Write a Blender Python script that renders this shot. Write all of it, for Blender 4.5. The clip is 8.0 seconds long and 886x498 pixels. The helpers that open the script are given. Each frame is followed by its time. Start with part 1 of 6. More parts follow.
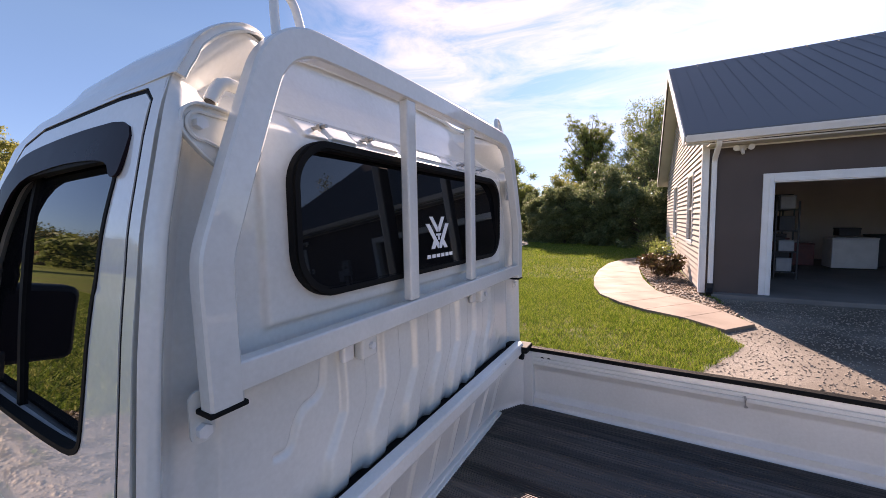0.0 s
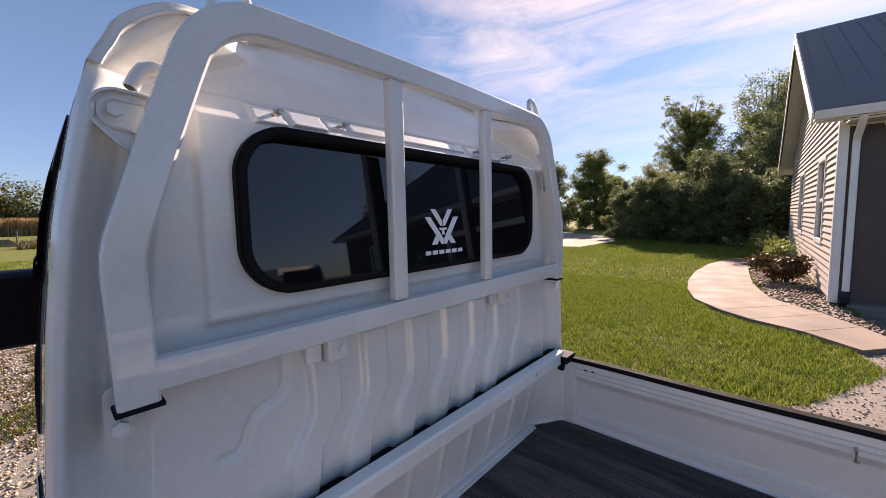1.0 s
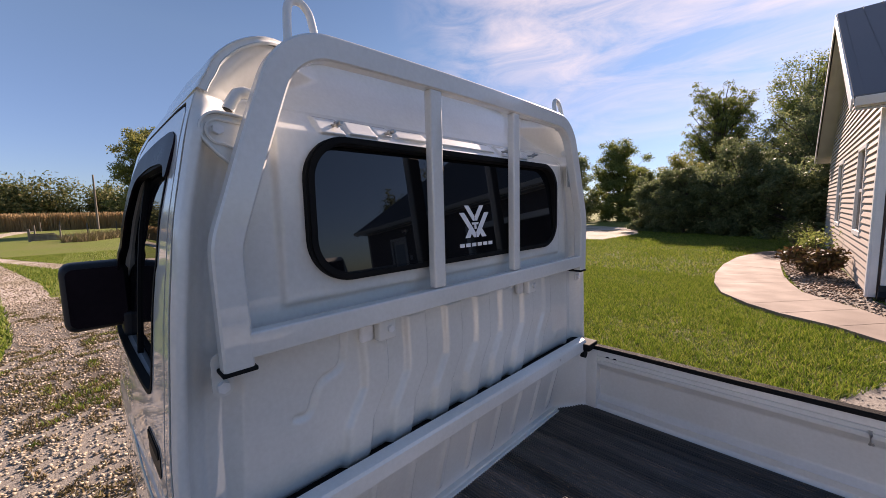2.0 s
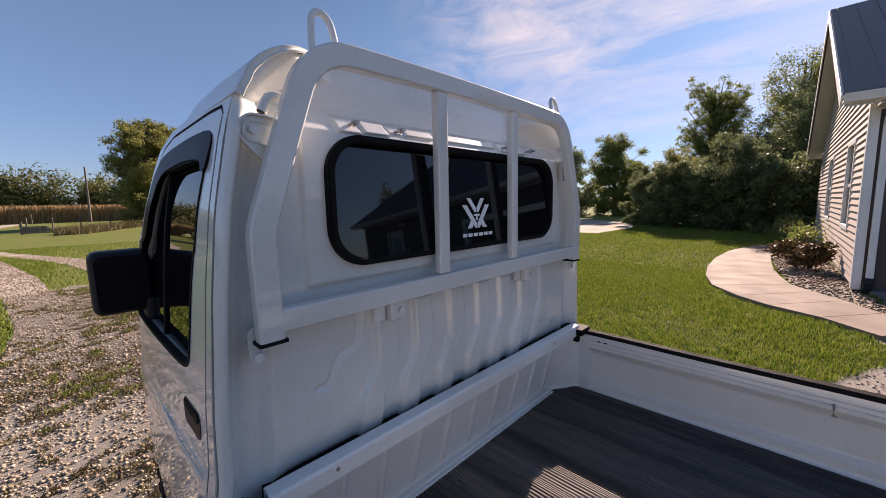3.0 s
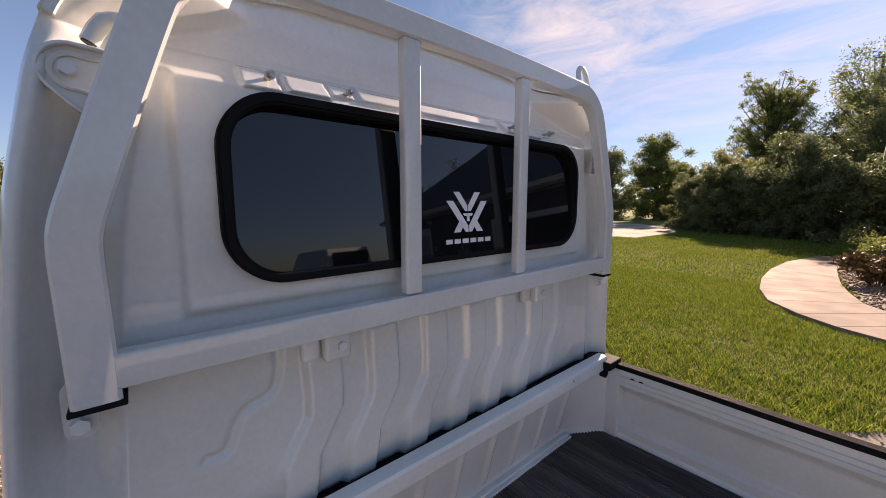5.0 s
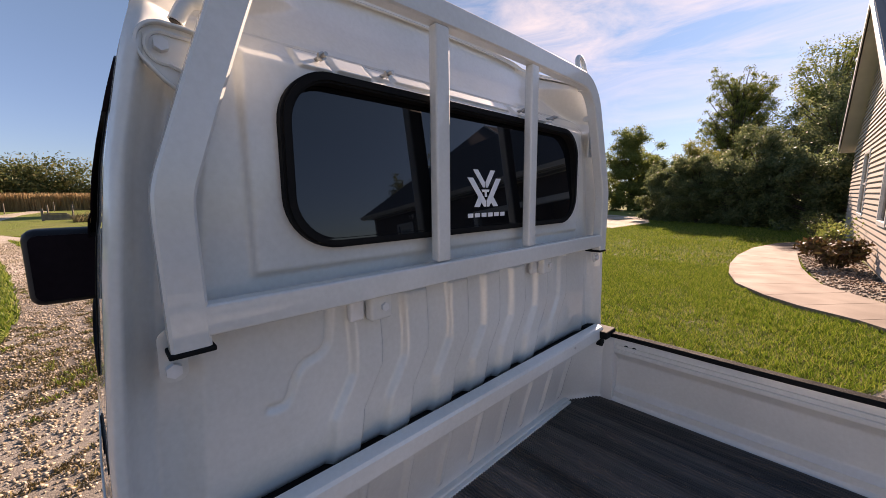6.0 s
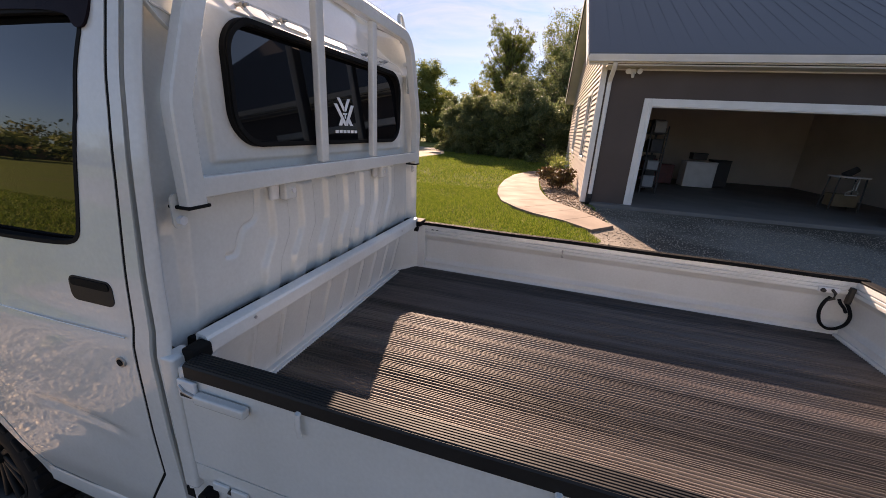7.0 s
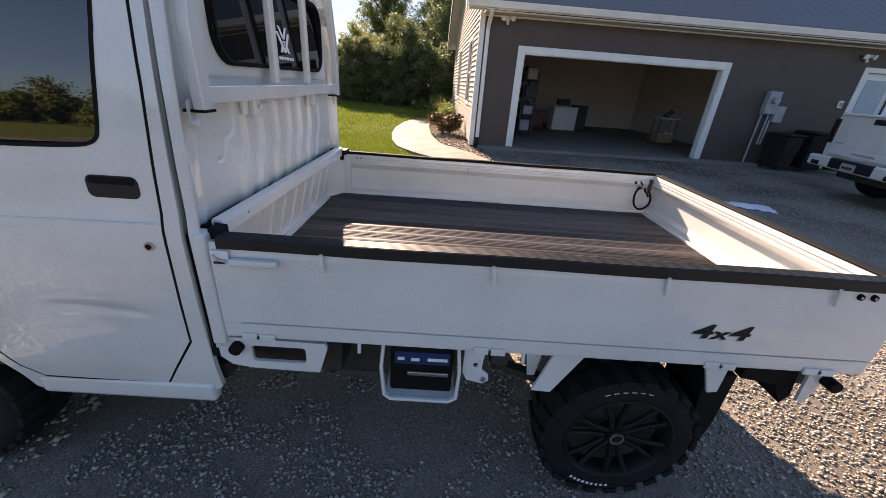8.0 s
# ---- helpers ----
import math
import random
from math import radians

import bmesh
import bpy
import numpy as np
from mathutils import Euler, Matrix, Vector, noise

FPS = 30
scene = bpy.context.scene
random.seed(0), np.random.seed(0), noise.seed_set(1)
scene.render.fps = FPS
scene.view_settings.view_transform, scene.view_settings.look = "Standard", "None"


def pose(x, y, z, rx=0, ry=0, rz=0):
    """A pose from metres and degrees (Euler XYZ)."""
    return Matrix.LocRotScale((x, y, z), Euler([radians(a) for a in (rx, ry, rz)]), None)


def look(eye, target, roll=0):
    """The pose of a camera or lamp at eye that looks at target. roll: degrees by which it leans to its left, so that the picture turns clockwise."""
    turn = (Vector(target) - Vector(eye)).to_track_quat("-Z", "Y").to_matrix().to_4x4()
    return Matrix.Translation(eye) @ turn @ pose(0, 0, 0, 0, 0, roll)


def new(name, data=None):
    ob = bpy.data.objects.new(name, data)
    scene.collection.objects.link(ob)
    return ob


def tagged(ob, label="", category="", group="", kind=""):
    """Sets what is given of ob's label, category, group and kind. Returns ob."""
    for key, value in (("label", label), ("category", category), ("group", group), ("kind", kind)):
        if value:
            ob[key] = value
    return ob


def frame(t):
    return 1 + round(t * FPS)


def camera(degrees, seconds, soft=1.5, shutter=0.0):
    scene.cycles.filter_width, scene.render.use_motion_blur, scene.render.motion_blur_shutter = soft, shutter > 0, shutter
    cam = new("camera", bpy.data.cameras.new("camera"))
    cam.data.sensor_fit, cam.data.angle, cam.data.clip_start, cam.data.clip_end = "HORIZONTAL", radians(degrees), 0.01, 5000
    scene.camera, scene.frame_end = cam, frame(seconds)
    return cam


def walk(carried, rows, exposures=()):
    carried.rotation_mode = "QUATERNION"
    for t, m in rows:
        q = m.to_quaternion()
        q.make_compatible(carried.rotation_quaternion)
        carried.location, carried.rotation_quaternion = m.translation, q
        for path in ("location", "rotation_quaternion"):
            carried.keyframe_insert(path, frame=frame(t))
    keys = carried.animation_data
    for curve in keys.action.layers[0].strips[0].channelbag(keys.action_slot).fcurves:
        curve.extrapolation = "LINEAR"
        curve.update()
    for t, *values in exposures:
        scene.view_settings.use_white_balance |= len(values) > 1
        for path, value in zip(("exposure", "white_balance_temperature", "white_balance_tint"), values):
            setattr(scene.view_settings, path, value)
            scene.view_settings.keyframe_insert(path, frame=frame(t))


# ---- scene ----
# camera: t, eye, yaw (left of +y), pitch, roll
cam = camera(100.5, 8.0, soft=0.6)
ROWS = [
    (0.0, 0.546, -0.171, 1.586, 30.10, -4.44, -1.03),
    (0.5, 0.630, -0.029, 1.573, 37.06, -4.29, -0.82),
    (1.0, 0.652, 0.028, 1.576, 42.40, -4.94, -1.16),
    (1.5, 0.672, 0.014, 1.583, 45.29, -5.49, -1.28),
    (2.8, 0.719, -0.177, 1.586, 45.00, -6.80, -1.43),
    (3.0, 0.729, -0.141, 1.582, 44.79, -6.99, -1.30),
    (3.5, 0.694, 0.006, 1.576, 45.72, -6.76, -1.14),
    (4.0, 0.660, 0.085, 1.569, 48.34, -6.31, -0.99),
    (5.3, 0.611, 0.149, 1.573, 49.71, -7.21, 0.12),
    (5.5, 0.615, 0.120, 1.542, 48.12, -6.68, -0.44),
    (6.0, 0.604, 0.023, 1.532, 46.55, -8.05, -0.58),
    (6.5, 0.639, -0.252, 1.536, 33.70, -11.43, -0.37),
    (7.0, 0.752, -0.470, 1.517, 16.62, -18.13, 3.20),
    (7.2, 0.794, -0.541, 1.494, 11.29, -20.26, 4.46),
    (7.5, 0.830, -0.657, 1.496, 5.55, -21.91, 4.96),
    (8.0, 0.660, -0.913, 1.443, -1.10, -24.25, 4.30),
]
EXPOSURE = [(0.0, 1.66, 8050, 32), (0.5, 1.45, 7950, 31), (1.5, 1.26, 8050, 31), (3.0, 1.08, 7900, 30), (4.0, 1.12, 8400, 31), (5.5, 1.26, 8800, 32), (6.5, 1.33, 8850, 31), (7.0, 1.43, 9350, 31), (7.5, 1.53, 8950, 28), (8.0, 1.79, 8800, 28)]
walk(cam, [(t, pose(x, y, z, 90 + pitch, 0, yaw) @ pose(0, 0, 0, 0, 0, roll)) for t, x, y, z, yaw, pitch, roll in ROWS], EXPOSURE)
# ---- world and sun ----
SUN_AZ, SUN_EL = 105.4, 26.0
world = bpy.data.worlds.new("sky")
scene.world = world
world.use_nodes = True
wt = world.node_tree
wt.nodes.clear()
w_out = wt.nodes.new("ShaderNodeOutputWorld")
w_bg = wt.nodes.new("ShaderNodeBackground")
w_sky = wt.nodes.new("ShaderNodeTexSky")
w_sky.sky_type = "NISHITA"
w_sky.sun_disc = False
w_sky.sun_elevation = radians(SUN_EL)
w_sky.sun_rotation = radians(SUN_AZ - 90)
w_sky.air_density, w_sky.dust_density, w_sky.ozone_density = 1.0, 0.08, 2.0
w_bg.inputs["Strength"].default_value = 0.076
# thin cirrus streaks drawn out over the sky
w_tc = wt.nodes.new("ShaderNodeTexCoord")
w_map = wt.nodes.new("ShaderNodeMapping")
w_map.inputs["Rotation"].default_value = (0.3, 0.25, radians(35))
w_map.inputs["Scale"].default_value = (1.3, 5.0, 9.0)
w_n = wt.nodes.new("ShaderNodeTexNoise")
w_n.inputs["Scale"].default_value = 1.6
w_n.inputs["Detail"].default_value = 9.0
w_n.inputs["Roughness"].default_value = 0.62
w_n.inputs["Distortion"].default_value = 0.8
w_r = wt.nodes.new("ShaderNodeMapRange")
w_r.inputs["From Min"].default_value = 0.34
w_r.inputs["From Max"].default_value = 0.8
w_r.inputs["To Max"].default_value = 0.9
# the cirrus sheet lies round the sun's quarter of the sky
sun_way = Vector((math.cos(radians(SUN_AZ)) * math.cos(radians(SUN_EL)), math.sin(radians(SUN_AZ)) * math.cos(radians(SUN_EL)), math.sin(radians(SUN_EL))))
w_dot = wt.nodes.new("ShaderNodeVectorMath")
w_dot.operation = "DOT_PRODUCT"
w_dot.inputs[1].default_value = sun_way
w_near = wt.nodes.new("ShaderNodeMapRange")
w_near.inputs["From Min"].default_value = 0.84
w_near.inputs["From Max"].default_value = 0.97
w_mul = wt.nodes.new("ShaderNodeMath")
w_mul.operation = "MULTIPLY"
w_mix = wt.nodes.new("ShaderNodeMixRGB")
w_mix.inputs[2].default_value = (6.0, 6.0, 6.4, 1)
wt.links.new(w_tc.outputs["Generated"], w_map.inputs["Vector"])
wt.links.new(w_map.outputs["Vector"], w_n.inputs["Vector"])
wt.links.new(w_n.outputs["Fac"], w_r.inputs["Value"])
wt.links.new(w_tc.outputs["Generated"], w_dot.inputs[0])
wt.links.new(w_dot.outputs["Value"], w_near.inputs["Value"])
wt.links.new(w_r.outputs["Result"], w_mul.inputs[0])
wt.links.new(w_near.outputs["Result"], w_mul.inputs[1])
# and thins out towards the horizon
w_up = wt.nodes.new("ShaderNodeMapRange")
w_up.inputs["From Min"].default_value, w_up.inputs["From Max"].default_value = 0.10, 0.34
w_up.inputs["To Min"].default_value, w_up.inputs["To Max"].default_value = 0.15, 1.0
w_cut = wt.nodes.new("ShaderNodeMath")
w_cut.operation = "MULTIPLY"
wt.links.new(w_mul.outputs[0], w_cut.inputs[0])
wt.links.new(w_up.outputs["Result"], w_cut.inputs[1])
wt.links.new(w_cut.outputs[0], w_mix.inputs[0])
w_sat = wt.nodes.new("ShaderNodeHueSaturation")
w_sat.inputs["Saturation"].default_value = 1.18
wt.links.new(w_sky.outputs["Color"], w_sat.inputs["Color"])
# clear, dry autumn air: blue down to the horizon
w_sep = wt.nodes.new("ShaderNodeSeparateXYZ")
w_low = wt.nodes.new("ShaderNodeMapRange")
w_low.inputs["From Min"].default_value, w_low.inputs["From Max"].default_value = 0.0, 0.38
w_low.inputs["To Min"].default_value, w_low.inputs["To Max"].default_value = 1.0, 0.0
w_tint = wt.nodes.new("ShaderNodeMixRGB")
w_tint.blend_type = "MULTIPLY"
w_tint.inputs[2].default_value = (0.305, 0.49, 0.83, 1)
wt.links.new(w_tc.outputs["Generated"], w_sep.inputs[0])
wt.links.new(w_sep.outputs["Z"], w_low.inputs["Value"])
wt.links.new(w_sep.outputs["Z"], w_up.inputs["Value"])
wt.links.new(w_low.outputs["Result"], w_tint.inputs[0])
wt.links.new(w_sat.outputs["Color"], w_tint.inputs[1])
wt.links.new(w_tint.outputs["Color"], w_mix.inputs[1])
wt.links.new(w_mix.outputs["Color"], w_bg.inputs["Color"])
wt.links.new(w_bg.outputs["Background"], w_out.inputs["Surface"])

sun = new("sun", bpy.data.lights.new("sun", "SUN"))
sun.data.energy, sun.data.angle, sun.data.color = 5.0, radians(0.55), (1.0, 0.945, 0.87)
sun.matrix_world = look(sun_way * 50, (0, 0, 0))

# ---- materials ----
def mat(name, c1, c2=None, rough=0.5, metal=0.0, scale=6.0, fine=90.0, bump=0.1, spec=0.5, coat=0.0, contrast=0.5, var=0.0, stretch=(1, 1, 1), rough_var=0.12, dist=0.003):
    m = bpy.data.materials.new(name)
    m.use_nodes = True
    nt = m.node_tree
    b = nt.nodes["Principled BSDF"]
    c2 = c2 or tuple(v * 0.82 for v in c1)
    tc = nt.nodes.new("ShaderNodeTexCoord")
    mp = nt.nodes.new("ShaderNodeMapping")
    mp.inputs["Scale"].default_value = stretch
    big, small = nt.nodes.new("ShaderNodeTexNoise"), nt.nodes.new("ShaderNodeTexNoise")
    big.inputs["Scale"].default_value, small.inputs["Scale"].default_value = scale, fine
    big.inputs["Detail"].default_value, small.inputs["Detail"].default_value = 6, 4
    add = nt.nodes.new("ShaderNodeMath")
    add.operation = "MULTIPLY_ADD"
    add.inputs[1].default_value = 0.35
    rng = nt.nodes.new("ShaderNodeMapRange")
    rng.inputs["From Min"].default_value, rng.inputs["From Max"].default_value = 0.675 - contrast * 0.4, 0.675 + contrast * 0.4
    mix = nt.nodes.new("ShaderNodeMixRGB")
    mix.inputs[1].default_value, mix.inputs[2].default_value = (*c1, 1), (*c2, 1)
    nt.links.new(tc.outputs["Object"], mp.inputs["Vector"])
    for n in (big, small):
        nt.links.new(mp.outputs["Vector"], n.inputs["Vector"])
    nt.links.new(small.outputs["Fac"], add.inputs[0])
    nt.links.new(big.outputs["Fac"], add.inputs[2])
    nt.links.new(add.outputs[0], rng.inputs["Value"])
    nt.links.new(rng.outputs["Result"], mix.inputs[0])
    col = mix.outputs["Color"]
    if var:
        oi = nt.nodes.new("ShaderNodeObjectInfo")
        hs = nt.nodes.new("ShaderNodeHueSaturation")
        vr = nt.nodes.new("ShaderNodeMapRange")
        vr.inputs["To Min"].default_value, vr.inputs["To Max"].default_value = 1 - var, 1 + var
        nt.links.new(oi.outputs["Random"], vr.inputs["Value"])
        nt.links.new(vr.outputs["Result"], hs.inputs["Value"])
        nt.links.new(col, hs.inputs["Color"])
        col = hs.outputs["Color"]
    nt.links.new(col, b.inputs["Base Color"])
    rr = nt.nodes.new("ShaderNodeMapRange")
    rr.inputs["To Min"].default_value, rr.inputs["To Max"].default_value = max(0.02, rough - rough_var), min(1, rough + rough_var)
    nt.links.new(big.outputs["Fac"], rr.inputs["Value"])
    nt.links.new(rr.outputs["Result"], b.inputs["Roughness"])
    b.inputs["Metallic"].default_value = metal
    b.inputs["Specular IOR Level"].default_value = spec
    b.inputs["Coat Weight"].default_value = coat
    b.inputs["Coat Roughness"].default_value = 0.03
    if bump:
        bp = nt.nodes.new("ShaderNodeBump")
        bp.inputs["Strength"].default_value, bp.inputs["Distance"].default_value = bump, dist
        nt.links.new(small.outputs["Fac"], bp.inputs["Height"])
        nt.links.new(bp.outputs["Normal"], b.inputs["Normal"])
    return m


def glass_mat(name, tint, through_share, rough=0.02, ior=1.52):
    m = bpy.data.materials.new(name)
    m.use_nodes = True
    nt = m.node_tree
    nt.nodes.clear()
    out = nt.nodes.new("ShaderNodeOutputMaterial")
    tr, gl, df = nt.nodes.new("ShaderNodeBsdfTransparent"), nt.nodes.new("ShaderNodeBsdfGlossy"), nt.nodes.new("ShaderNodeBsdfDiffuse")
    tr.inputs["Color"].default_value = (*[t * through_share for t in tint], 1)
    df.inputs["Color"].default_value = (0.006, 0.006, 0.007, 1)
    gl.inputs["Roughness"].default_value = rough
    fr = nt.nodes.new("ShaderNodeFresnel")
    fr.inputs["IOR"].default_value = ior
    body, mx = nt.nodes.new("ShaderNodeAddShader"), nt.nodes.new("ShaderNodeMixShader")
    nt.links.new(tr.outputs[0], body.inputs[0])
    nt.links.new(df.outputs[0], body.inputs[1])
    nt.links.new(fr.outputs[0], mx.inputs[0])
    nt.links.new(body.outputs[0], mx.inputs[1])
    nt.links.new(gl.outputs[0], mx.inputs[2])
    nt.links.new(mx.outputs[0], out.inputs["Surface"])
    return m


def ground_mat(name, cols, scale, patch, bump, dist, rough=0.9, tuft=None):
    """Loose ground: cells of several tones, dusty patches, and a fine relief."""
    m = bpy.data.materials.new(name)
    m.use_nodes = True
    nt = m.node_tree
    b = nt.nodes["Principled BSDF"]
    tc = nt.nodes.new("ShaderNodeTexCoord")
    vo = nt.nodes.new("ShaderNodeTexVoronoi")
    vo.inputs["Scale"].default_value = scale
    ramp = nt.nodes.new("ShaderNodeValToRGB")
    while len(ramp.color_ramp.elements) < len(cols):
        ramp.color_ramp.elements.new(0.5)
    for n, (e, c) in enumerate(zip(ramp.color_ramp.elements, cols)):
        e.position, e.color = n / (len(cols) - 1), (*c, 1)
    sep = nt.nodes.new("ShaderNodeSeparateColor")
    nz = nt.nodes.new("ShaderNodeTexNoise")
    nz.inputs["Scale"].default_value, nz.inputs["Detail"].default_value = patch, 7
    rg = nt.nodes.new("ShaderNodeMapRange")
    rg.inputs["From Min"].default_value, rg.inputs["From Max"].default_value = 0.45, 0.62
    mx = nt.nodes.new("ShaderNodeMixRGB")
    mx.inputs[2].default_value = (*(tuft or cols[0]), 1)
    bp = nt.nodes.new("ShaderNodeBump")
    bp.inputs["Strength"].default_value, bp.inputs["Distance"].default_value = bump, dist
    nt.links.new(tc.outputs["Object"], vo.inputs["Vector"])
    nt.links.new(tc.outputs["Object"], nz.inputs["Vector"])
    nt.links.new(vo.outputs["Color"], sep.inputs[0])
    nt.links.new(sep.outputs[0], ramp.inputs["Fac"])
    nt.links.new(nz.outputs["Fac"], rg.inputs["Value"])
    nt.links.new(rg.outputs["Result"], mx.inputs[0])
    nt.links.new(ramp.outputs["Color"], mx.inputs[1])
    nt.links.new(mx.outputs["Color"], b.inputs["Base Color"])
    inv = nt.nodes.new("ShaderNodeMath")
    inv.operation = "SUBTRACT"
    inv.inputs[0].default_value = 1.0
    nt.links.new(vo.outputs["Distance"], inv.inputs[1])
    nt.links.new(inv.outputs[0], bp.inputs["Height"])
    nt.links.new(bp.outputs["Normal"], b.inputs["Normal"])
    b.inputs["Roughness"].default_value = rough
    b.inputs["Specular IOR Level"].default_value = 0.25
    return m


def island_mat(name, cols, rough=0.8, back=0.0, spec=0.3):
    """For loose pieces joined in one mesh: each piece takes its own tone."""
    m = bpy.data.materials.new(name)
    m.use_nodes = True
    nt = m.node_tree
    b = nt.nodes["Principled BSDF"]
    ge = nt.nodes.new("ShaderNodeNewGeometry")
    ramp = nt.nodes.new("ShaderNodeValToRGB")
    while len(ramp.color_ramp.elements) < len(cols):
        ramp.color_ramp.elements.new(0.5)
    for n, (e, c) in enumerate(zip(ramp.color_ramp.elements, cols)):
        e.position, e.color = n / (len(cols) - 1), (*c, 1)
    nt.links.new(ge.outputs["Random Per Island"], ramp.inputs["Fac"])
    nt.links.new(ramp.outputs["Color"], b.inputs["Base Color"])
    b.inputs["Roughness"].default_value = rough
    b.inputs["Specular IOR Level"].default_value = spec
    if back:
        out = nt.nodes["Material Output"]
        tl, mx = nt.nodes.new("ShaderNodeBsdfTranslucent"), nt.nodes.new("ShaderNodeMixShader")
        mx.inputs[0].default_value = back
        nt.links.new(ramp.outputs["Color"], tl.inputs["Color"])
        nt.links.new(b.outputs[0], mx.inputs[1])
        nt.links.new(tl.outputs[0], mx.inputs[2])
        nt.links.new(mx.outputs[0], out.inputs["Surface"])
    return m


PAINT = mat("white_truck_paint", (0.73, 0.74, 0.715), (0.58, 0.588, 0.555), 0.45, 0, 2.6, 110, 0.016, 0.25, 1.0, 0.6)
PAINT_WORN = mat("worn_white_paint", (0.78, 0.79, 0.80), (0.60, 0.60, 0.58), 0.4, 0, 5.0, 60, 0.05, 0.5, 0.1, 0.5)
RUBBER = mat("black_rubber", (0.006, 0.006, 0.0065), (0.011, 0.011, 0.011), 0.75, 0, 12, 200, 0.1, 0.12)
TYRE = mat("tyre_rubber", (0.007, 0.007, 0.008), (0.016, 0.015, 0.015), 0.8, 0, 9, 120, 0.2, 0.2)
CAP_RUBBER = mat("ribbed_cap_rubber", (0.010, 0.0097, 0.0097), (0.021, 0.019, 0.018), 0.55, 0, 9, 120, 0.05, 0.28)
MAT = mat("bed_mat_rubber", (0.019, 0.0172, 0.0172), (0.178, 0.147, 0.132), 0.52, 0, 2.2, 60, 0.04, 0.5, contrast=0.42, stretch=(0.10, 5.5, 1.0), rough_var=0.06)
MAT.node_tree.nodes["Principled BSDF"].inputs["Specular Tint"].default_value = (1.0, 0.90, 0.82, 1)
BLACK_PLASTIC = mat("black_plastic", (0.010, 0.010, 0.012), (0.018, 0.018, 0.020), 0.55, 0, 10, 250, 0.05, 0.3)
VISOR = mat("smoked_acrylic", (0.012, 0.008, 0.011), (0.022, 0.015, 0.019), 0.30, 0, 4, 60, 0.0, 0.02)
RIM = mat("satin_black_alloy", (0.006, 0.006, 0.007), (0.012, 0.012, 0.012), 0.5, 0.0, 9, 120, 0.03, 0.25)
STEEL = mat("zinc_steel", (0.55, 0.55, 0.54), (0.38, 0.36, 0.33), 0.4, 0.9, 20, 150, 0.05)
CHASSIS = mat("chassis_black", (0.018, 0.017, 0.016), (0.05, 0.04, 0.03), 0.7, 0, 7, 60, 0.2)
GLASS_REAR = glass_mat("tinted_glass", (0.55, 0.6, 0.6), 0.05, ior=1.62)
GLASS_DOOR = glass_mat("smoked_door_glass", (0.62, 0.6, 0.5), 0.10, ior=1.9)
GLASS_HOUSE = glass_mat("house_glass", (0.5, 0.55, 0.55), 0.25)
DECAL_WHITE = mat("white_vinyl", (0.82, 0.82, 0.82), (0.76, 0.76, 0.76), 0.45, bump=0)
DECAL_BLACK = mat("black_vinyl", (0.01, 0.01, 0.012), (0.016, 0.016, 0.018), 0.6, bump=0, spec=0.2)
BLUE_LABEL = mat("blue_label", (0.012, 0.042, 0.14), (0.009, 0.03, 0.10), 0.4, bump=0)
SEAT = mat("grey_seat_cloth", (0.05, 0.05, 0.055), (0.08, 0.08, 0.08), 0.9, 0, 6, 200, 0.3)
TAN_SIDING = mat("tan_vinyl_siding", (0.50, 0.42, 0.35), (0.44, 0.37, 0.31), 0.55, 0, 2, 70, 0.15, stretch=(1, 0.2, 6))
# even brown for the front wall and shed, darker than the gable siding
BROWN_WALL = mat("plain_brown_wall", (0.0864, 0.06084, 0.0512), (0.072, 0.0507, 0.0432), 0.6, 0, 1.2, 60, 0.1)
TRIM = mat("white_trim", (0.80, 0.79, 0.77), (0.70, 0.69, 0.66), 0.45, 0, 3, 80, 0.05)
ROOF = mat("charcoal_steel_roof", (0.118, 0.112, 0.116), (0.142, 0.136, 0.138), 0.55, 0.0, 0.8, 30, 0.05, 0.25)
SOFFIT = mat("soffit", (0.62, 0.60, 0.55), (0.55, 0.53, 0.48), 0.6, 0, 2, 80, 0.05)
DRYWALL = mat("garage_drywall", (0.66, 0.58, 0.51), (0.57, 0.50, 0.44), 0.85, 0, 1.0, 40, 0.05)
CONCRETE = mat("walk_concrete", (0.236, 0.178, 0.137), (0.176, 0.135, 0.106), 0.85, 0, 2.2, 70, 0.3, 0.3, contrast=0.6)
SLAB = mat("slab_concrete", (0.20, 0.185, 0.17), (0.15, 0.14, 0.13), 0.8, 0, 1.0, 60, 0.2)
BARK = mat("bark", (0.10, 0.075, 0.055), (0.06, 0.045, 0.035), 0.9, 0, 6, 40, 0.6, stretch=(1, 1, 0.2), dist=0.02)
WOOD_OLD = mat("weathered_wood", (0.22, 0.18, 0.14), (0.13, 0.10, 0.08), 0.85, 0, 5, 60, 0.4, stretch=(1, 1, 0.15))
GREY_METAL = mat("grey_enamel", (0.34, 0.35, 0.36), (0.27, 0.28, 0.29), 0.5, 0, 8, 90, 0.05)
BIN_PLASTIC = mat("dark_bin_plastic", (0.012, 0.013, 0.014), (0.022, 0.022, 0.023), 0.6, 0, 6, 90, 0.1, 0.25)
DARK_LENS = mat("smoked_lens", (0.03, 0.012, 0.012), (0.02, 0.01, 0.01), 0.2)
FROSTED = mat("frosted_glass", (0.36, 0.43, 0.48), (0.31, 0.38, 0.43), 0.3, 0, 2, 40, 0.0)
WHITE_ENAMEL = mat("white_enamel", (0.70, 0.69, 0.67), (0.60, 0.59, 0.57), 0.4, 0, 4, 60, 0.02)
CLUTTER_RED = mat("red_case", (0.16, 0.025, 0.02), (0.1, 0.02, 0.02), 0.5)
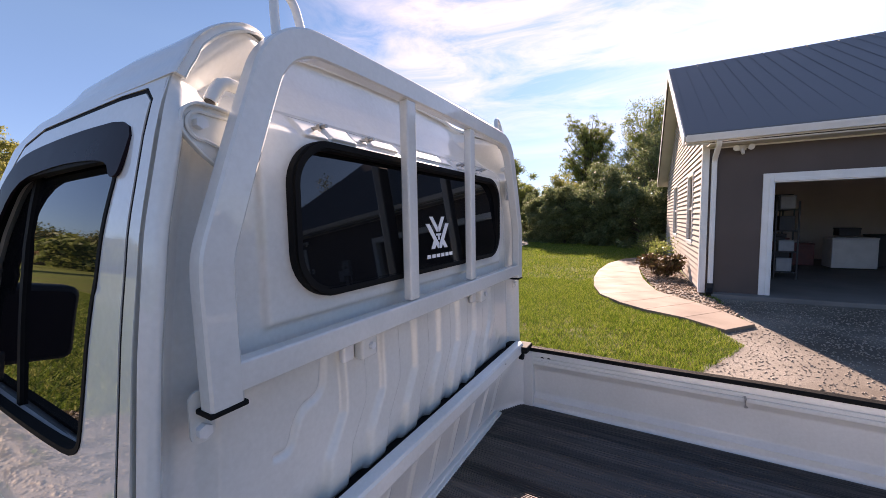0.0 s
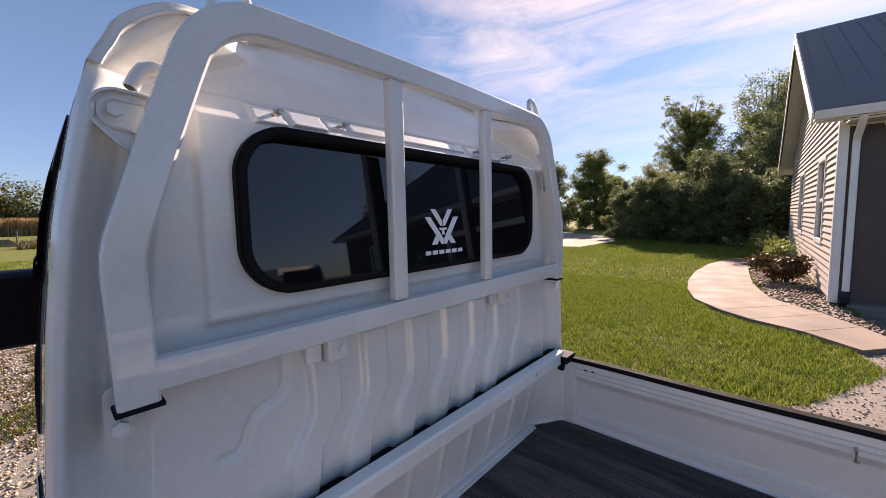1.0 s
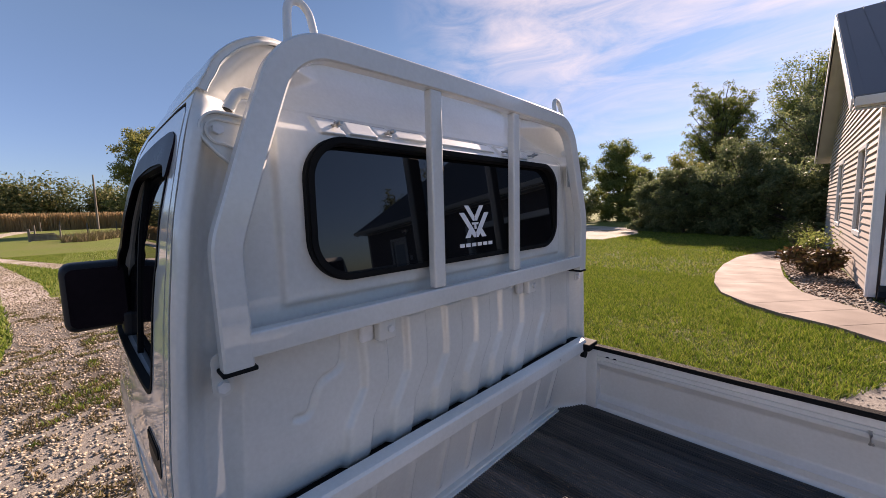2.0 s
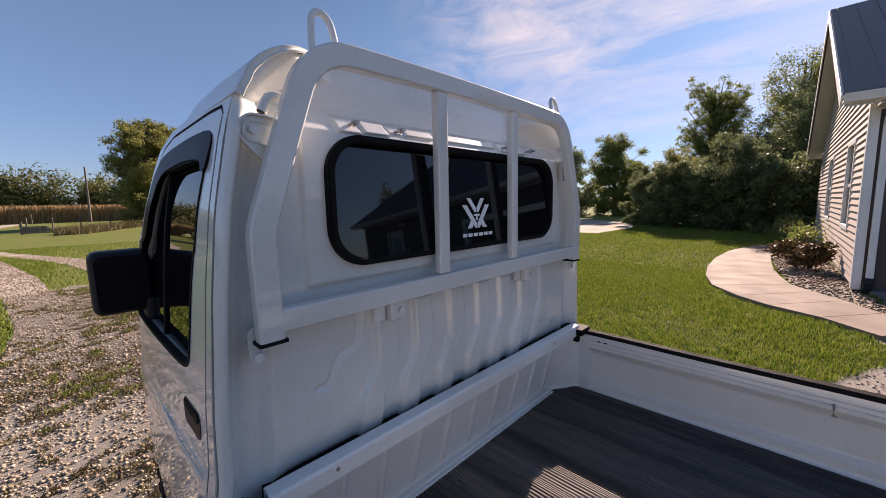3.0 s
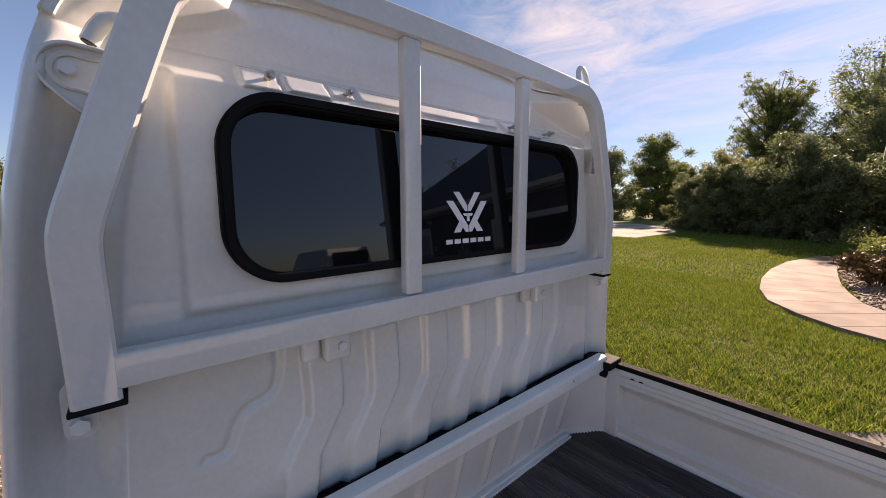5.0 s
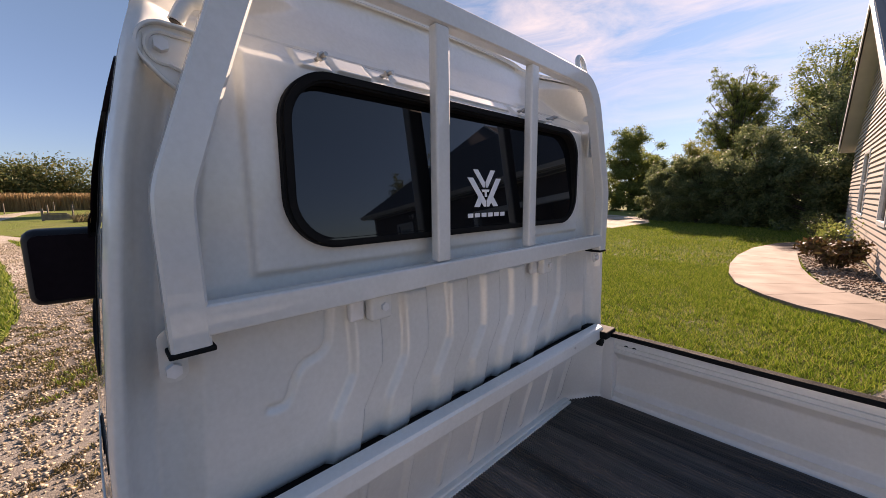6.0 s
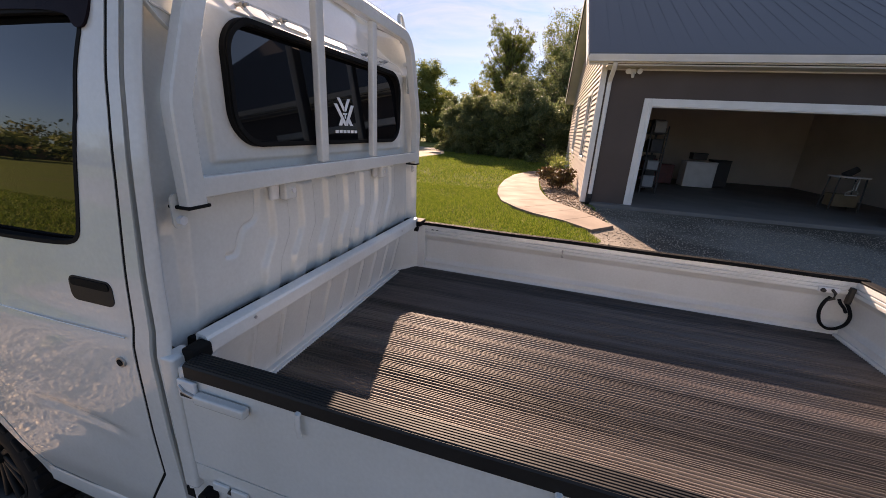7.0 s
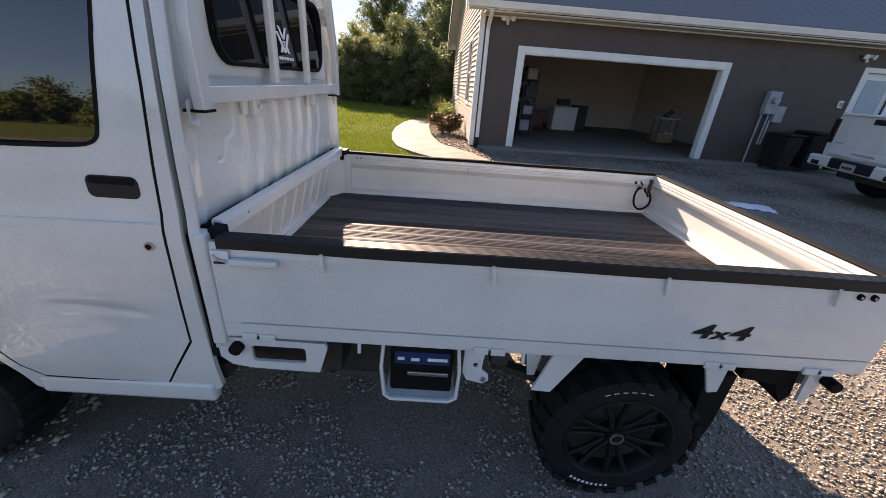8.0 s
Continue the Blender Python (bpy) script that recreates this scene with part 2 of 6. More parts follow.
CLUTTER_DARK = mat("dark_case", (0.03, 0.03, 0.035), (0.05, 0.045, 0.04), 0.6)
CLUTTER_TAN = mat("cardboard", (0.28, 0.19, 0.11), (0.22, 0.15, 0.09), 0.85)
PAPER = mat("crumpled_white_sack", (0.75, 0.75, 0.78), (0.55, 0.58, 0.68), 0.6, 0, 9, 60, 0.3)
GRAVEL = ground_mat("gravel", [(0.141, 0.123, 0.101), (0.238, 0.211, 0.178), (0.182, 0.161, 0.134), (0.319, 0.29, 0.249)], 120, 0.55, 0.4, 0.007, 0.9, (0.101, 0.0826, 0.0646))
GRASS_GROUND = ground_mat("lawn_soil", [(0.075, 0.11, 0.016), (0.17, 0.20, 0.036), (0.11, 0.15, 0.022)], 30, 0.35, 0.8, 0.03, 0.95, (0.15, 0.16, 0.04))
# darker than the open lawn: shade between the blades is put into the colour
LAWN_BASE = ground_mat("lawn_base", [(0.05, 0.062, 0.012), (0.10, 0.105, 0.024), (0.07, 0.085, 0.016)], 45, 1.2, 0.9, 0.03, 0.95, (0.13, 0.115, 0.04))
TRACK = ground_mat("track_gravel", [(0.30, 0.25, 0.19), (0.46, 0.39, 0.32), (0.52, 0.46, 0.39)], 30, 0.5, 0.6, 0.02, 0.95, (0.30, 0.26, 0.17))
BED_STONE = island_mat("bed_stones", [(0.184, 0.116, 0.0775), (0.299, 0.209, 0.143), (0.406, 0.303, 0.216), (0.116, 0.0801, 0.0571)], 0.75)
STONE = island_mat("gravel_stones", [(0.197, 0.171, 0.142), (0.357, 0.315, 0.267), (0.273, 0.239, 0.198), (0.508, 0.45, 0.387), (0.179, 0.153, 0.129)], 0.8)
# narrower tones than STONE: the house's shade is put into the colour
STONE_SHADE = island_mat("shaded_gravel_stones", [(0.2208, 0.1848, 0.1463), (0.3496, 0.294, 0.2387), (0.2852, 0.2394, 0.1925), (0.4232, 0.3612, 0.3003)], 0.85)
STONE_TAN = island_mat("tan_gravel_stones", [(0.22, 0.175, 0.12), (0.40, 0.33, 0.245), (0.30, 0.24, 0.165), (0.55, 0.47, 0.37), (0.17, 0.13, 0.085)], 0.8)
BLADES = island_mat("grass_blades", [(0.0308, 0.0645, 0.00704), (0.0792, 0.142, 0.0132), (0.141, 0.224, 0.022), (0.238, 0.301, 0.0396), (0.37, 0.353, 0.0968)], 0.6, 0.35)
LEAF_DARK = island_mat("dark_leaves", [(0.081, 0.116, 0.0527), (0.144, 0.18, 0.0761), (0.234, 0.254, 0.117)], 0.5, 0.5)
LEAF_GREEN = island_mat("green_leaves", [(0.1063, 0.15, 0.0416), (0.175, 0.2125, 0.0576), (0.275, 0.2875, 0.088)], 0.5, 0.5)
LEAF_WOODS = island_mat("woods_leaves", [(0.05, 0.075, 0.022), (0.09, 0.115, 0.035), (0.15, 0.16, 0.05), (0.20, 0.17, 0.06)], 0.6, 0.3)
LEAF_AUTUMN = island_mat("turning_leaves", [(0.14, 0.155, 0.045), (0.25, 0.245, 0.065), (0.33, 0.30, 0.09), (0.17, 0.20, 0.05)], 0.55, 0.45)
DRY_BLADES = island_mat("dead_grass", [(0.10, 0.07, 0.035), (0.16, 0.115, 0.055), (0.13, 0.12, 0.04), (0.22, 0.16, 0.085)], 0.85, 0.15)
CORN = island_mat("dry_corn", [(0.30, 0.19, 0.09), (0.40, 0.27, 0.13), (0.24, 0.15, 0.075)], 0.85, 0.15)
SHRUB_LEAF = island_mat("shrub_leaves", [(0.0744, 0.0364, 0.022), (0.136, 0.0728, 0.0275), (0.0806, 0.0676, 0.022), (0.186, 0.12, 0.044)], 0.6, 0.2)


# ---- building helpers ----
def mesh_of(bm, name, smooth=48):
    """A mesh with soft edges: each corner's normal follows the large faces round it, up to the angle smooth."""
    me = bpy.data.meshes.new(name)
    bmesh.ops.recalc_face_normals(bm, faces=bm.faces[:])
    bm.normal_update()
    count, normals = len(bm.faces), []
    if smooth and count < 9000:
        limit = math.cos(radians(smooth))
        area = {f: f.calc_area() for f in bm.faces}
        for f in bm.faces:
            for v in f.verts:
                n = Vector()
                for g in v.link_faces:
                    if g.normal.dot(f.normal) > limit:
                        n += g.normal * area[g]
                normals.append(n.normalized() if n.length > 1e-12 else f.normal.copy())
    bm.to_mesh(me)
    bm.free()
    if smooth:
        me.polygons.foreach_set("use_smooth", [True] * len(me.polygons))
        if normals:
            me.normals_split_custom_set(normals)
        else:
            me.set_sharp_from_angle(angle=radians(smooth))
    return me


def part(name, bm, material, parent=None, label="", smooth=48):
    me = bm if isinstance(bm, bpy.types.Mesh) else mesh_of(bm, name, smooth)
    if material and not me.materials:
        me.materials.append(material)
    ob = new(name, me)
    ob.parent = parent
    if label:
        tagged(ob, label)
    return ob


def thing(name, label, category, at=None, group="", kind=""):
    ob = new(name)
    if at is not None:
        ob.matrix_basis = at
    return tagged(ob, label, category, group, kind)


def solo(name, bm, material, label, category, group="", kind="", smooth=48, at=None):
    ob = part(name, bm, material, None, "", smooth)
    if at is not None:
        ob.matrix_basis = at
    return tagged(ob, label, category, group, kind)


def box(bm, lo, hi, bevel=0.0, m=None, seg=2):
    lo, hi = Vector(lo), Vector(hi)
    made = bmesh.ops.create_cube(bm, size=1.0)["verts"]
    size, mid = hi - lo, (lo + hi) / 2
    for v in made:
        v.co = Vector((v.co.x * size.x, v.co.y * size.y, v.co.z * size.z)) + mid
    if bevel:
        edges = list({e for v in made for e in v.link_edges})
        got = bmesh.ops.bevel(bm, geom=edges, offset=min(bevel, 0.45 * min(abs(c) for c in size)), segments=seg, profile=0.5, affect="EDGES")
        made = list({v for f in got["faces"] for v in f.verts} | {v for v in made if v.is_valid})
    if m is not None:
        bmesh.ops.transform(bm, matrix=m, verts=[v for v in made if v.is_valid])
    return made


def boxed(lo, hi, bevel=0.0, m=None, seg=2):
    bm = bmesh.new()
    box(bm, lo, hi, bevel, m, seg)
    return bm


def cyl(bm, a, b, r, r2=None, n=16, cap=True):
    a, b = Vector(a), Vector(b)
    way = b - a
    m = Matrix.Translation((a + b) / 2) @ way.to_track_quat("Z", "Y").to_matrix().to_4x4()
    bmesh.ops.create_cone(bm, cap_ends=cap, segments=n, radius1=r, radius2=r if r2 is None else r2, depth=way.length, matrix=m)


def cyled(a, b, r, r2=None, n=16):
    bm = bmesh.new()
    cyl(bm, a, b, r, r2, n)
    return bm


def sweep(bm, path, shape, closed=False, normal=None):
    """Sweeps a closed 2D shape along a path. normal: one fixed side direction, for flat bars."""
    path = [Vector(p) for p in path]
    rings, n = [], len(path)
    for i, p in enumerate(path):
        a = path[i - 1] if i or closed else p
        b = path[(i + 1) % n] if i < n - 1 or closed else p
        t = (b - a).normalized()
        side = Vector(normal) if normal else (Vector((0, 0, 1)).cross(t).normalized() if abs(t.z) < 0.95 else Vector((0, 1, 0)))
        up = t.cross(side).normalized()
        stretch = 1.0
        if 0 < i < n - 1:
            c = (path[i] - a).normalized().dot((b - path[i]).normalized())
            stretch = 1 / max(0.5, math.sqrt((1 + c) / 2))
        rings.append([bm.verts.new(p + side * u + up * v * stretch) for u, v in shape])
    for i in range(n - (0 if closed else 1)):
        r1, r2 = rings[i], rings[(i + 1) % n]
        for j in range(len(shape)):
            k = (j + 1) % len(shape)
            bm.faces.new((r1[j], r1[k], r2[k], r2[j]))
    if not closed:
        bm.faces.new(rings[0])
        bm.faces.new(list(reversed(rings[-1])))


def swept(path, shape, closed=False, normal=None):
    bm = bmesh.new()
    sweep(bm, path, shape, closed, normal)
    return bm


def ring_shape(r, n=8):
    return [(r * math.cos(2 * math.pi * k / n), r * math.sin(2 * math.pi * k / n)) for k in range(n)]


def bar_shape(u, v, r=0.004):
    """A rectangle u by v with chamfered corners."""
    a, b = u / 2, v / 2
    return [(-a + r, -b), (a - r, -b), (a, -b + r), (a, b - r), (a - r, b), (-a + r, b), (-a, b - r), (-a, -b + r)]


def rounded(x0, z0, x1, z1, r, n=6):
    """A rectangle's outline with round corners."""
    out = []
    for cx, cz, s in ((x1 - r, z0 + r, -90), (x1 - r, z1 - r, 0), (x0 + r, z1 - r, 90), (x0 + r, z0 + r, 180)):
        out += [(cx + r * math.cos(radians(s + 90 * k / n)), cz + r * math.sin(radians(s + 90 * k / n))) for k in range(n + 1)]
    return out


def plate(outline, holes, fn, thick, du=0.0, dv=0.0):
    """A sheet with holes, drawn in u, v, cut to a grid, bent by fn(u, v) and given thickness."""
    bm = bmesh.new()
    edges = []
    for loop in (outline, *holes):
        vs = [bm.verts.new((u, v, 0)) for u, v in loop]
        edges += [bm.edges.new((vs[i], vs[(i + 1) % len(vs)])) for i in range(len(vs))]
    bmesh.ops.triangle_fill(bm, edges=edges, use_beauty=True, use_dissolve=False, normal=(0, 0, 1))
    us, vs_ = [p[0] for p in outline], [p[1] for p in outline]
    for step, lo, hi, no in ((du, min(us), max(us), (1, 0, 0)), (dv, min(vs_), max(vs_), (0, 1, 0))):
        if step:
            for k in range(1, int((hi - lo) / step) + 1):
                bmesh.ops.bisect_plane(bm, geom=bm.verts[:] + bm.edges[:] + bm.faces[:], plane_co=[c * (lo + k * step) for c in no], plane_no=no)
    for v in bm.verts:
        v.co = Vector(fn(v.co.x, v.co.y))
    got = bmesh.ops.extrude_face_region(bm, geom=bm.faces[:])
    bmesh.ops.translate(bm, vec=thick, verts=[g for g in got["geom"] if isinstance(g, bmesh.types.BMVert)])
    return bm


def lathe(profile, axis_y=True, n=40):
    """A ring body from (radius, y) points round the y axis; the profile is closed."""
    bm = bmesh.new()
    rings = []
    for k in range(n):
        a = 2 * math.pi * k / n
        rings.append([bm.verts.new((r * math.cos(a), y, r * math.sin(a))) for r, y in profile])
    for k in range(n):
        r1, r2 = rings[k], rings[(k + 1) % n]
        for j in range(len(profile)):
            i = (j + 1) % len(profile)
            bm.faces.new((r1[j], r2[j], r2[i], r1[i]))
    return bm


def from_arrays(name, verts, faces, material, smooth=False):
    """A mesh of many loose pieces. faces: an array of equal-sided faces."""
    me = bpy.data.meshes.new(name)
    n, k = faces.shape
    me.vertices.add(len(verts))
    me.vertices.foreach_set("co", np.asarray(verts, dtype=np.float32).ravel())
    me.loops.add(n * k)
    me.loops.foreach_set("vertex_index", faces.astype(np.int32).ravel())
    me.polygons.add(n)
    me.polygons.foreach_set("loop_start", np.arange(0, n * k, k, dtype=np.int32))
    me.polygons.foreach_set("loop_total", np.full(n, k, dtype=np.int32))
    me.update(calc_edges=True)
    me.polygons.foreach_set("use_smooth", np.full(n, smooth))
    me.materials.append(material)
    return me


def smoothstep(a, b, x):
    t = min(1.0, max(0.0, (x - a) / (b - a)))
    return t * t * (3 - 2 * t)


def chaikin(pts, rounds=2):
    """Rounds off an open line's corners."""
    for _ in range(rounds):
        out = [pts[0]]
        for a, b in zip(pts, pts[1:]):
            out += [tuple(p * 0.75 + q * 0.25 for p, q in zip(a, b)), tuple(p * 0.25 + q * 0.75 for p, q in zip(a, b))]
        pts = out + [pts[-1]]
    return pts


def lerp_table(table, z):
    return float(np.interp(z, [p[0] for p in table], [p[1] for p in table]))


def letters(text, size, shear=0.0, depth=0.001, bold=0.0):
    cu = bpy.data.curves.new("letters", "FONT")
    cu.body, cu.size, cu.shear, cu.extrude = text, size, shear, depth
    cu.offset = bold
    cu.align_x, cu.align_y = "CENTER", "CENTER"
    tmp = bpy.data.objects.new("letters", cu)
    me = bpy.data.meshes.new_from_object(tmp)
    bpy.data.objects.remove(tmp)
    return me
# ---- ground ----
def sheet(name, pts, z, material, label, category, step=0.35, wob=0.06, seed=0, thick=0.03):
    """A flat patch with an uneven edge and a little thickness, top at z."""
    rnd, out = random.Random(seed), []
    for (x0, y0), (x1, y1) in zip(pts, pts[1:] + pts[:1]):
        n = max(1, int(math.hypot(x1 - x0, y1 - y0) / step))
        for k in range(n):
            t = k / n
            out.append((x0 + (x1 - x0) * t + rnd.uniform(-wob, wob), y0 + (y1 - y0) * t + rnd.uniform(-wob, wob)))
    bm = plate(out, [], lambda u, v: (u, v, z), (0, 0, -thick))
    ob = part(name, bm, material, None, "", 0)
    return tagged(ob, label, category, kind="structure")


bm = bmesh.new()
bmesh.ops.create_grid(bm, x_segments=8, y_segments=8, size=600)
tagged(part("ground", bm, GRASS_GROUND), "wide lawn and field of mown yellow-green grass", "ground", kind="structure")
EDGE = [(1.33, 5.94), (1.5, 5.4), (1.3, 4.9), (0.9, 4.1), (0.2, 3.3), (-1, 2.6), (-3, 2.0), (-6, 1.5), (-9, 0.9), (-10.5, -0.2), (-9.6, -1.15), (-6.6, -0.80), (-5.2, -0.85), (-4.4, -0.95), (-3.9, -1.25), (-3.3, -2.4), (-5.0, -5), (-14, -8), (-22, -12), (-26, -34)]
sheet("road", [(22, -34), (22, 9.2), (9.0, 9.05), (1.52, 8.55), (1.75, 6.4)] + EDGE, 0.006, GRAVEL, "loose pale limestone gravel drive with worn brown patches", "gravel drive", seed=3)
TRACK_A = [(-8.5, -0.35), (-12.9, -0.87), (-19.3, -2.07), (-26, -3.3), (-34, -5.3), (-34, -6.2), (-26, -4.1), (-19, -2.72), (-13, -1.65), (-9.7, -1.16), (-8.5, -1.0)]
TRACK_B = [(-8.5, 0.8), (-12, 0.85), (-16, 0.3), (-21, -1.6), (-25, -3.0), (-25, -3.6), (-20.5, -2.1), (-15.5, -0.4), (-12, 0.2), (-8.5, 0.15)]
sheet("track", TRACK_A, 0.004, TRACK, "wheel track of pale gravel running off through grass", "track", seed=4)
sheet("track", TRACK_B, 0.008, TRACK, "second wheel track of pale gravel beside a grass strip", "track", seed=5)
sheet("lane", [(-27, -4.2), (-40, -5.2), (-60, -5.6), (-80, -4.6), (-97, -2.6), (-97, -4.6), (-80, -6.8), (-60, -7.6), (-40, -6.5), (-28, -5.2)], 0.010, TRACK, "pale gravel lane bending towards the corn field", "lane", seed=6)
sheet("pad", [(-6.4, 17.6), (-11.5, 17.0), (-22, 27), (-15, 32), (-8.0, 27.3), (-6.2, 22)], 0.006, TRACK, "pale bare gravel pad beyond the lawn", "gravel pad", seed=7)
sheet("planting_bed", [(1.72, 6.42), (1.30, 7.6), (0.62, 8.5), (0.27, 10.98), (0.05, 13.2), (0.1, 16), (0.9, 16), (1.40, 8.62), (1.66, 7.6)], 0.012, GRAVEL, "strip of river stones between walk and house", "stone bed", 0.3, 0.02, 8)

sheet("lawn", [(1.45, 8.7), (0.6, 19.0), (-1.0, 22.5), (-6.0, 24.0), (-6.2, 17.5), (-12, 16.6), (-12, 1.0), (-6, 1.6), (-3, 2.1), (-1, 2.7), (0.2, 3.4), (0.9, 4.2), (1.3, 5.0), (1.5, 5.5), (1.35, 6.0), (1.5, 7.4)], 0.003, LAWN_BASE, "dark sheet under the mown lawn for the shade between blades", "lawn", 0.5, 0.08, 9)

# the walk: poured concrete slabs with open joints
WALK_L = [(1.38, 5.90), (0.93, 6.40), (0.40, 6.72), (0.02, 7.10), (-0.40, 7.75), (-0.65, 8.67), (-0.82, 9.9), (-0.90, 11.4), (-0.83, 13.2), (-0.45, 15.0), (0.3, 16.0)]
WALK_R = [(1.78, 6.40), (1.50, 7.10), (1.20, 7.66), (0.88, 8.12), (0.60, 8.56), (0.42, 9.4), (0.28, 10.3), (0.20, 11.2), (0.10, 12.6), (0.25, 13.8), (0.8, 14.8)]
walk_ob = thing("walkway", "curved walk of pinkish tan concrete slabs", "walkway", kind="structure")
for k in range(len(WALK_L) - 1):
    a, b, c, d = (Vector((*p, 0)) for p in (WALK_L[k], WALK_R[k], WALK_R[k + 1], WALK_L[k + 1]))
    mid = (a + b + c + d) / 4
    quad = [p + (mid - p).normalized() * 0.0028 for p in (a, b, c, d)]
    bm = bmesh.new()
    top = [bm.verts.new((p.x, p.y, 0.055)) for p in quad]
    low = [bm.verts.new((p.x, p.y, -0.03)) for p in quad]
    bm.faces.new(top)
    for i in range(4):
        bm.faces.new((top[i], low[i], low[(i + 1) % 4], top[(i + 1) % 4]))
    bmesh.ops.bevel(bm, geom=[e for e in bm.edges if all(v.co.z > 0.05 for v in e.verts)], offset=0.004, segments=2, affect="EDGES")
    part("slab", bm, CONCRETE, walk_ob)

# ---- house ----
HOUSE = pose(1.32, 8.70, 0, 0, 0, 2.25)
house = thing("house", "single-storey house with attached open garage, tan siding and charcoal steel roof", "house", HOUSE)
L, D, EAVE, RIDGE, GF = 12.05, 10.0, 3.15, 5.95, 0.085
G0, G1, GT = 1.06, 5.89, 2.185
D0, D1, DT = 9.45, 10.32, 2.36
front = [(0.0, 0.0), (G0, 0.0), (G0, GT), (G1, GT), (G1, 0.0), (D0, 0.0), (D0, DT), (D1, DT), (D1, 0.0), (L, 0.0), (L, EAVE - 0.12), (0.0, EAVE - 0.12)]
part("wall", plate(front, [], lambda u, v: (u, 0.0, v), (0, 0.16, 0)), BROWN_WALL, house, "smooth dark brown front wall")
WINS = [(1.45, 2.38, 1.0, 2.52), (5.3, 6.4, 1.0, 2.52)]
gable = [(0.16, 0.0), (D, 0.0), (D, EAVE - 0.12), (D / 2, RIDGE - 0.14), (0.16, EAVE - 0.12)]
part("wall", plate(gable, [[(a, c), (b, c), (b, d), (a, d)] for a, b, c, d in WINS], lambda u, v: (0.03, u, v), (0.13, 0, 0)), TAN_SIDING, house)
part("wall", boxed((0.16, D - 0.16, 0), (L, D, EAVE - 0.12)), TAN_SIDING, house)
part("wall", plate([(0, 0), (D, 0), (D, EAVE - 0.12), (D / 2, RIDGE - 0.14), (0, EAVE - 0.12)], [], lambda u, v: (L, u, v), (0.13, 0, 0)), TAN_SIDING, house)


def lap(y0, y1, z, h):
    """One lap board: its foot stands out over the board below."""
    bm = bmesh.new()
    sec = [(0.024, z + h), (-0.006, z), (-0.006, z - 0.008), (0.03, z - 0.008), (0.03, z + h)]
    r = [[bm.verts.new((x - 0.006, y, zz)) for x, zz in sec] for y in (y0, y1)]
    for j in range(5):
        i = (j + 1) % 5
        bm.faces.new((r[0][j], r[0][i], r[1][i], r[1][j]))
    bm.faces.new(r[0])
    bm.faces.new(list(reversed(r[1])))
    return bm


LAP = 0.118
for k in range(51):
    z = 0.12 + k * LAP
    cut = max(0.0, (z + LAP - (EAVE - 0.16)) / (RIDGE - EAVE) * D / 2)
    y0, y1 = 0.07 + cut, D - 0.07 - cut
    if y1 - y0 < 0.15:
        break
    spans = [(y0, y1)]
    for a, b, c, d in WINS:
        if c - LAP < z < d:
            spans = [s for p, q in spans for s in ((p, min(q, a - 0.07)), (max(p, b + 0.07), q)) if s[1] - s[0] > 0.05]
    for p, q in spans:
        part("siding_board", lap(p, q, z, LAP), TAN_SIDING, house, smooth=0)
part("corner_trim", boxed((-0.03, -0.03, 0.06), (0.0, 0.075, EAVE - 0.2), 0.004), TRIM, house, "white corner board")
part("corner_trim", boxed((0.0, -0.032, 0.06), (0.085, -0.002, EAVE - 0.2), 0.004), TRIM, house, "white corner board")
for a, b, c, d in WINS:
    w = part("window", boxed((0.06, a, c), (0.075, b, d)), GLASS_HOUSE, house, "white double-hung window")
    for lo, hi in (((-0.02, a - 0.07, c - 0.09), (0.05, b + 0.07, c)), ((-0.02, a - 0.07, d), (0.05, b + 0.07, d + 0.08)), ((-0.02, a - 0.07, c), (0.05, a, d)), ((-0.02, b, c), (0.05, b + 0.07, d))):
        part("frame", boxed(lo, hi, 0.005), TRIM, w)
    part("sash", boxed((0.02, a, (c + d) / 2 - 0.03), (0.06, b, (c + d) / 2 + 0.03), 0.004), TRIM, w)
# roof: two slopes with overhangs
OV, OE = 0.36, 0.42


def wing_roof():
    """A taller rear wing whose roof rises behind the main ridge."""
    z0 = RIDGE + 0.19
    a, b, c = Vector((8.62, D / 2 + 0.03, z0)), Vector((L + OV, D / 2 + 0.03, z0)), Vector((L + OV - 0.1, 8.4, z0 + 2.0))
    bm = bmesh.new()
    v = [bm.verts.new(p) for p in (a, b, c)]
    w = [bm.verts.new((p.x, p.y + 5.6, p.z)) for p in (a, b, c)]
    bm.faces.new(v)
    bm.faces.new((v[0], v[2], w[2], w[0]))
    bm.faces.new((v[2], v[1], w[1], w[2]))
    bm.faces.new(list(reversed(w)))
    bm.faces.new((v[1], v[0], w[0], w[1]))
    part("wing_roof", bm, ROOF, house, "taller roof of the rear wing")
    part("wing_wall", boxed((9.0, D - 0.1, 0.0), (L, D + 0.7, z0 - 0.01)), TAN_SIDING, house)
    part("rake_board", swept([a + Vector((0, -0.03, -0.02)), c + Vector((0, -0.03, -0.02))], bar_shape(0.05, 0.13, 0.004), normal=(0, 1, 0)), TRIM, house, "white rake board")


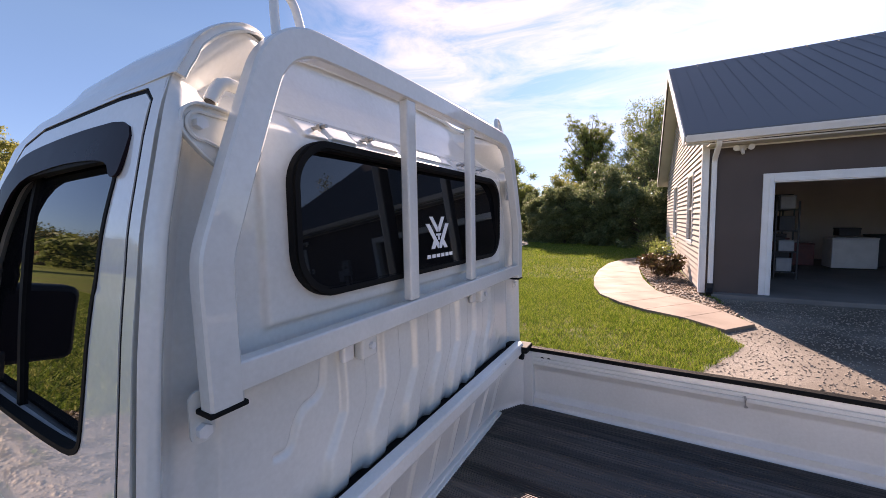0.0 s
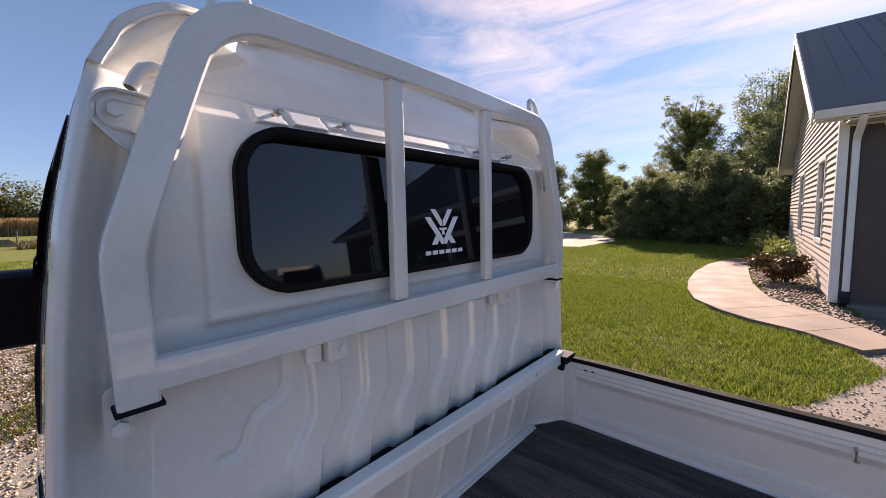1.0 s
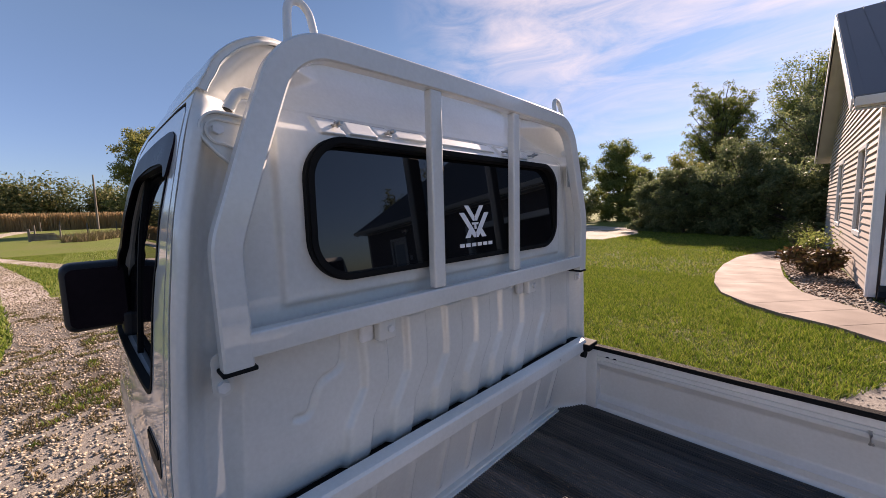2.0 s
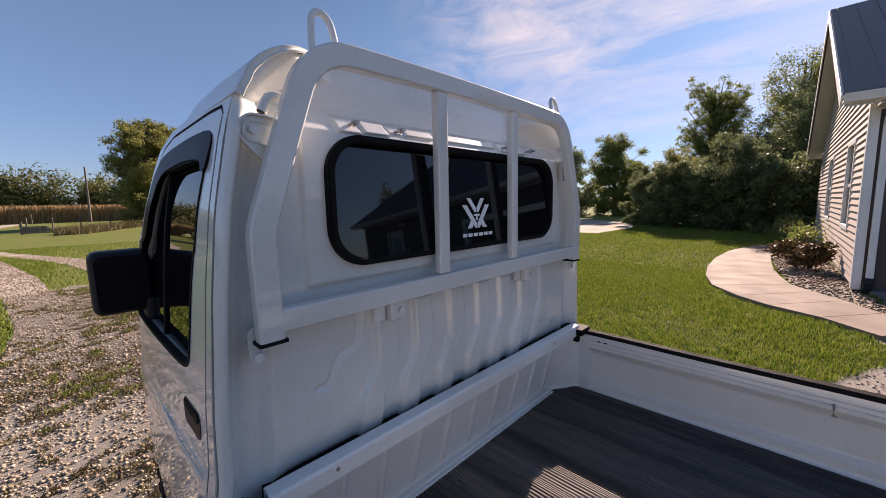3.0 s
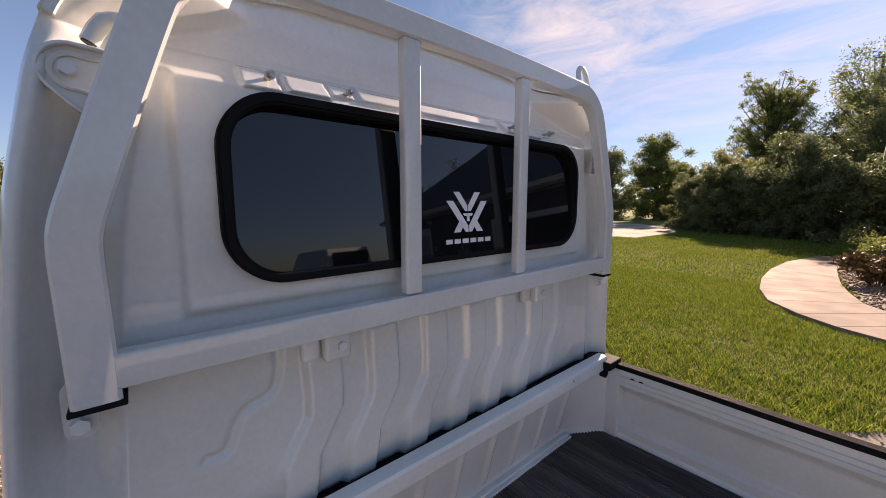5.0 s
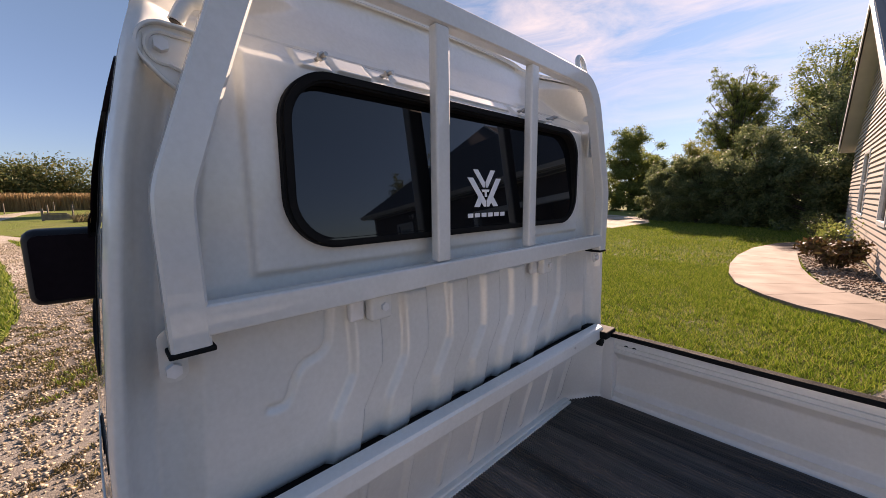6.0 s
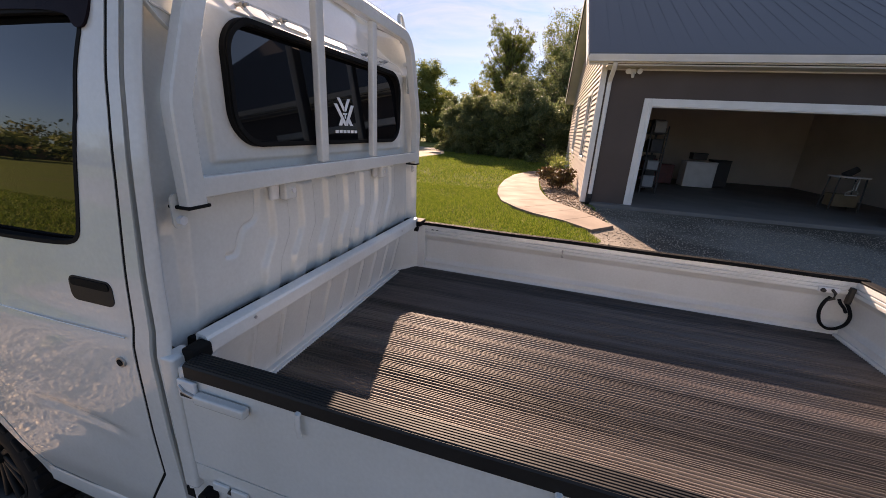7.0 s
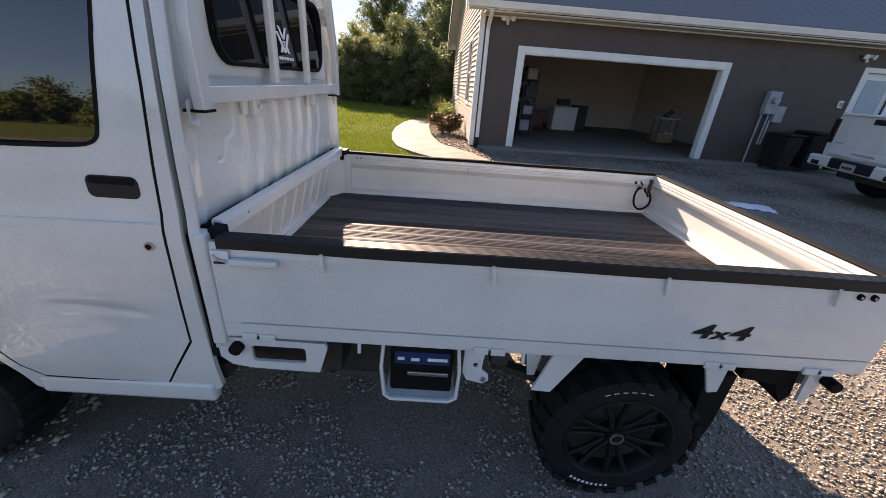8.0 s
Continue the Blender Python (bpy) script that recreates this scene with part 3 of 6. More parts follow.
drop = OE * (RIDGE - EAVE) / (D / 2)
for y_e, y_r, nm in ((-OE, D / 2, 1), (D + OE, D / 2, -1)):
    bm = bmesh.new()
    pts = [(-OV, y_e, EAVE - drop + 0.20), (L + OV, y_e, EAVE - drop + 0.20), (L + OV, y_r, RIDGE + 0.20), (-OV, y_r, RIDGE + 0.20)]
    up = [bm.verts.new(p) for p in pts]
    dn = [bm.verts.new((p[0], p[1], p[2] - 0.045)) for p in pts]
    bm.faces.new(up)
    bm.faces.new(list(reversed(dn)))
    for i in range(4):
        bm.faces.new((up[i], dn[i], dn[(i + 1) % 4], up[(i + 1) % 4]))
    part("roof", bm, ROOF, house, "charcoal standing-seam steel roof")
    bm = bmesh.new()
    sof = [(-OV + 0.03, y_e, EAVE - drop - 0.02), (0.03, y_e, EAVE - drop - 0.02), (0.03, y_r, RIDGE - 0.02), (-OV + 0.03, y_r, RIDGE - 0.02)]
    lo = [bm.verts.new(p) for p in sof]
    hi = [bm.verts.new((p[0], p[1], p[2] + 0.03)) for p in sof]
    bm.faces.new(lo)
    bm.faces.new(list(reversed(hi)))
    for i in range(4):
        bm.faces.new((lo[i], hi[i], hi[(i + 1) % 4], lo[(i + 1) % 4]))
    part("soffit", bm, SOFFIT, house, "pale soffit under the gable overhang")
    slope = math.atan2(RIDGE - EAVE, D / 2)
    bm = swept([(-OV - 0.012, y_e, EAVE - drop + 0.07), (-OV - 0.012, y_r, RIDGE + 0.07)], bar_shape(0.024, 0.20, 0.003), normal=(1, 0, 0))
    part("rake_board", bm, TRIM, house, "white rake board")
    bm = swept([(L + OV + 0.012, y_e, EAVE - drop + 0.07), (L + OV + 0.012, y_r, RIDGE + 0.07)], bar_shape(0.024, 0.20, 0.003), normal=(1, 0, 0))
    part("rake_board", bm, TRIM, house, "white rake board")
    if nm == 1:
        rib = None
        for k in range(42):
            x = -OV + 0.12 + k * 0.305
            me = mesh_of(swept([(0, y_e + 0.01, EAVE - drop + 0.204), (0, y_r - 0.02, RIDGE + 0.204)], bar_shape(0.016, 0.003, 0.001), normal=(1, 0, 0)), "roof_rib") if rib is None else rib
            rib = me
            ob = part("roof_rib", me, ROOF, house)
            ob.location.x = x
part("eave_soffit", boxed((0.03, -OE, EAVE - 0.26), (L, 0.0, EAVE - 0.235)), SOFFIT, house)
part("fascia", boxed((-OV + 0.02, -OE - 0.02, EAVE - drop + 0.015), (L + OV, -OE, EAVE - drop + 0.15), 0.003), TRIM, house, "white fascia")
wing_roof()
part("frieze", boxed((0.09, -0.024, EAVE - 0.29), (L, -0.002, EAVE - 0.262), 0.003), TRIM, house, "thin white frieze under the eave")
gut = [(0.0, 0.0), (0.0, -0.09), (-0.03, -0.12), (-0.09, -0.12), (-0.10, -0.07), (-0.125, -0.03), (-0.125, 0.0), (-0.118, 0.0), (-0.118, -0.025), (-0.09, -0.07), (-0.082, -0.112), (-0.033, -0.112), (-0.006, -0.085), (-0.006, 0.0)]
bm = bmesh.new()
r = [[bm.verts.new((x, -OE - 0.022 + u, EAVE - drop + 0.155 + v)) for u, v in gut] for x in (-OV + 0.01, L + OV)]
for j in range(len(gut)):
    i = (j + 1) % len(gut)
    bm.faces.new((r[0][j], r[0][i], r[1][i], r[1][j]))
bm.faces.new(r[0])
bm.faces.new(list(reversed(r[1])))
part("gutter", bm, TRIM, house, "white aluminium gutter")
zg = EAVE - drop + 0.03
part("downspout", swept([(0.16, -0.48, zg), (0.16, -0.44, zg - 0.08), (0.16, -0.12, zg - 0.26), (0.16, -0.06, zg - 0.36), (0.16, -0.06, 0.24)], bar_shape(0.085, 0.06, 0.008), normal=(1, 0, 0)), TRIM, house, "white downspout with a bent elbow")
part("spout_shoe", swept([(0.16, -0.06, 0.26), (0.15, -0.08, 0.14), (0.13, -0.22, 0.07)], bar_shape(0.11, 0.085, 0.012), normal=(1, 0, 0)), BLACK_PLASTIC, house, "black plastic drain shoe")
# garage opening: stepped white casing
for y, w, t in ((-0.022, 0.15, 0.03), (-0.040, 0.06, 0.022)):
    part("casing", boxed((G0 - w, y, 0.06), (G0, y + t, GT + w), 0.004), TRIM, house, "white garage casing")
    part("casing", boxed((G1, y, 0.06), (G1 + w, y + t, GT + w), 0.004), TRIM, house, "white garage casing")
    part("casing", boxed((G0, y, GT), (G1, y + t, GT + w), 0.004), TRIM, house, "white garage casing")
for x0, x1 in ((G0, G0 + 0.02), (G1 - 0.02, G1)):
    part("jamb", boxed((x0, -0.02, 0.06), (x1, 0.16, GT)), TRIM, house)
part("jamb", boxed((G0 + 0.02, -0.02, GT - 0.02), (G1 - 0.02, 0.16, GT)), TRIM, house)
part("garage_floor", boxed((0.16, -0.25, -0.05), (8.2, 8.0, GF), 0.01), SLAB, house, "worn grey concrete garage floor")
part("interior_wall", boxed((0.16, 7.8, GF), (8.2, 7.95, 2.75)), DRYWALL, house, "tan garage back wall")
part("interior_wall", boxed((0.165, 0.17, GF), (0.26, 7.8, 2.75)), DRYWALL, house)
part("interior_wall", boxed((8.1, 0.17, GF), (8.2, 7.8, 2.75)), DRYWALL, house)
part("garage_ceiling", boxed((0.16, 0.17, 2.75), (8.2, 7.95, 2.83)), DRYWALL, house)
door = part("door", boxed((D0, 0.05, 0.1), (D1, 0.10, DT), 0.004), TRIM, house, "white panelled side door")
for lo, hi in (((D0 - 0.11, -0.025, 0.05), (D0, 0.01, DT + 0.11)), ((D1, -0.025, 0.05), (D1 + 0.11, 0.01, DT + 0.11)), ((D0, -0.025, DT), (D1, 0.01, DT + 0.11))):
    part("casing", boxed(lo, hi, 0.004), TRIM, door)
part("panel", boxed((D0 + 0.14, 0.035, 0.55), (D1 - 0.14, 0.055, DT - 0.15), 0.01), FROSTED, door, "tall frosted light")


def flood_lamp(x, z):
    ob = thing("flood_lamp", "white twin-head motion flood lamp on the wall", "lamp", HOUSE @ pose(x, 0, z), "flood lamps")
    part("base", boxed((-0.06, -0.05, -0.05), (0.06, 0.0, 0.05), 0.012), TRIM, ob)
    for s in (-1, 1):
        bm = cyled((s * 0.075, -0.05, 0.02), (s * 0.11, -0.16, -0.015), 0.035, 0.055, 14)
        part("head", bm, TRIM, ob)
        part("arm", cyled((s * 0.03, -0.03, 0.01), (s * 0.08, -0.07, 0.018), 0.014, None, 8), TRIM, ob)
    part("sensor", cyled((0, -0.06, -0.05), (0, -0.10, -0.12), 0.035, 0.028, 12), TRIM, ob)


flood_lamp(0.58, 2.84)
flood_lamp(9.2, 2.68)

sw = thing("outdoor_socket", "small white weatherproof socket box on the brown wall", "socket", HOUSE @ pose(9.12, 0, 1.62))
part("cover", boxed((-0.06, -0.05, -0.085), (0.06, 0.0, 0.085), 0.012), TRIM, sw)
part("flap", boxed((-0.04, -0.060, -0.05), (0.04, -0.05, 0.05), 0.004), GREY_METAL, sw)

# electric meter with its boxes and conduit
em = thing("electric_meter", "grey electric meter box with conduits on the brown wall", "meter", HOUSE @ pose(7.22, 0, 0))
part("meter_box", boxed((-0.06, -0.14, 1.28), (0.24, 0, 1.80), 0.012), GREY_METAL, em)
part("glass_dome", cyled((0.09, -0.14, 1.60), (0.09, -0.24, 1.60), 0.085, 0.075, 20), GREY_METAL, em)
part("breaker_box", boxed((0.26, -0.12, 1.10), (0.50, 0, 1.48), 0.012), GREY_METAL, em)
for x, z0 in ((-0.02, 1.30), (0.16, 1.30), (0.24, 1.15)):
    part("conduit", cyled((x, -0.05, 0.05 if x < 0 else 0.55), (x, -0.05, z0), 0.024, None, 10), GREY_METAL, em)


def wheeled_bin(x, y, s, rz):
    ob = thing("wheeled_bin", "dark plastic wheeled refuse bin against the wall", "bin", HOUSE @ pose(x, y, 0.01, 0, 0, rz) @ Matrix.Scale(s, 4), "bins")
    bm = bmesh.new()
    box(bm, (-0.28, -0.3, 0.08), (0.28, 0.3, 0.95), 0.03)
    for v in bm.verts:
        k = 0.78 + 0.22 * (v.co.z / 0.95)
        v.co.x *= k
        v.co.y *= k
    part("body", bm, BIN_PLASTIC, ob)
    bm = bmesh.new()
    box(bm, (-0.31, -0.34, 0.95), (0.31, 0.32, 1.02), 0.03)
    part("lid", bm, BIN_PLASTIC, ob)
    part("handle", swept([(-0.24, 0.33, 0.93), (-0.24, 0.40, 0.97), (0.24, 0.40, 0.97), (0.24, 0.33, 0.93)], ring_shape(0.016)), BIN_PLASTIC, ob)
    for s2 in (-1, 1):
        part("wheel", cyled((s2 * 0.22, 0.26, 0.10), (s2 * 0.28, 0.26, 0.10), 0.10, None, 18), BLACK_PLASTIC, ob)


wheeled_bin(7.75, -0.42, 0.86, 8)
wheeled_bin(8.45, -0.45, 0.95, -6)

# ---- what stands in the garage ----
def at_house(x, y, z=GF, rz=0):
    return HOUSE @ pose(x, y, z, 0, 0, rz)


def cabinet_box(name, x, y, w, d, h, m, label, cat):
    ob = thing(name, label, cat, at_house(x, y))
    part("body", boxed((-w / 2, -d / 2, 0.04), (w / 2, d / 2, h), 0.015), m, ob)
    part("lid", boxed((-w / 2 - 0.01, -d / 2 - 0.01, h), (w / 2 + 0.01, d / 2 + 0.01, h + 0.05), 0.015), m, ob)
    part("front_panel", boxed((-w / 2 + 0.05, -d / 2 - 0.012, 0.10), (w / 2 - 0.05, -d / 2, h - 0.06), 0.006), m, ob)
    return ob


cabinet_box("chest_freezer", 3.95, 5.05, 0.88, 0.6, 0.80, WHITE_ENAMEL, "white chest freezer standing in the garage", "freezer")


cabinet_box("tool_chest", 4.75, 5.6, 0.5, 0.5, 0.86, CLUTTER_DARK, "tall dark tool chest beside the freezer", "tool chest")
cabinet_box("storage_crate", 3.05, 5.4, 0.5, 0.45, 0.62, CLUTTER_RED, "dark red storage crate on the garage floor", "crate")
cabinet_box("storage_crate", 2.72, 3.25, 0.42, 0.36, 0.2, CLUTTER_DARK, "flat dark crate lying on the freezer", "crate").matrix_basis = at_house(3.9, 5.1, GF + 0.86)


def shelving(x, y, rz, seed, label):
    rnd = random.Random(seed)
    ob = thing("shelving_unit", label, "shelf", at_house(x, y, GF, rz))
    for sx in (-0.55, 0.55):
        for sy in (-0.2, 0.2):
            part("post", boxed((sx - 0.015, sy - 0.015, 0), (sx + 0.015, sy + 0.015, 1.8), 0.003), CLUTTER_DARK, ob)
    for z in (0.15, 0.62, 1.1, 1.6):
        part("shelf", boxed((-0.57, -0.22, z), (0.57, 0.22, z + 0.025), 0.004), CLUTTER_DARK, ob)
    for z in (0.177, 0.647, 1.127, 1.627):
        u = -0.52
        while u < 0.42:
            w, h = rnd.uniform(0.1, 0.28), rnd.uniform(0.12, 0.32)
            case = thing("storage_case", "small case or carton kept on the garage shelf", "case", at_house(x, y, GF, rz) @ pose(u + w / 2, rnd.uniform(-0.03, 0.03), z, 0, 0, rnd.uniform(-6, 6)), "shelf goods")
            m = rnd.choice((CLUTTER_RED, CLUTTER_DARK, CLUTTER_TAN, GREY_METAL, CLUTTER_DARK, CLUTTER_DARK))
            part("box", boxed((-w / 2, -0.14, 0), (w / 2, 0.14, h), 0.012), m, case)
            part("lid", boxed((-w / 2 - 0.006, -0.146, h), (w / 2 + 0.006, 0.146, h + 0.02), 0.006), m, case)
            u += w + rnd.uniform(0.02, 0.08)


shelving(1.92, 2.9, 90, 1, "dark steel shelf crowded with cases by the garage wall")
shelving(2.28, 4.5, 90, 2, "dark steel shelf crowded with cases by the garage wall")
# work stand with a white tabletop tool
ws = thing("work_stand", "tool stand with white-edged top and hanging clamp", "tool stand", at_house(6.35, 2.4))
part("top", boxed((-0.32, -0.22, 0.80), (0.32, 0.22, 0.84), 0.008), WHITE_ENAMEL, ws)
for sx in (-0.27, 0.27):
    for sy in (-0.17, 0.17):
        part("leg", cyled((sx * 1.15, sy * 1.15, 0), (sx, sy, 0.80), 0.016, None, 8), CLUTTER_DARK, ws)
part("clamp", swept([(0.02, -0.24, 0.80), (0.02, -0.24, 0.52), (-0.10, -0.24, 0.46), (-0.10, -0.24, 0.40), (0.14, -0.24, 0.40), (0.14, -0.24, 0.46), (0.08, -0.24, 0.52), (0.08, -0.24, 0.80)], ring_shape(0.011, 6)), WHITE_ENAMEL, ws)
part("motor", cyled((-0.1, 0, 0.84), (0.12, 0, 1.02), 0.09, 0.07, 14), CLUTTER_DARK, ws)
part("crate", boxed((-0.25, -0.18, 0.10), (0.25, 0.18, 0.40), 0.01), CLUTTER_TAN, ws)
# ---- the small pickup truck ----
YC = 0.72
truck = thing("kei_truck", "white single-cab kei pickup truck with drop-side bed and mud tyres", "truck")
SIDE = [(0.42, 0.030), (0.55, 0.008), (0.80, -0.004), (1.04, -0.006), (1.06, 0.002), (1.20, 0.006), (1.42, 0.022), (1.58, 0.040), (1.73, 0.070), (1.80, 0.092), (1.84, 0.118), (1.87, 0.155), (1.892, 0.20), (1.905, 0.27), (1.912, 0.30), (1.924, 0.45), (1.930, 0.60)]

SIDE = [(float(z), float(np.mean([np.interp(z + d, [p[0] for p in SIDE], [p[1] for p in SIDE]) for d in np.linspace(-0.025, 0.025, 11)]))) for z in np.arange(0.42, 1.9301, 0.005)]


def side_y(z):
    return lerp_table(SIDE, z)


TOP = [(0.07, 1.74), (0.092, 1.79), (0.112, 1.838), (0.150, 1.874), (0.205, 1.896), (0.30, 1.912), (0.45, 1.924), (0.60, 1.930), (YC, 1.931)]


def step(a, b, x):
    t = np.clip((x - a) / (b - a), 0, 1)
    return t * t * (3 - 2 * t)


def table(pts, x):
    return np.interp(x, [p[0] for p in pts], [p[1] for p in pts])


def press_rib(y, z, y0, width, z0, z1, h):
    """A pressed rib: flat top and steep flanks, with a kink half way down."""
    u = y - y0 - table([(1.0, -0.048), (1.115, -0.042), (1.195, 0.004), (1.235, 0.006), (1.34, 0.0)], z)
    return h * step(-0.007, 0.007, u) * (1 - step(width - 0.007, width + 0.007, u)) * step(z0, z0 + 0.03, z) * (1 - step(z1 - 0.012, z1, z))


CREASE = chaikin([(0.318, 1.345), (0.314, 1.285), (0.308, 1.262), (0.291, 1.251), (0.265, 1.246), (0.248, 1.223), (0.238, 1.192), (0.228, 1.180), (0.206, 1.183)], 1)


def wall_depth(y, z):
    """Depth of the cab's pressed back wall over the whole sheet."""
    ym = np.minimum(y, 2 * YC - y)
    edge = np.minimum(ym - table(SIDE, z), table(TOP, ym) - z)
    # the wall kicks in behind the bed board
    x = -0.012 + table([(0.50, -0.030), (1.00, -0.030), (1.03, -0.012), (1.06, -0.006), (1.10, 0.0)], z) * step(0.05, 0.16, edge)
    # scoop under the roof's lip, with a ledge below it
    scoop = table([(1.742, 0.0), (1.746, -0.002), (1.752, -0.006), (1.780, -0.036), (1.786, -0.043), (1.795, -0.057), (1.81, -0.070), (1.84, -0.090), (1.875, -0.112), (1.91, -0.131)], z)
    x = x + scoop * step(table([(1.78, 0.09), (1.88, 0.17)], z), table([(1.78, 0.15), (1.88, 0.36)], z), ym)
    # raised bosses along the ledge, with sunk gaps between them
    for y0, w, h, low in ((0.286, 0.058, 0.009, 1.738), (0.351, 0.072, 0.013, 1.742), (0.428, 0.046, 0.008, 1.752), (0.484, 0.10, 0.010, 1.752), (0.62, 0.24, 0.010, 1.752), (0.885, 0.055, 0.009, 1.744), (0.95, 0.072, 0.013, 1.742), (1.03, 0.050, 0.008, 1.750)):
        x = x + h * step(y0 - 0.003, y0 + 0.003, y) * (1 - step(y0 + w - 0.003, y0 + w + 0.003, y)) * step(low, low + 0.007, z) * (1 - step(1.777, 1.786, z))
    # panel pressed in round the window
    x = x + 0.009 * step(0.192, 0.204, ym) * step(1.408, 1.420, z) * (1 - step(1.735, 1.757, z))
    for y0 in (0.355, 0.480, 0.615, 0.742, 0.862, 0.985):
        x = x + press_rib(y, z, y0, 0.066, 0.70, 1.342, 0.014)
    x = x + press_rib(y, z, 1.13, 0.05, 1.02, 1.342, 0.009)
    # drawn S-shaped groove beside the first rib
    best = np.full(y.shape, 9.0)
    for (ay, az), (by, bz) in zip(CREASE, CREASE[1:]):
        dy, dz = by - ay, bz - az
        t = np.clip(((y - ay) * dy + (z - az) * dz) / (dy * dy + dz * dz), 0, 1)
        best = np.minimum(best, np.hypot(y - ay - dy * t, z - az - dz * t))
    x = x - 0.008 * (1 - step(0.001, 0.011, best))
    # rolled outer edge with a hollow channel inside it
    x = x + table([(-0.01, -0.014), (0.0, 0.006), (0.006, 0.026), (0.016, 0.029), (0.030, 0.002), (0.05, -0.018), (0.08, -0.014), (0.105, 0.0)], edge) * (1 - step(1.71, 1.775, z))
    # small knocks in the sheet
    for ky, kz, r, h in ((1.20, 1.12, 0.02, 0.003), (1.235, 1.085, 0.015, 0.003), (1.17, 1.20, 0.014, 0.002)):
        x = x + h * np.exp(-((y - ky) ** 2 + (z - kz) ** 2) / r**2)
    return x


gz = np.concatenate([np.linspace(0.64, 1.0, 24)[:-1], np.linspace(1.0, 1.70, 170)[:-1], np.linspace(1.70, 1.82, 80)[:-1], np.linspace(1.82, 1.928, 40)])
NY, NZ = 360, len(gz) - 1
ga = table(SIDE, gz)
gy = ga[:, None] + (2 * YC - 2 * ga)[:, None] * (np.arange(NY + 1) / NY)[None]
gz = np.repeat(gz[:, None], NY + 1, 1)
gx = wall_depth(gy, gz)
# the sheet rises with the roof's lip towards the middle
gz = gz + 0.028 * step(1.86, 1.928, gz) * step(0.17, 0.42, np.minimum(gy, 2 * YC - gy))
front_v = np.stack([gx, gy, gz], -1).reshape(-1, 3)
ii, jj = np.meshgrid(np.arange(NZ), np.arange(NY), indexing="ij")
cy_, cz_ = (gy[:-1, :-1] + gy[1:, 1:]) / 2, (gz[:-1, :-1] + gz[1:, 1:]) / 2
keep = np.hypot(np.maximum(np.abs(cy_ - YC) - 0.386, 0), np.maximum(np.abs(cz_ - 1.5915) - 0.0565, 0)) > 0.077
keep &= (cz_ > 0.965) | (np.abs(cy_ - YC) > YC - 0.055)
a = (ii * (NY + 1) + jj)[keep]
quads = np.stack([a, a + 1, a + NY + 2, a + NY + 1], 1)
back_v = np.stack([gx - 0.012, gy, gz], -1)[::6, ::12].reshape(-1, 3)
bn, bk = gz[::6].shape[0], gz[:, ::12].shape[1]
bi, bj = np.meshgrid(np.arange(bn - 1), np.arange(bk - 1), indexing="ij")
bkeep = ~((gy[::6, ::12][:-1, :-1] > 0.20) & (gy[::6, ::12][:-1, :-1] < 1.21) & (gz[::6, ::12][:-1, :-1] > 1.42) & (gz[::6, ::12][:-1, :-1] < 1.74))
bkeep &= (gz[::6, ::12][:-1, :-1] > 0.965) | (np.abs(gy[::6, ::12][:-1, :-1] - YC) > YC - 0.055)
b0 = (bi * bk + bj)[bkeep] + len(front_v)
back = np.stack([b0, b0 + bk, b0 + bk + 1, b0 + 1], 1)
part("cab_back_wall", from_arrays("cab_back_wall", np.concatenate([front_v, back_v]), np.concatenate([quads, back]), PAINT, True), None, truck, "pressed white back wall with vertical ribs")

# rear window: rubber gasket, three dark panes, window bars
def pane_x(z):
    """The rear glass leans forward towards its top."""
    return 0.012 - 0.088 * (z - 1.462)


rw = part("rear_window", plate(rounded(0.256, 1.456, 1.184, 1.727, 0.080, 10), [], lambda u, v: (pane_x(v), u, v), (-0.004, 0, 0)), GLASS_REAR, truck, "dark tinted rear window")
bm = plate(rounded(0.245, 1.446, 1.195, 1.737, 0.088, 10), [rounded(0.263, 1.463, 1.177, 1.720, 0.072, 10)], lambda u, v: (0.016, u, v), (-0.050, 0, 0))
bmesh.ops.bevel(bm, geom=[e for e in bm.edges if e.is_manifold and e.calc_face_angle(0) > 1.0], offset=0.004, segments=2, affect="EDGES")
part("gasket", bm, RUBBER, rw, "thick black rubber gasket")
for y in (0.525, 0.90):
    part("sash_bar", boxed((-0.052, y - 0.013, 1.47), (-0.036, y + 0.013, 1.715), 0.003), BLACK_PLASTIC, rw)
# the emblem on the glass: plain white strokes and a bar
for k in range(6):
    part("emblem_bar", boxed((pane_x(1.49) + 0.0004, 0.668 + 0.0245 * k, 1.482), (pane_x(1.49) + 0.0016, 0.686 + 0.0245 * k, 1.492)), DECAL_WHITE, rw, "" if k else "row of small white bars under the emblem")
LX, LZ = 0.738, 1.555


def stroke(pts):
    return plate([(LX + u, LZ + v) for u, v in pts], [], lambda u, v: (pane_x(v) + 0.0012, u, v), (-0.0008, 0, 0))


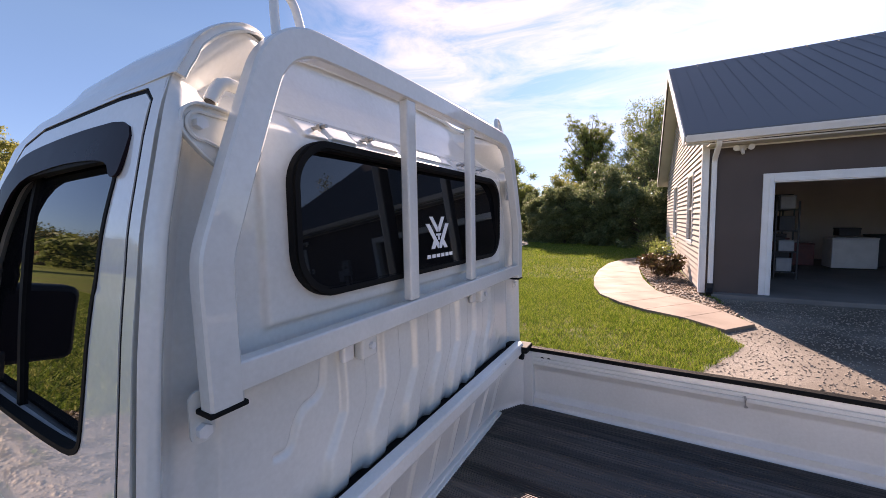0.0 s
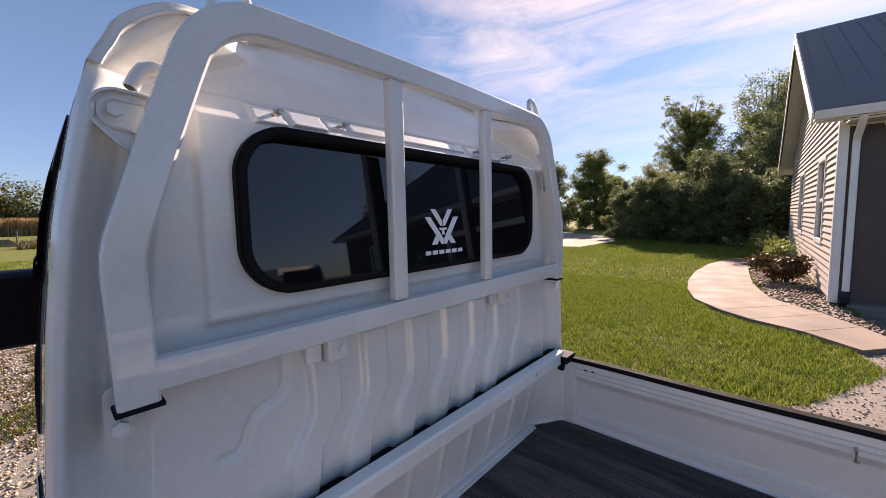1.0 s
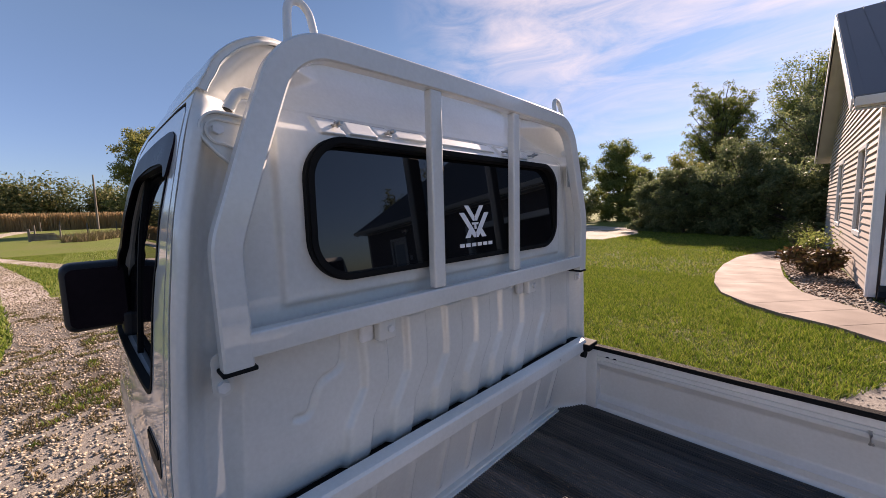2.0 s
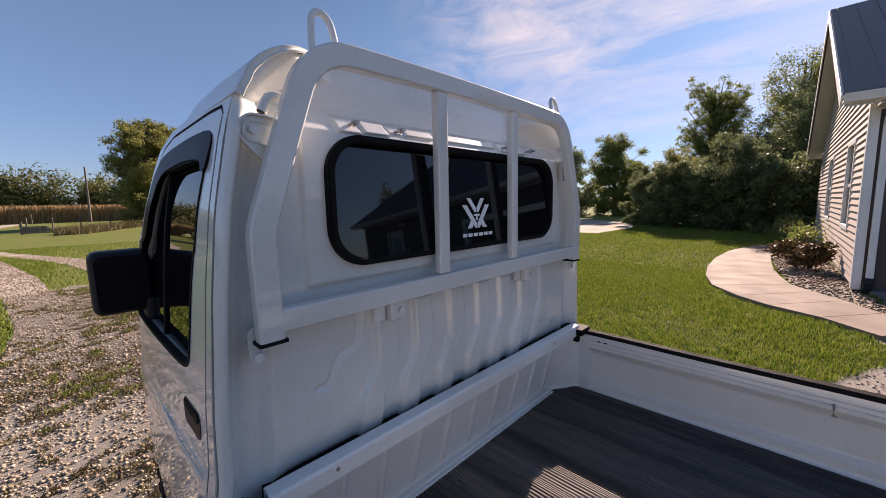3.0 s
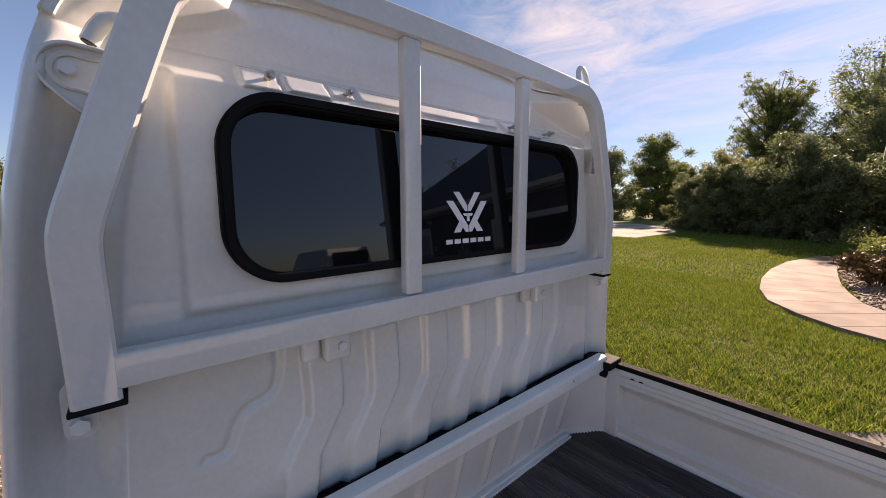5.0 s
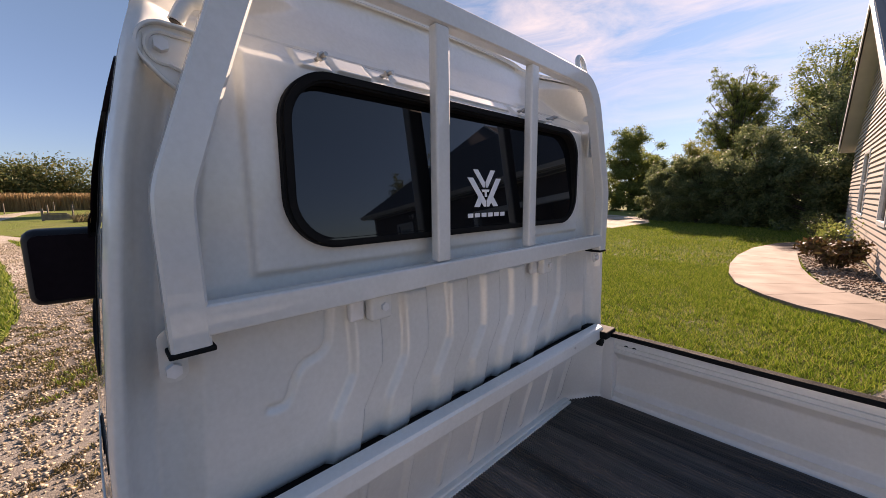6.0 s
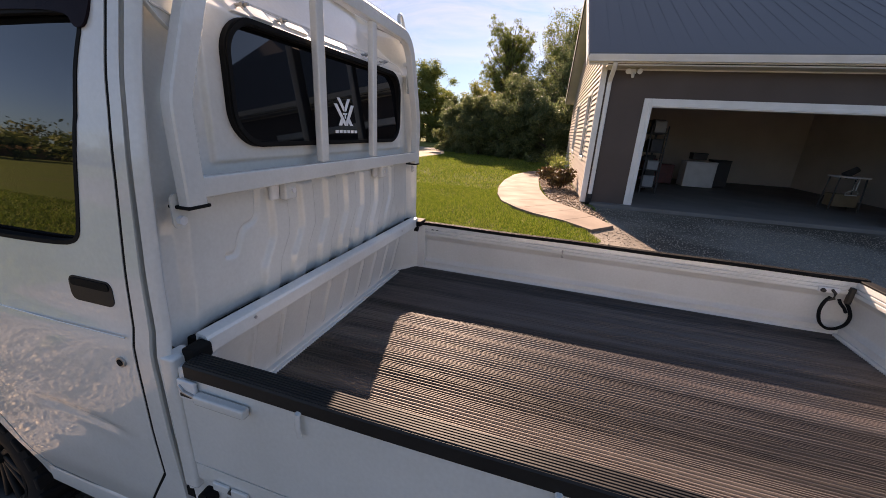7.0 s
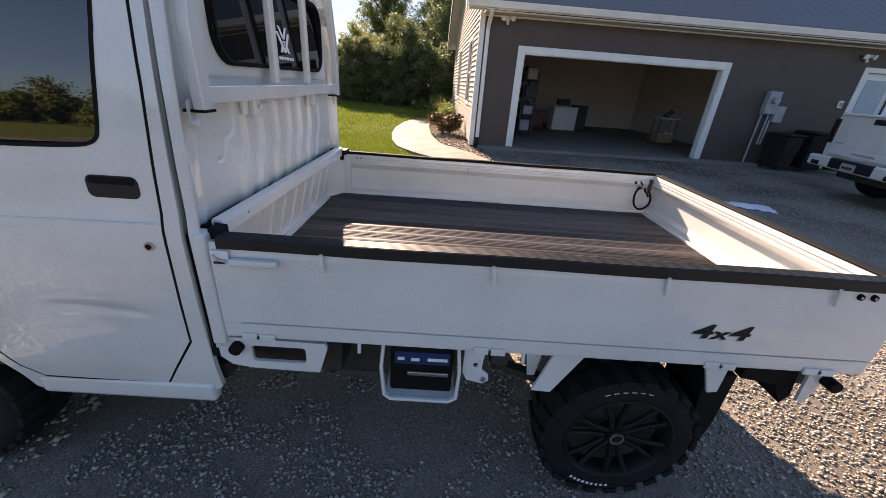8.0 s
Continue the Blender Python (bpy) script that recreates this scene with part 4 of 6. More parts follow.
for s in (-1, 1):
    part("stroke", stroke([(s * 0.064, 0.022), (s * 0.044, 0.022), (s * 0.0015, -0.034), (s * 0.0015, -0.048), (s * 0.010, -0.048)]), DECAL_WHITE, rw)
    part("stroke", stroke([(s * 0.042, 0.042), (s * 0.024, 0.042), (s * 0.0015, 0.012), (s * 0.0015, -0.001), (s * 0.009, -0.001)]), DECAL_WHITE, rw)
    part("stroke", stroke([(s * 0.046, -0.048), (s * 0.026, -0.048), (s * 0.018, -0.036), (s * 0.027, -0.022)]), DECAL_WHITE, rw)
part("stroke", stroke([(-0.015, -0.006), (0.015, -0.006), (0.012, -0.012), (0.004, -0.012), (0.004, -0.024), (-0.004, -0.024), (-0.004, -0.012), (-0.012, -0.012)]), DECAL_WHITE, rw)

# bolts on the ledge
for y in (0.324, 0.456, 0.905, 1.055):
    b = part("stud", cyled((-0.03, y, 1.763), (0.016, y, 1.763), 0.0036, None, 10), STEEL, truck)
    part("nut", cyled((-0.004, y, 1.763), (0.004, y, 1.763), 0.0075, None, 6), STEEL, b)

# roof shell
bm = bmesh.new()
half = [(side_y(1.785) - 0.001, 1.785), (side_y(1.80) - 0.001, 1.80), (side_y(1.815), 1.815), (0.112, 1.838), (0.150, 1.874), (0.205, 1.896), (0.30, 1.912), (0.45, 1.924), (0.60, 1.930), (YC, 1.931)]
half = chaikin(half, 2)
sec = half + [(2 * YC - y, z) for y, z in reversed(half[:-1])]
rings = []
for x, dz, squeeze in ((-0.004, -0.002, 0.997), (-0.001, 0.001, 0.999), (-0.003, 0.003, 1.0), (-0.010, 0.004, 1.001), (-0.03, 0.005, 1.001), (-0.09, 0.006, 1.0), (-0.20, 0.010, 1.0), (-0.40, 0.006, 1.0), (-0.55, -0.012, 0.99), (-0.64, -0.045, 0.975), (-0.68, -0.075, 0.965)):
    rings.append([bm.verts.new((x - 0.131 * (1 - smoothstep(0.0, 0.35, -x)) * smoothstep(0.17, 0.36, min(y, 2 * YC - y)), YC + (y - YC) * squeeze, z + dz * (1 if z > 1.83 else 0.4) + 0.028 * smoothstep(0.17, 0.42, min(y, 2 * YC - y)) * (1 - smoothstep(0.25, 0.62, -x)))) for y, z in sec])
for r1, r2 in zip(rings, rings[1:]):
    for j in range(len(sec) - 1):
        bm.faces.new((r1[j], r1[j + 1], r2[j + 1], r2[j]))
bmesh.ops.recalc_face_normals(bm, faces=bm.faces[:])
got = bmesh.ops.extrude_face_region(bm, geom=bm.faces[:])
for g in got["geom"]:
    if isinstance(g, bmesh.types.BMVert):
        g.co = g.co + (Vector((g.co.x, YC, 1.60)) - g.co).normalized() * 0.012
part("cab_roof", bm, PAINT, truck, "white cab roof with a rounded rear lip")
part("aerial", cyled((-0.20, 0.875, 1.925), (-0.18, 0.885, 1.968), 0.003, 0.003, 8), RUBBER, truck, "short black roof aerial")

# cab sides: fixed body with the door opening, and the door in it
ARCH = [(-1.067 + 0.425 * math.cos(radians(a)), 0.30 + 0.425 * math.sin(radians(a))) for a in range(160, 14, -8)]
BODY = [(-0.028, 0.46), (-0.027, 1.00), (-0.019, 1.55), (-0.020, 1.80), (-0.30, 1.815), (-0.56, 1.80), (-0.68, 1.76), (-0.95, 1.42), (-1.24, 1.10), (-1.40, 0.98), (-1.41, 0.44)] + ARCH + [(-0.62, 0.40), (-0.16, 0.405), (-0.06, 0.43)]
DOOR = [(-0.055, 1.756), (-0.056, 1.60), (-0.058, 1.39), (-0.065, 1.25), (-0.075, 1.05), (-0.080, 0.82), (-0.085, 0.66), (-0.205, 0.468), (-0.60, 0.475), (-0.655, 0.52), (-0.70, 0.60), (-0.80, 0.72), (-0.92, 0.80), (-1.02, 0.86), (-1.06, 1.10), (-1.05, 1.18), (-0.66, 1.70), (-0.60, 1.752), (-0.50, 1.772), (-0.16, 1.774), (-0.075, 1.770)]
WINDOW = [(-0.112, 1.66), (-0.122, 1.62), (-0.140, 1.50), (-0.170, 1.31), (-0.182, 1.256), (-0.235, 1.238), (-0.66, 1.226), (-0.955, 1.222), (-0.975, 1.235), (-0.665, 1.645), (-0.62, 1.678), (-0.55, 1.690), (-0.18, 1.690), (-0.13, 1.682)]


def round_loop(poly, rounds=2):
    """Rounds off the corners of a closed outline."""
    for _ in range(rounds):
        poly = [tuple(a * k + b * (1 - k) for a, b in zip(p, q)) for p, q in zip(poly, poly[1:] + poly[:1]) for k in (0.78, 0.22)]
    return poly


WINDOW = round_loop(WINDOW)


def grow(poly, d):
    mid = Vector((sum(p[0] for p in poly) / len(poly), sum(p[1] for p in poly) / len(poly)))
    out = []
    for i, p in enumerate(poly):
        a, b = Vector(poly[i - 1]), Vector(poly[(i + 1) % len(poly)])
        n = Vector(((b - a).y, -(b - a).x)).normalized()
        if n.dot(Vector(p) - mid) < 0:
            n = -n
        out.append(tuple(Vector(p) + n * d))
    return out


def cab_side(u, v):
    bow = 0.010 * math.sin(math.pi * min(1, max(0, (u + 1.4) / 1.4)))
    front = 0.22 * smoothstep(-0.85, -1.45, u) ** 2 if u < -0.85 else 0.0
    return (u, side_y(v) - bow * (1 if v < 1.5 else 0.5) + front, v)


def both_sides(name, bm, material, label="", smooth=48, parent=None):
    """The same sheet on the near side and, turned over, on the far side."""
    me = mesh_of(bm, name, smooth)
    near = part(name, me, material, parent or truck, label)
    me2 = me.copy()
    me2.transform(Matrix.Translation((0, 2 * YC, 0)) @ Matrix.Diagonal((1, -1, 1, 1)))
    me2.flip_normals()
    far = part(name, me2, material, parent or truck, label)
    return near, far


# set nearly flush, so its black also gives the door gap's shade
both_sides("door_seal", plate(grow(DOOR, 0.022), [grow(DOOR, -0.016)], lambda u, v: (u, cab_side(u, v)[1] + 0.0015, v), (0, 0.010, 0), 0.06, 0.045), RUBBER, "black rubber door seal")
both_sides("cab_side", plate(BODY, [grow(DOOR, 0.0085)], cab_side, (0, 0.018, 0), 0.06, 0.045), PAINT)
def door_skin(u, v):
    """The door's skin with the long shallow dent along its lower half."""
    p = cab_side(u, v)
    along = smoothstep(-0.52, -0.42, u) * (1 - smoothstep(-0.26, -0.14, u))
    z0 = 0.779 - 0.09 * max(0.0, u + 0.37)
    d = v - z0
    return (p[0], p[1] + along * (0.008 * math.exp(-((d + 0.006) / 0.012) ** 2) + 0.005 * math.exp(-((d + 0.05) / 0.05) ** 2)), p[2])


doors = both_sides("door", plate(DOOR, [WINDOW], door_skin, (0, 0.03, 0), 0.035, 0.012), PAINT, "white cab door with a shallow crease and dent")
for d, far in zip(doors, (False, True)):
    def side(bm, nm, m, label="", smooth=48, owner=d, flip=far):
        me = mesh_of(bm, nm, smooth)
        if flip:
            me.transform(Matrix.Translation((0, 2 * YC, 0)) @ Matrix.Diagonal((1, -1, 1, 1)))
            me.flip_normals()
        return part(nm, me, m, owner, label)

    side(plate(grow(WINDOW, 0.012), [], lambda u, v: (u, side_y(v) + 0.016, v), (0, 0.004, 0), 0, 0.06), "door_glass", GLASS_DOOR, "dark tinted door glass")
    side(plate(grow(WINDOW, 0.003), [grow(WINDOW, -0.006)], lambda u, v: (u, cab_side(u, v)[1] - 0.002, v), (0, 0.016, 0), 0, 0.06), "glass_seal", RUBBER, "black rubber glass run")
    side(plate([(-0.555, 1.226), (-0.575, 1.226), (-0.555, 1.69), (-0.535, 1.69)], [], lambda u, v: (u, side_y(v) + 0.010, v), (0, 0.012, 0), 0, 0.08), "quarter_bar", RUBBER)
    # smoked rain visor along the top of the glass
    vis = round_loop([(-0.082, 1.738), (-0.092, 1.660), (-0.120, 1.652), (-0.145, 1.684), (-0.34, 1.694), (-0.585, 1.680), (-0.70, 1.55), (-0.90, 1.30), (-0.935, 1.30), (-0.70, 1.66), (-0.64, 1.715), (-0.56, 1.738), (-0.30, 1.745)])
    side(plate(vis, [], lambda u, v: (u, cab_side(u, v)[1] - 0.002 - 0.004 * smoothstep(1.735, 1.66, v), v), (0, 0.005, 0), 0.05, 0.02), "rain_visor", VISOR, "smoked acrylic rain visor")
    # handle: dark cup with a paddle
    hp = rounded(-0.240, 1.114, -0.110, 1.172, 0.018)
    h = side(plate(hp, [], lambda u, v: (u, cab_side(u, v)[1] - 0.0015, v), (0, 0.016, 0)), "door_handle", BLACK_PLASTIC, "black recessed door handle")
    side(plate(rounded(-0.232, 1.150, -0.118, 1.168, 0.008), [], lambda u, v: (u, cab_side(u, v)[1] - 0.0035, v), (0, 0.008, 0)), "paddle", RUBBER)
    k = side(cyled((-0.117, 0.004, 0.985), (-0.117, -0.013, 0.985), 0.0125, None, 20), "key_lock", STEEL, "round metal key lock")
    side(cyled((-0.117, -0.010, 0.985), (-0.117, -0.0148, 0.985), 0.008, None, 16), "barrel", RUBBER)
    side(swept([(-0.62, -0.011, 1.045), (-0.30, -0.0125, 1.049), (-0.09, -0.008, 1.051)], ring_shape(0.0018, 6)), "swage_line", PAINT)
    # door mirror on its black foot
    mi = side(boxed((-0.90, -0.118, 1.255), (-0.80, 0.035, 1.458), 0.026, None, 3), "door_mirror", BLACK_PLASTIC, "large black door mirror")
    # near-black face: the mirror's dark reflection is put into its colour
    side(plate(rounded(-0.105, 1.27, 0.022, 1.443, 0.02), [], lambda u, v: (-0.799, u, v), (0.003, 0, 0)), "mirror_face", VISOR)
    side(boxed((-0.90, 0.008, 1.205), (-0.79, 0.055, 1.30), 0.012), "mirror_foot", BLACK_PLASTIC)
# sill, nose, windscreen, bumper
both_sides("sill", boxed((-0.64, 0.012, 0.392), (-0.055, 0.06, 0.47), 0.015), PAINT)
both_sides("wheel_well", plate([(-1.067 + 0.44 * math.cos(radians(a)), 0.30 + 0.44 * math.sin(radians(a))) for a in range(0, 181, 12)], [], lambda u, v: (u, 0.28, v), (0, 0.02, 0)), CHASSIS)
bm = bmesh.new()
prof = [(-1.41, 0.42), (-1.43, 0.60), (-1.42, 0.85), (-1.38, 1.02), (-1.26, 1.12)]
rings = [[bm.verts.new((x + 0.10 * (1 - math.cos((y - YC) / 0.52 * 0.9)), y, z)) for y in np.linspace(0.20, 1.24, 13)] for x, z in prof]
for r1, r2 in zip(rings, rings[1:]):
    for j in range(12):
        bm.faces.new((r1[j], r1[j + 1], r2[j + 1], r2[j]))
part("nose", bm, PAINT, truck)
bm = bmesh.new()
rings = [[bm.verts.new((x + 0.05 * (1 - math.cos((y - YC) / 0.5)), y, z)) for y in np.linspace(a, 2 * YC - a, 9)] for x, z, a in ((-1.25, 1.11, 0.16), (-0.67, 1.80, 0.22))]
for j in range(8):
    bm.faces.new((rings[0][j], rings[0][j + 1], rings[1][j + 1], rings[1][j]))
part("windscreen", bm, GLASS_DOOR, truck, "raked windscreen")
part("bumper", boxed((-1.47, 0.03, 0.36), (-1.36, 2 * YC - 0.03, 0.56), 0.04, None, 3), PAINT, truck)
part("cab_floor", boxed((-1.38, 0.06, 0.46), (-0.03, 2 * YC - 0.06, 0.52)), CHASSIS, truck)
part("dashboard", boxed((-1.28, 0.10, 0.85), (-0.98, 2 * YC - 0.10, 1.10), 0.05), BLACK_PLASTIC, truck)
for y in (0.40, 1.04):
    s = part("seat", boxed((-0.70, y - 0.24, 0.72), (-0.24, y + 0.24, 0.92), 0.05, None, 3), SEAT, truck, "dark cloth cab seat")
    part("backrest", boxed((-0.30, y - 0.23, 0.88), (-0.18, y + 0.23, 1.42), 0.05, None, 3), SEAT, s)
    part("headrest", boxed((-0.26, y - 0.12, 1.43), (-0.18, y + 0.12, 1.60), 0.035, None, 3), SEAT, s)
st = part("steering_wheel", swept([(-0.86 + 0.10 * math.sin(a) * 0.6, 1.04 + 0.18 * math.cos(a), 1.10 + 0.17 * math.sin(a)) for a in np.linspace(0, 2 * math.pi, 24, endpoint=False)], ring_shape(0.014), True), RUBBER, truck)
part("column", cyled((-1.05, 1.04, 0.98), (-0.86, 1.04, 1.10), 0.03, None, 10), BLACK_PLASTIC, st)

# ---- guard frame behind the cab ----
GX = 0.034


def guard_part(nm, bm, material=PAINT, label="", smooth=48):
    return part(nm, bm, material, guard, label, smooth)


arc = [(0.100, 1.338), (0.098, 1.45), (0.0965, 1.525), (0.101, 1.552), (0.112, 1.585), (0.150, 1.70)]
arc += [(0.298 - 0.118 * math.cos(radians(a)), 1.766 + 0.118 * math.sin(radians(a))) for a in range(19, 91, 10)]
arc += [(0.40, 1.886), (0.55, 1.888), (YC, 1.889)]
arc += [(2 * YC - y, z) for y, z in reversed(arc[:-1])]
arc = chaikin(arc, 2)
guard = part("guard_frame", swept([(GX, y, z) for y, z in arc], bar_shape(0.030, 0.046, 0.0035), normal=(1, 0, 0)), PAINT, truck, "white painted steel guard frame over the rear window", 40)
guard_part("lower_rail", boxed((GX - 0.0145, 0.110, 1.350), (GX + 0.0145, 2 * YC - 0.110, 1.394), 0.004))
guard_part("bar", boxed((GX - 0.012, 0.539, 1.396), (GX + 0.012, 0.577, 1.866), 0.005))
guard_part("bar", boxed((GX - 0.012, 0.872, 1.396), (GX + 0.012, 0.905, 1.866), 0.005))
for s, y in ((1, 0.100), (-1, 2 * YC - 0.100)):
    guard_part("foot_pad", boxed((-0.006, y - 0.026, 1.3305), (GX + 0.017, y + 0.027, 1.338), 0.002), RUBBER, "black rubber foot pad")
    guard_part("foot_plate", plate(rounded(y - 0.034 if s > 0 else y + 0.002, 1.288, y - 0.002 if s > 0 else y + 0.034, 1.362, 0.014), [], lambda u, v: (0.010, u, v), (0.004, 0, 0)))
    b = guard_part("bolt", cyled((0.012, y - s * 0.019, 1.306), (0.024, y - s * 0.019, 1.306), 0.010, None, 6), PAINT_WORN)
    rim = [(0.056, 1.744), (0.030, 1.748)] + [(0.010 + 0.029 * math.cos(radians(t)), 1.720 + 0.029 * math.sin(radians(t))) for t in range(80, 226, 12)] + [(0.006, 1.682), (0.024, 1.668), (0.056, 1.662)]
    e = guard_part("ear", plate([(y + s * u, v) for u, v in rim], [], lambda u, v: (0.006, u, v), (-0.005, 0, 0)), PAINT, "rounded fixing ear")
    part("ear_flange", swept([(0.010, y + s * u, v) for u, v in rim], bar_shape(0.010, 0.004, 0.001), normal=(1, 0, 0)), PAINT, guard)
    part("ear_ridge", swept([(0.008, y + s * u, v) for u, v in [(0.052, 1.736)] + [(0.010 + 0.019 * math.cos(radians(t)), 1.720 + 0.019 * math.sin(radians(t))) for t in range(70, 290, 14)] + [(0.050, 1.688)]], ring_shape(0.003, 6), normal=(1, 0, 0)), PAINT, guard)
    part("ear_bolt", cyled((0.006, y + s * 0.006, 1.722), (0.018, y + s * 0.006, 1.722), 0.0085, None, 6), PAINT_WORN, guard)
    hk = guard_part("rope_hook", swept([(0.002, y + s * p, q) for p, q in ((0.026, 1.757), (0.034, 1.774), (0.041, 1.784), (0.052, 1.789), (0.080, 1.786))], ring_shape(0.0095, 10)), label="bent rope hook")
    # black disc stands in for the shade inside the tube's open end
    part("hook_end", cyled((0.002, y + s * 0.0262, 1.7575), (0.002, y + s * 0.0252, 1.7555), 0.0072, None, 12), CHASSIS, guard)
    # standing loop on the hoop's shoulder
    yc = y + s * 0.145
    guard_part("rope_loop", swept(chaikin([(GX - 0.01, yc - 0.022, 1.855), (GX - 0.026, yc - 0.014, 1.93), (GX - 0.032, yc - 0.008, 1.962), (GX - 0.034, yc + 0.012, 1.972), (GX - 0.032, yc + 0.030, 1.958), (GX - 0.026, yc + 0.034, 1.93), (GX - 0.012, yc + 0.036, 1.875)], 2), ring_shape(0.0075, 10), normal=(1, 0, 0)), label="standing rod loop for ropes")
for y in (0.406, 1.002):
    c = guard_part("clip", boxed((0.004, y - 0.024, 1.300), (0.030, y + 0.024, 1.354), 0.006), PAINT, "bolted clip plate")
    part("clip_bolt", cyled((0.028, y + 0.004, 1.326), (0.037, y + 0.004, 1.326), 0.008, None, 6), PAINT_WORN, guard)
    part("clip_back", boxed((-0.004, y - 0.058, 1.302), (0.012, y - 0.026, 1.352), 0.006), PAINT_WORN, guard)

# ---- cargo bed ----
bed = part("cargo_bed", boxed((-0.075, 0.05, 0.70), (2.0, 2 * YC - 0.05, 0.742), 0.006), PAINT_WORN, truck, "drop-side cargo bed")
# ribbed mat: long low ribs on a thin sheet
bm = bmesh.new()
PITCH, x0, x1 = 0.0100, -0.024, 1.990
ys, zs = [], []
y = 0.042
while y < 2 * YC - 0.046:
    for dy, dz in ((0.0, 0.0), (0.0007, 0.0017), (0.0018, 0.0028), (0.0032, 0.0031), (0.0048, 0.0024), (0.0062, 0.0012), (0.0072, 0.0)):
        ys.append(y + dy)
        zs.append(0.750 + dz)
    y += PITCH
xs = np.linspace(x0, x1, 60)
rows_ = []
for x in xs:
    row = []
    for yy, zz in zip(ys, zs):
        sag = 0.0043 * math.sin(yy * 70 + 0.5 * noise.noise(Vector((x * 0.6, yy * 4, 7)))) + 0.0015 * noise.noise(Vector((x * 1.2, yy * 3.0, 0.3))) + 0.003 * math.exp(-((x - 1.0) / 0.16) ** 2 - ((yy - 0.28) / 0.12) ** 2)
        sag *= smoothstep(0.0, 0.16, x1 - x) * smoothstep(0.0, 0.10, x - x0)
        row.append(bm.verts.new((x, yy + 0.0012 * noise.noise(Vector((x * 1.7, yy * 2.0, 4.0))), zz + sag + 0.003)))
    rows_.append(row)
for r1, r2 in zip(rows_, rows_[1:]):
    for j in range(len(ys) - 1):
        bm.faces.new((r1[j], r2[j], r2[j + 1], r1[j + 1]))
part("floor_trim", boxed((-0.044, 0.06, 0.748), (-0.022, 2 * YC - 0.17, 0.7650), 0.004), PAINT, bed)
part("floor_trim", boxed((-0.044, 0.06, 0.748), (-0.010, 2 * YC - 0.17, 0.7595), 0.003), PAINT, bed)
part("floor_trim", boxed((1.974, 0.05, 0.748), (1.992, 2 * YC - 0.05, 0.7665), 0.005), PAINT, bed)
bed_mat = part("ribbed_mat", bm, MAT, None, "", 60)
tagged(bed_mat, "black ribbed rubber mat covering the bed floor", "mat")

# inner profile of the drop sides: (inward offset, height)
GATE = [(0.004, 0.690), (0.002, 0.700), (0.002, 0.740), (0.014, 0.7415), (0.014, 0.7460), (0.0, 0.7475), (0.0, 0.965), (0.003, 0.985), (0.006, 1.004), (0.042, 1.004), (0.044, 0.984), (0.039, 0.982), (0.039, 0.978), (0.0445, 0.976), (0.0445, 0.968), (0.040, 0.966), (0.040, 0.962), (0.046, 0.960), (0.046, 0.949), (0.044, 0.945), (0.0125, 0.917), (0.0105, 0.908), (0.0105, 0.812), (0.0125, 0.802), (0.033, 0.788), (0.033, 0.768), (0.035, 0.7655), (0.046, 0.754), (0.046, 0.744), (0.020, 0.690)]


def gate(nm, a, b, place, label):
    """A pressed drop side: its profile drawn along from a to b; place(along, inward, z)."""
    bm = bmesh.new()
    ends = [[bm.verts.new(place(s, u, z)) for u, z in GATE] for s in np.linspace(a, b, 14)]
    for r1, r2 in zip(ends, ends[1:]):
        for j in range(len(GATE)):
            i = (j + 1) % len(GATE)
            bm.faces.new((r1[j], r1[i], r2[i], r2[j]))
    bm.faces.new(ends[0])
    bm.faces.new(list(reversed(ends[-1])))
    return part(nm, bm, PAINT, truck, label)


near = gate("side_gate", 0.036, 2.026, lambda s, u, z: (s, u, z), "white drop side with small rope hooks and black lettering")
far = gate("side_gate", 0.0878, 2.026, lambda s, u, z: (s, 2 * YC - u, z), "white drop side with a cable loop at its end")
tail = gate("tailgate", 0.012, 2 * YC - 0.012, lambda s, u, z: (2.034 - u, s, z - 0.002), "white tailgate")
CAP = [(-0.004, 0.988), (-0.004, 1.016), (-0.001, 1.020)]
for k in range(7):
    CAP += [(0.0015 + 0.006 * k, 1.0195), (0.0025 + 0.006 * k, 1.0215), (0.0055 + 0.006 * k, 1.0215), (0.0065 + 0.006 * k, 1.0195)]
CAP += [(0.045, 1.018), (0.046, 1.012), (0.046, 1.006), (0.0, 1.005), (0.0, 0.990)]
for g, f in ((near, lambda y: y), (far, lambda y: 2 * YC - y)):
    bm = bmesh.new()
    ends = [[bm.verts.new((x, f(y if g is near else 0.0135 + 0.72 * y), z + 0.0012 * math.sin(x * 9) - (0.0 if g is near else 0.004))) for y, z in CAP] for x in np.linspace(0.060, 2.030, 24)]
    for r1, r2 in zip(ends, ends[1:]):
        for j in range(len(CAP)):
            i = (j + 1) % len(CAP)
            bm.faces.new((r1[j], r1[i], r2[i], r2[j]))
    bm.faces.new(ends[0])
    bm.faces.new(list(reversed(ends[-1])))
    part("edge_cap", bm, CAP_RUBBER if g is near else RUBBER, g, "ribbed black rubber edge cap", 30)
part("edge_cap", boxed((1.992, 0.05, 1.004), (2.036, 2 * YC - 0.05, 1.012), 0.003), RUBBER, tail, "thin black edge cap")
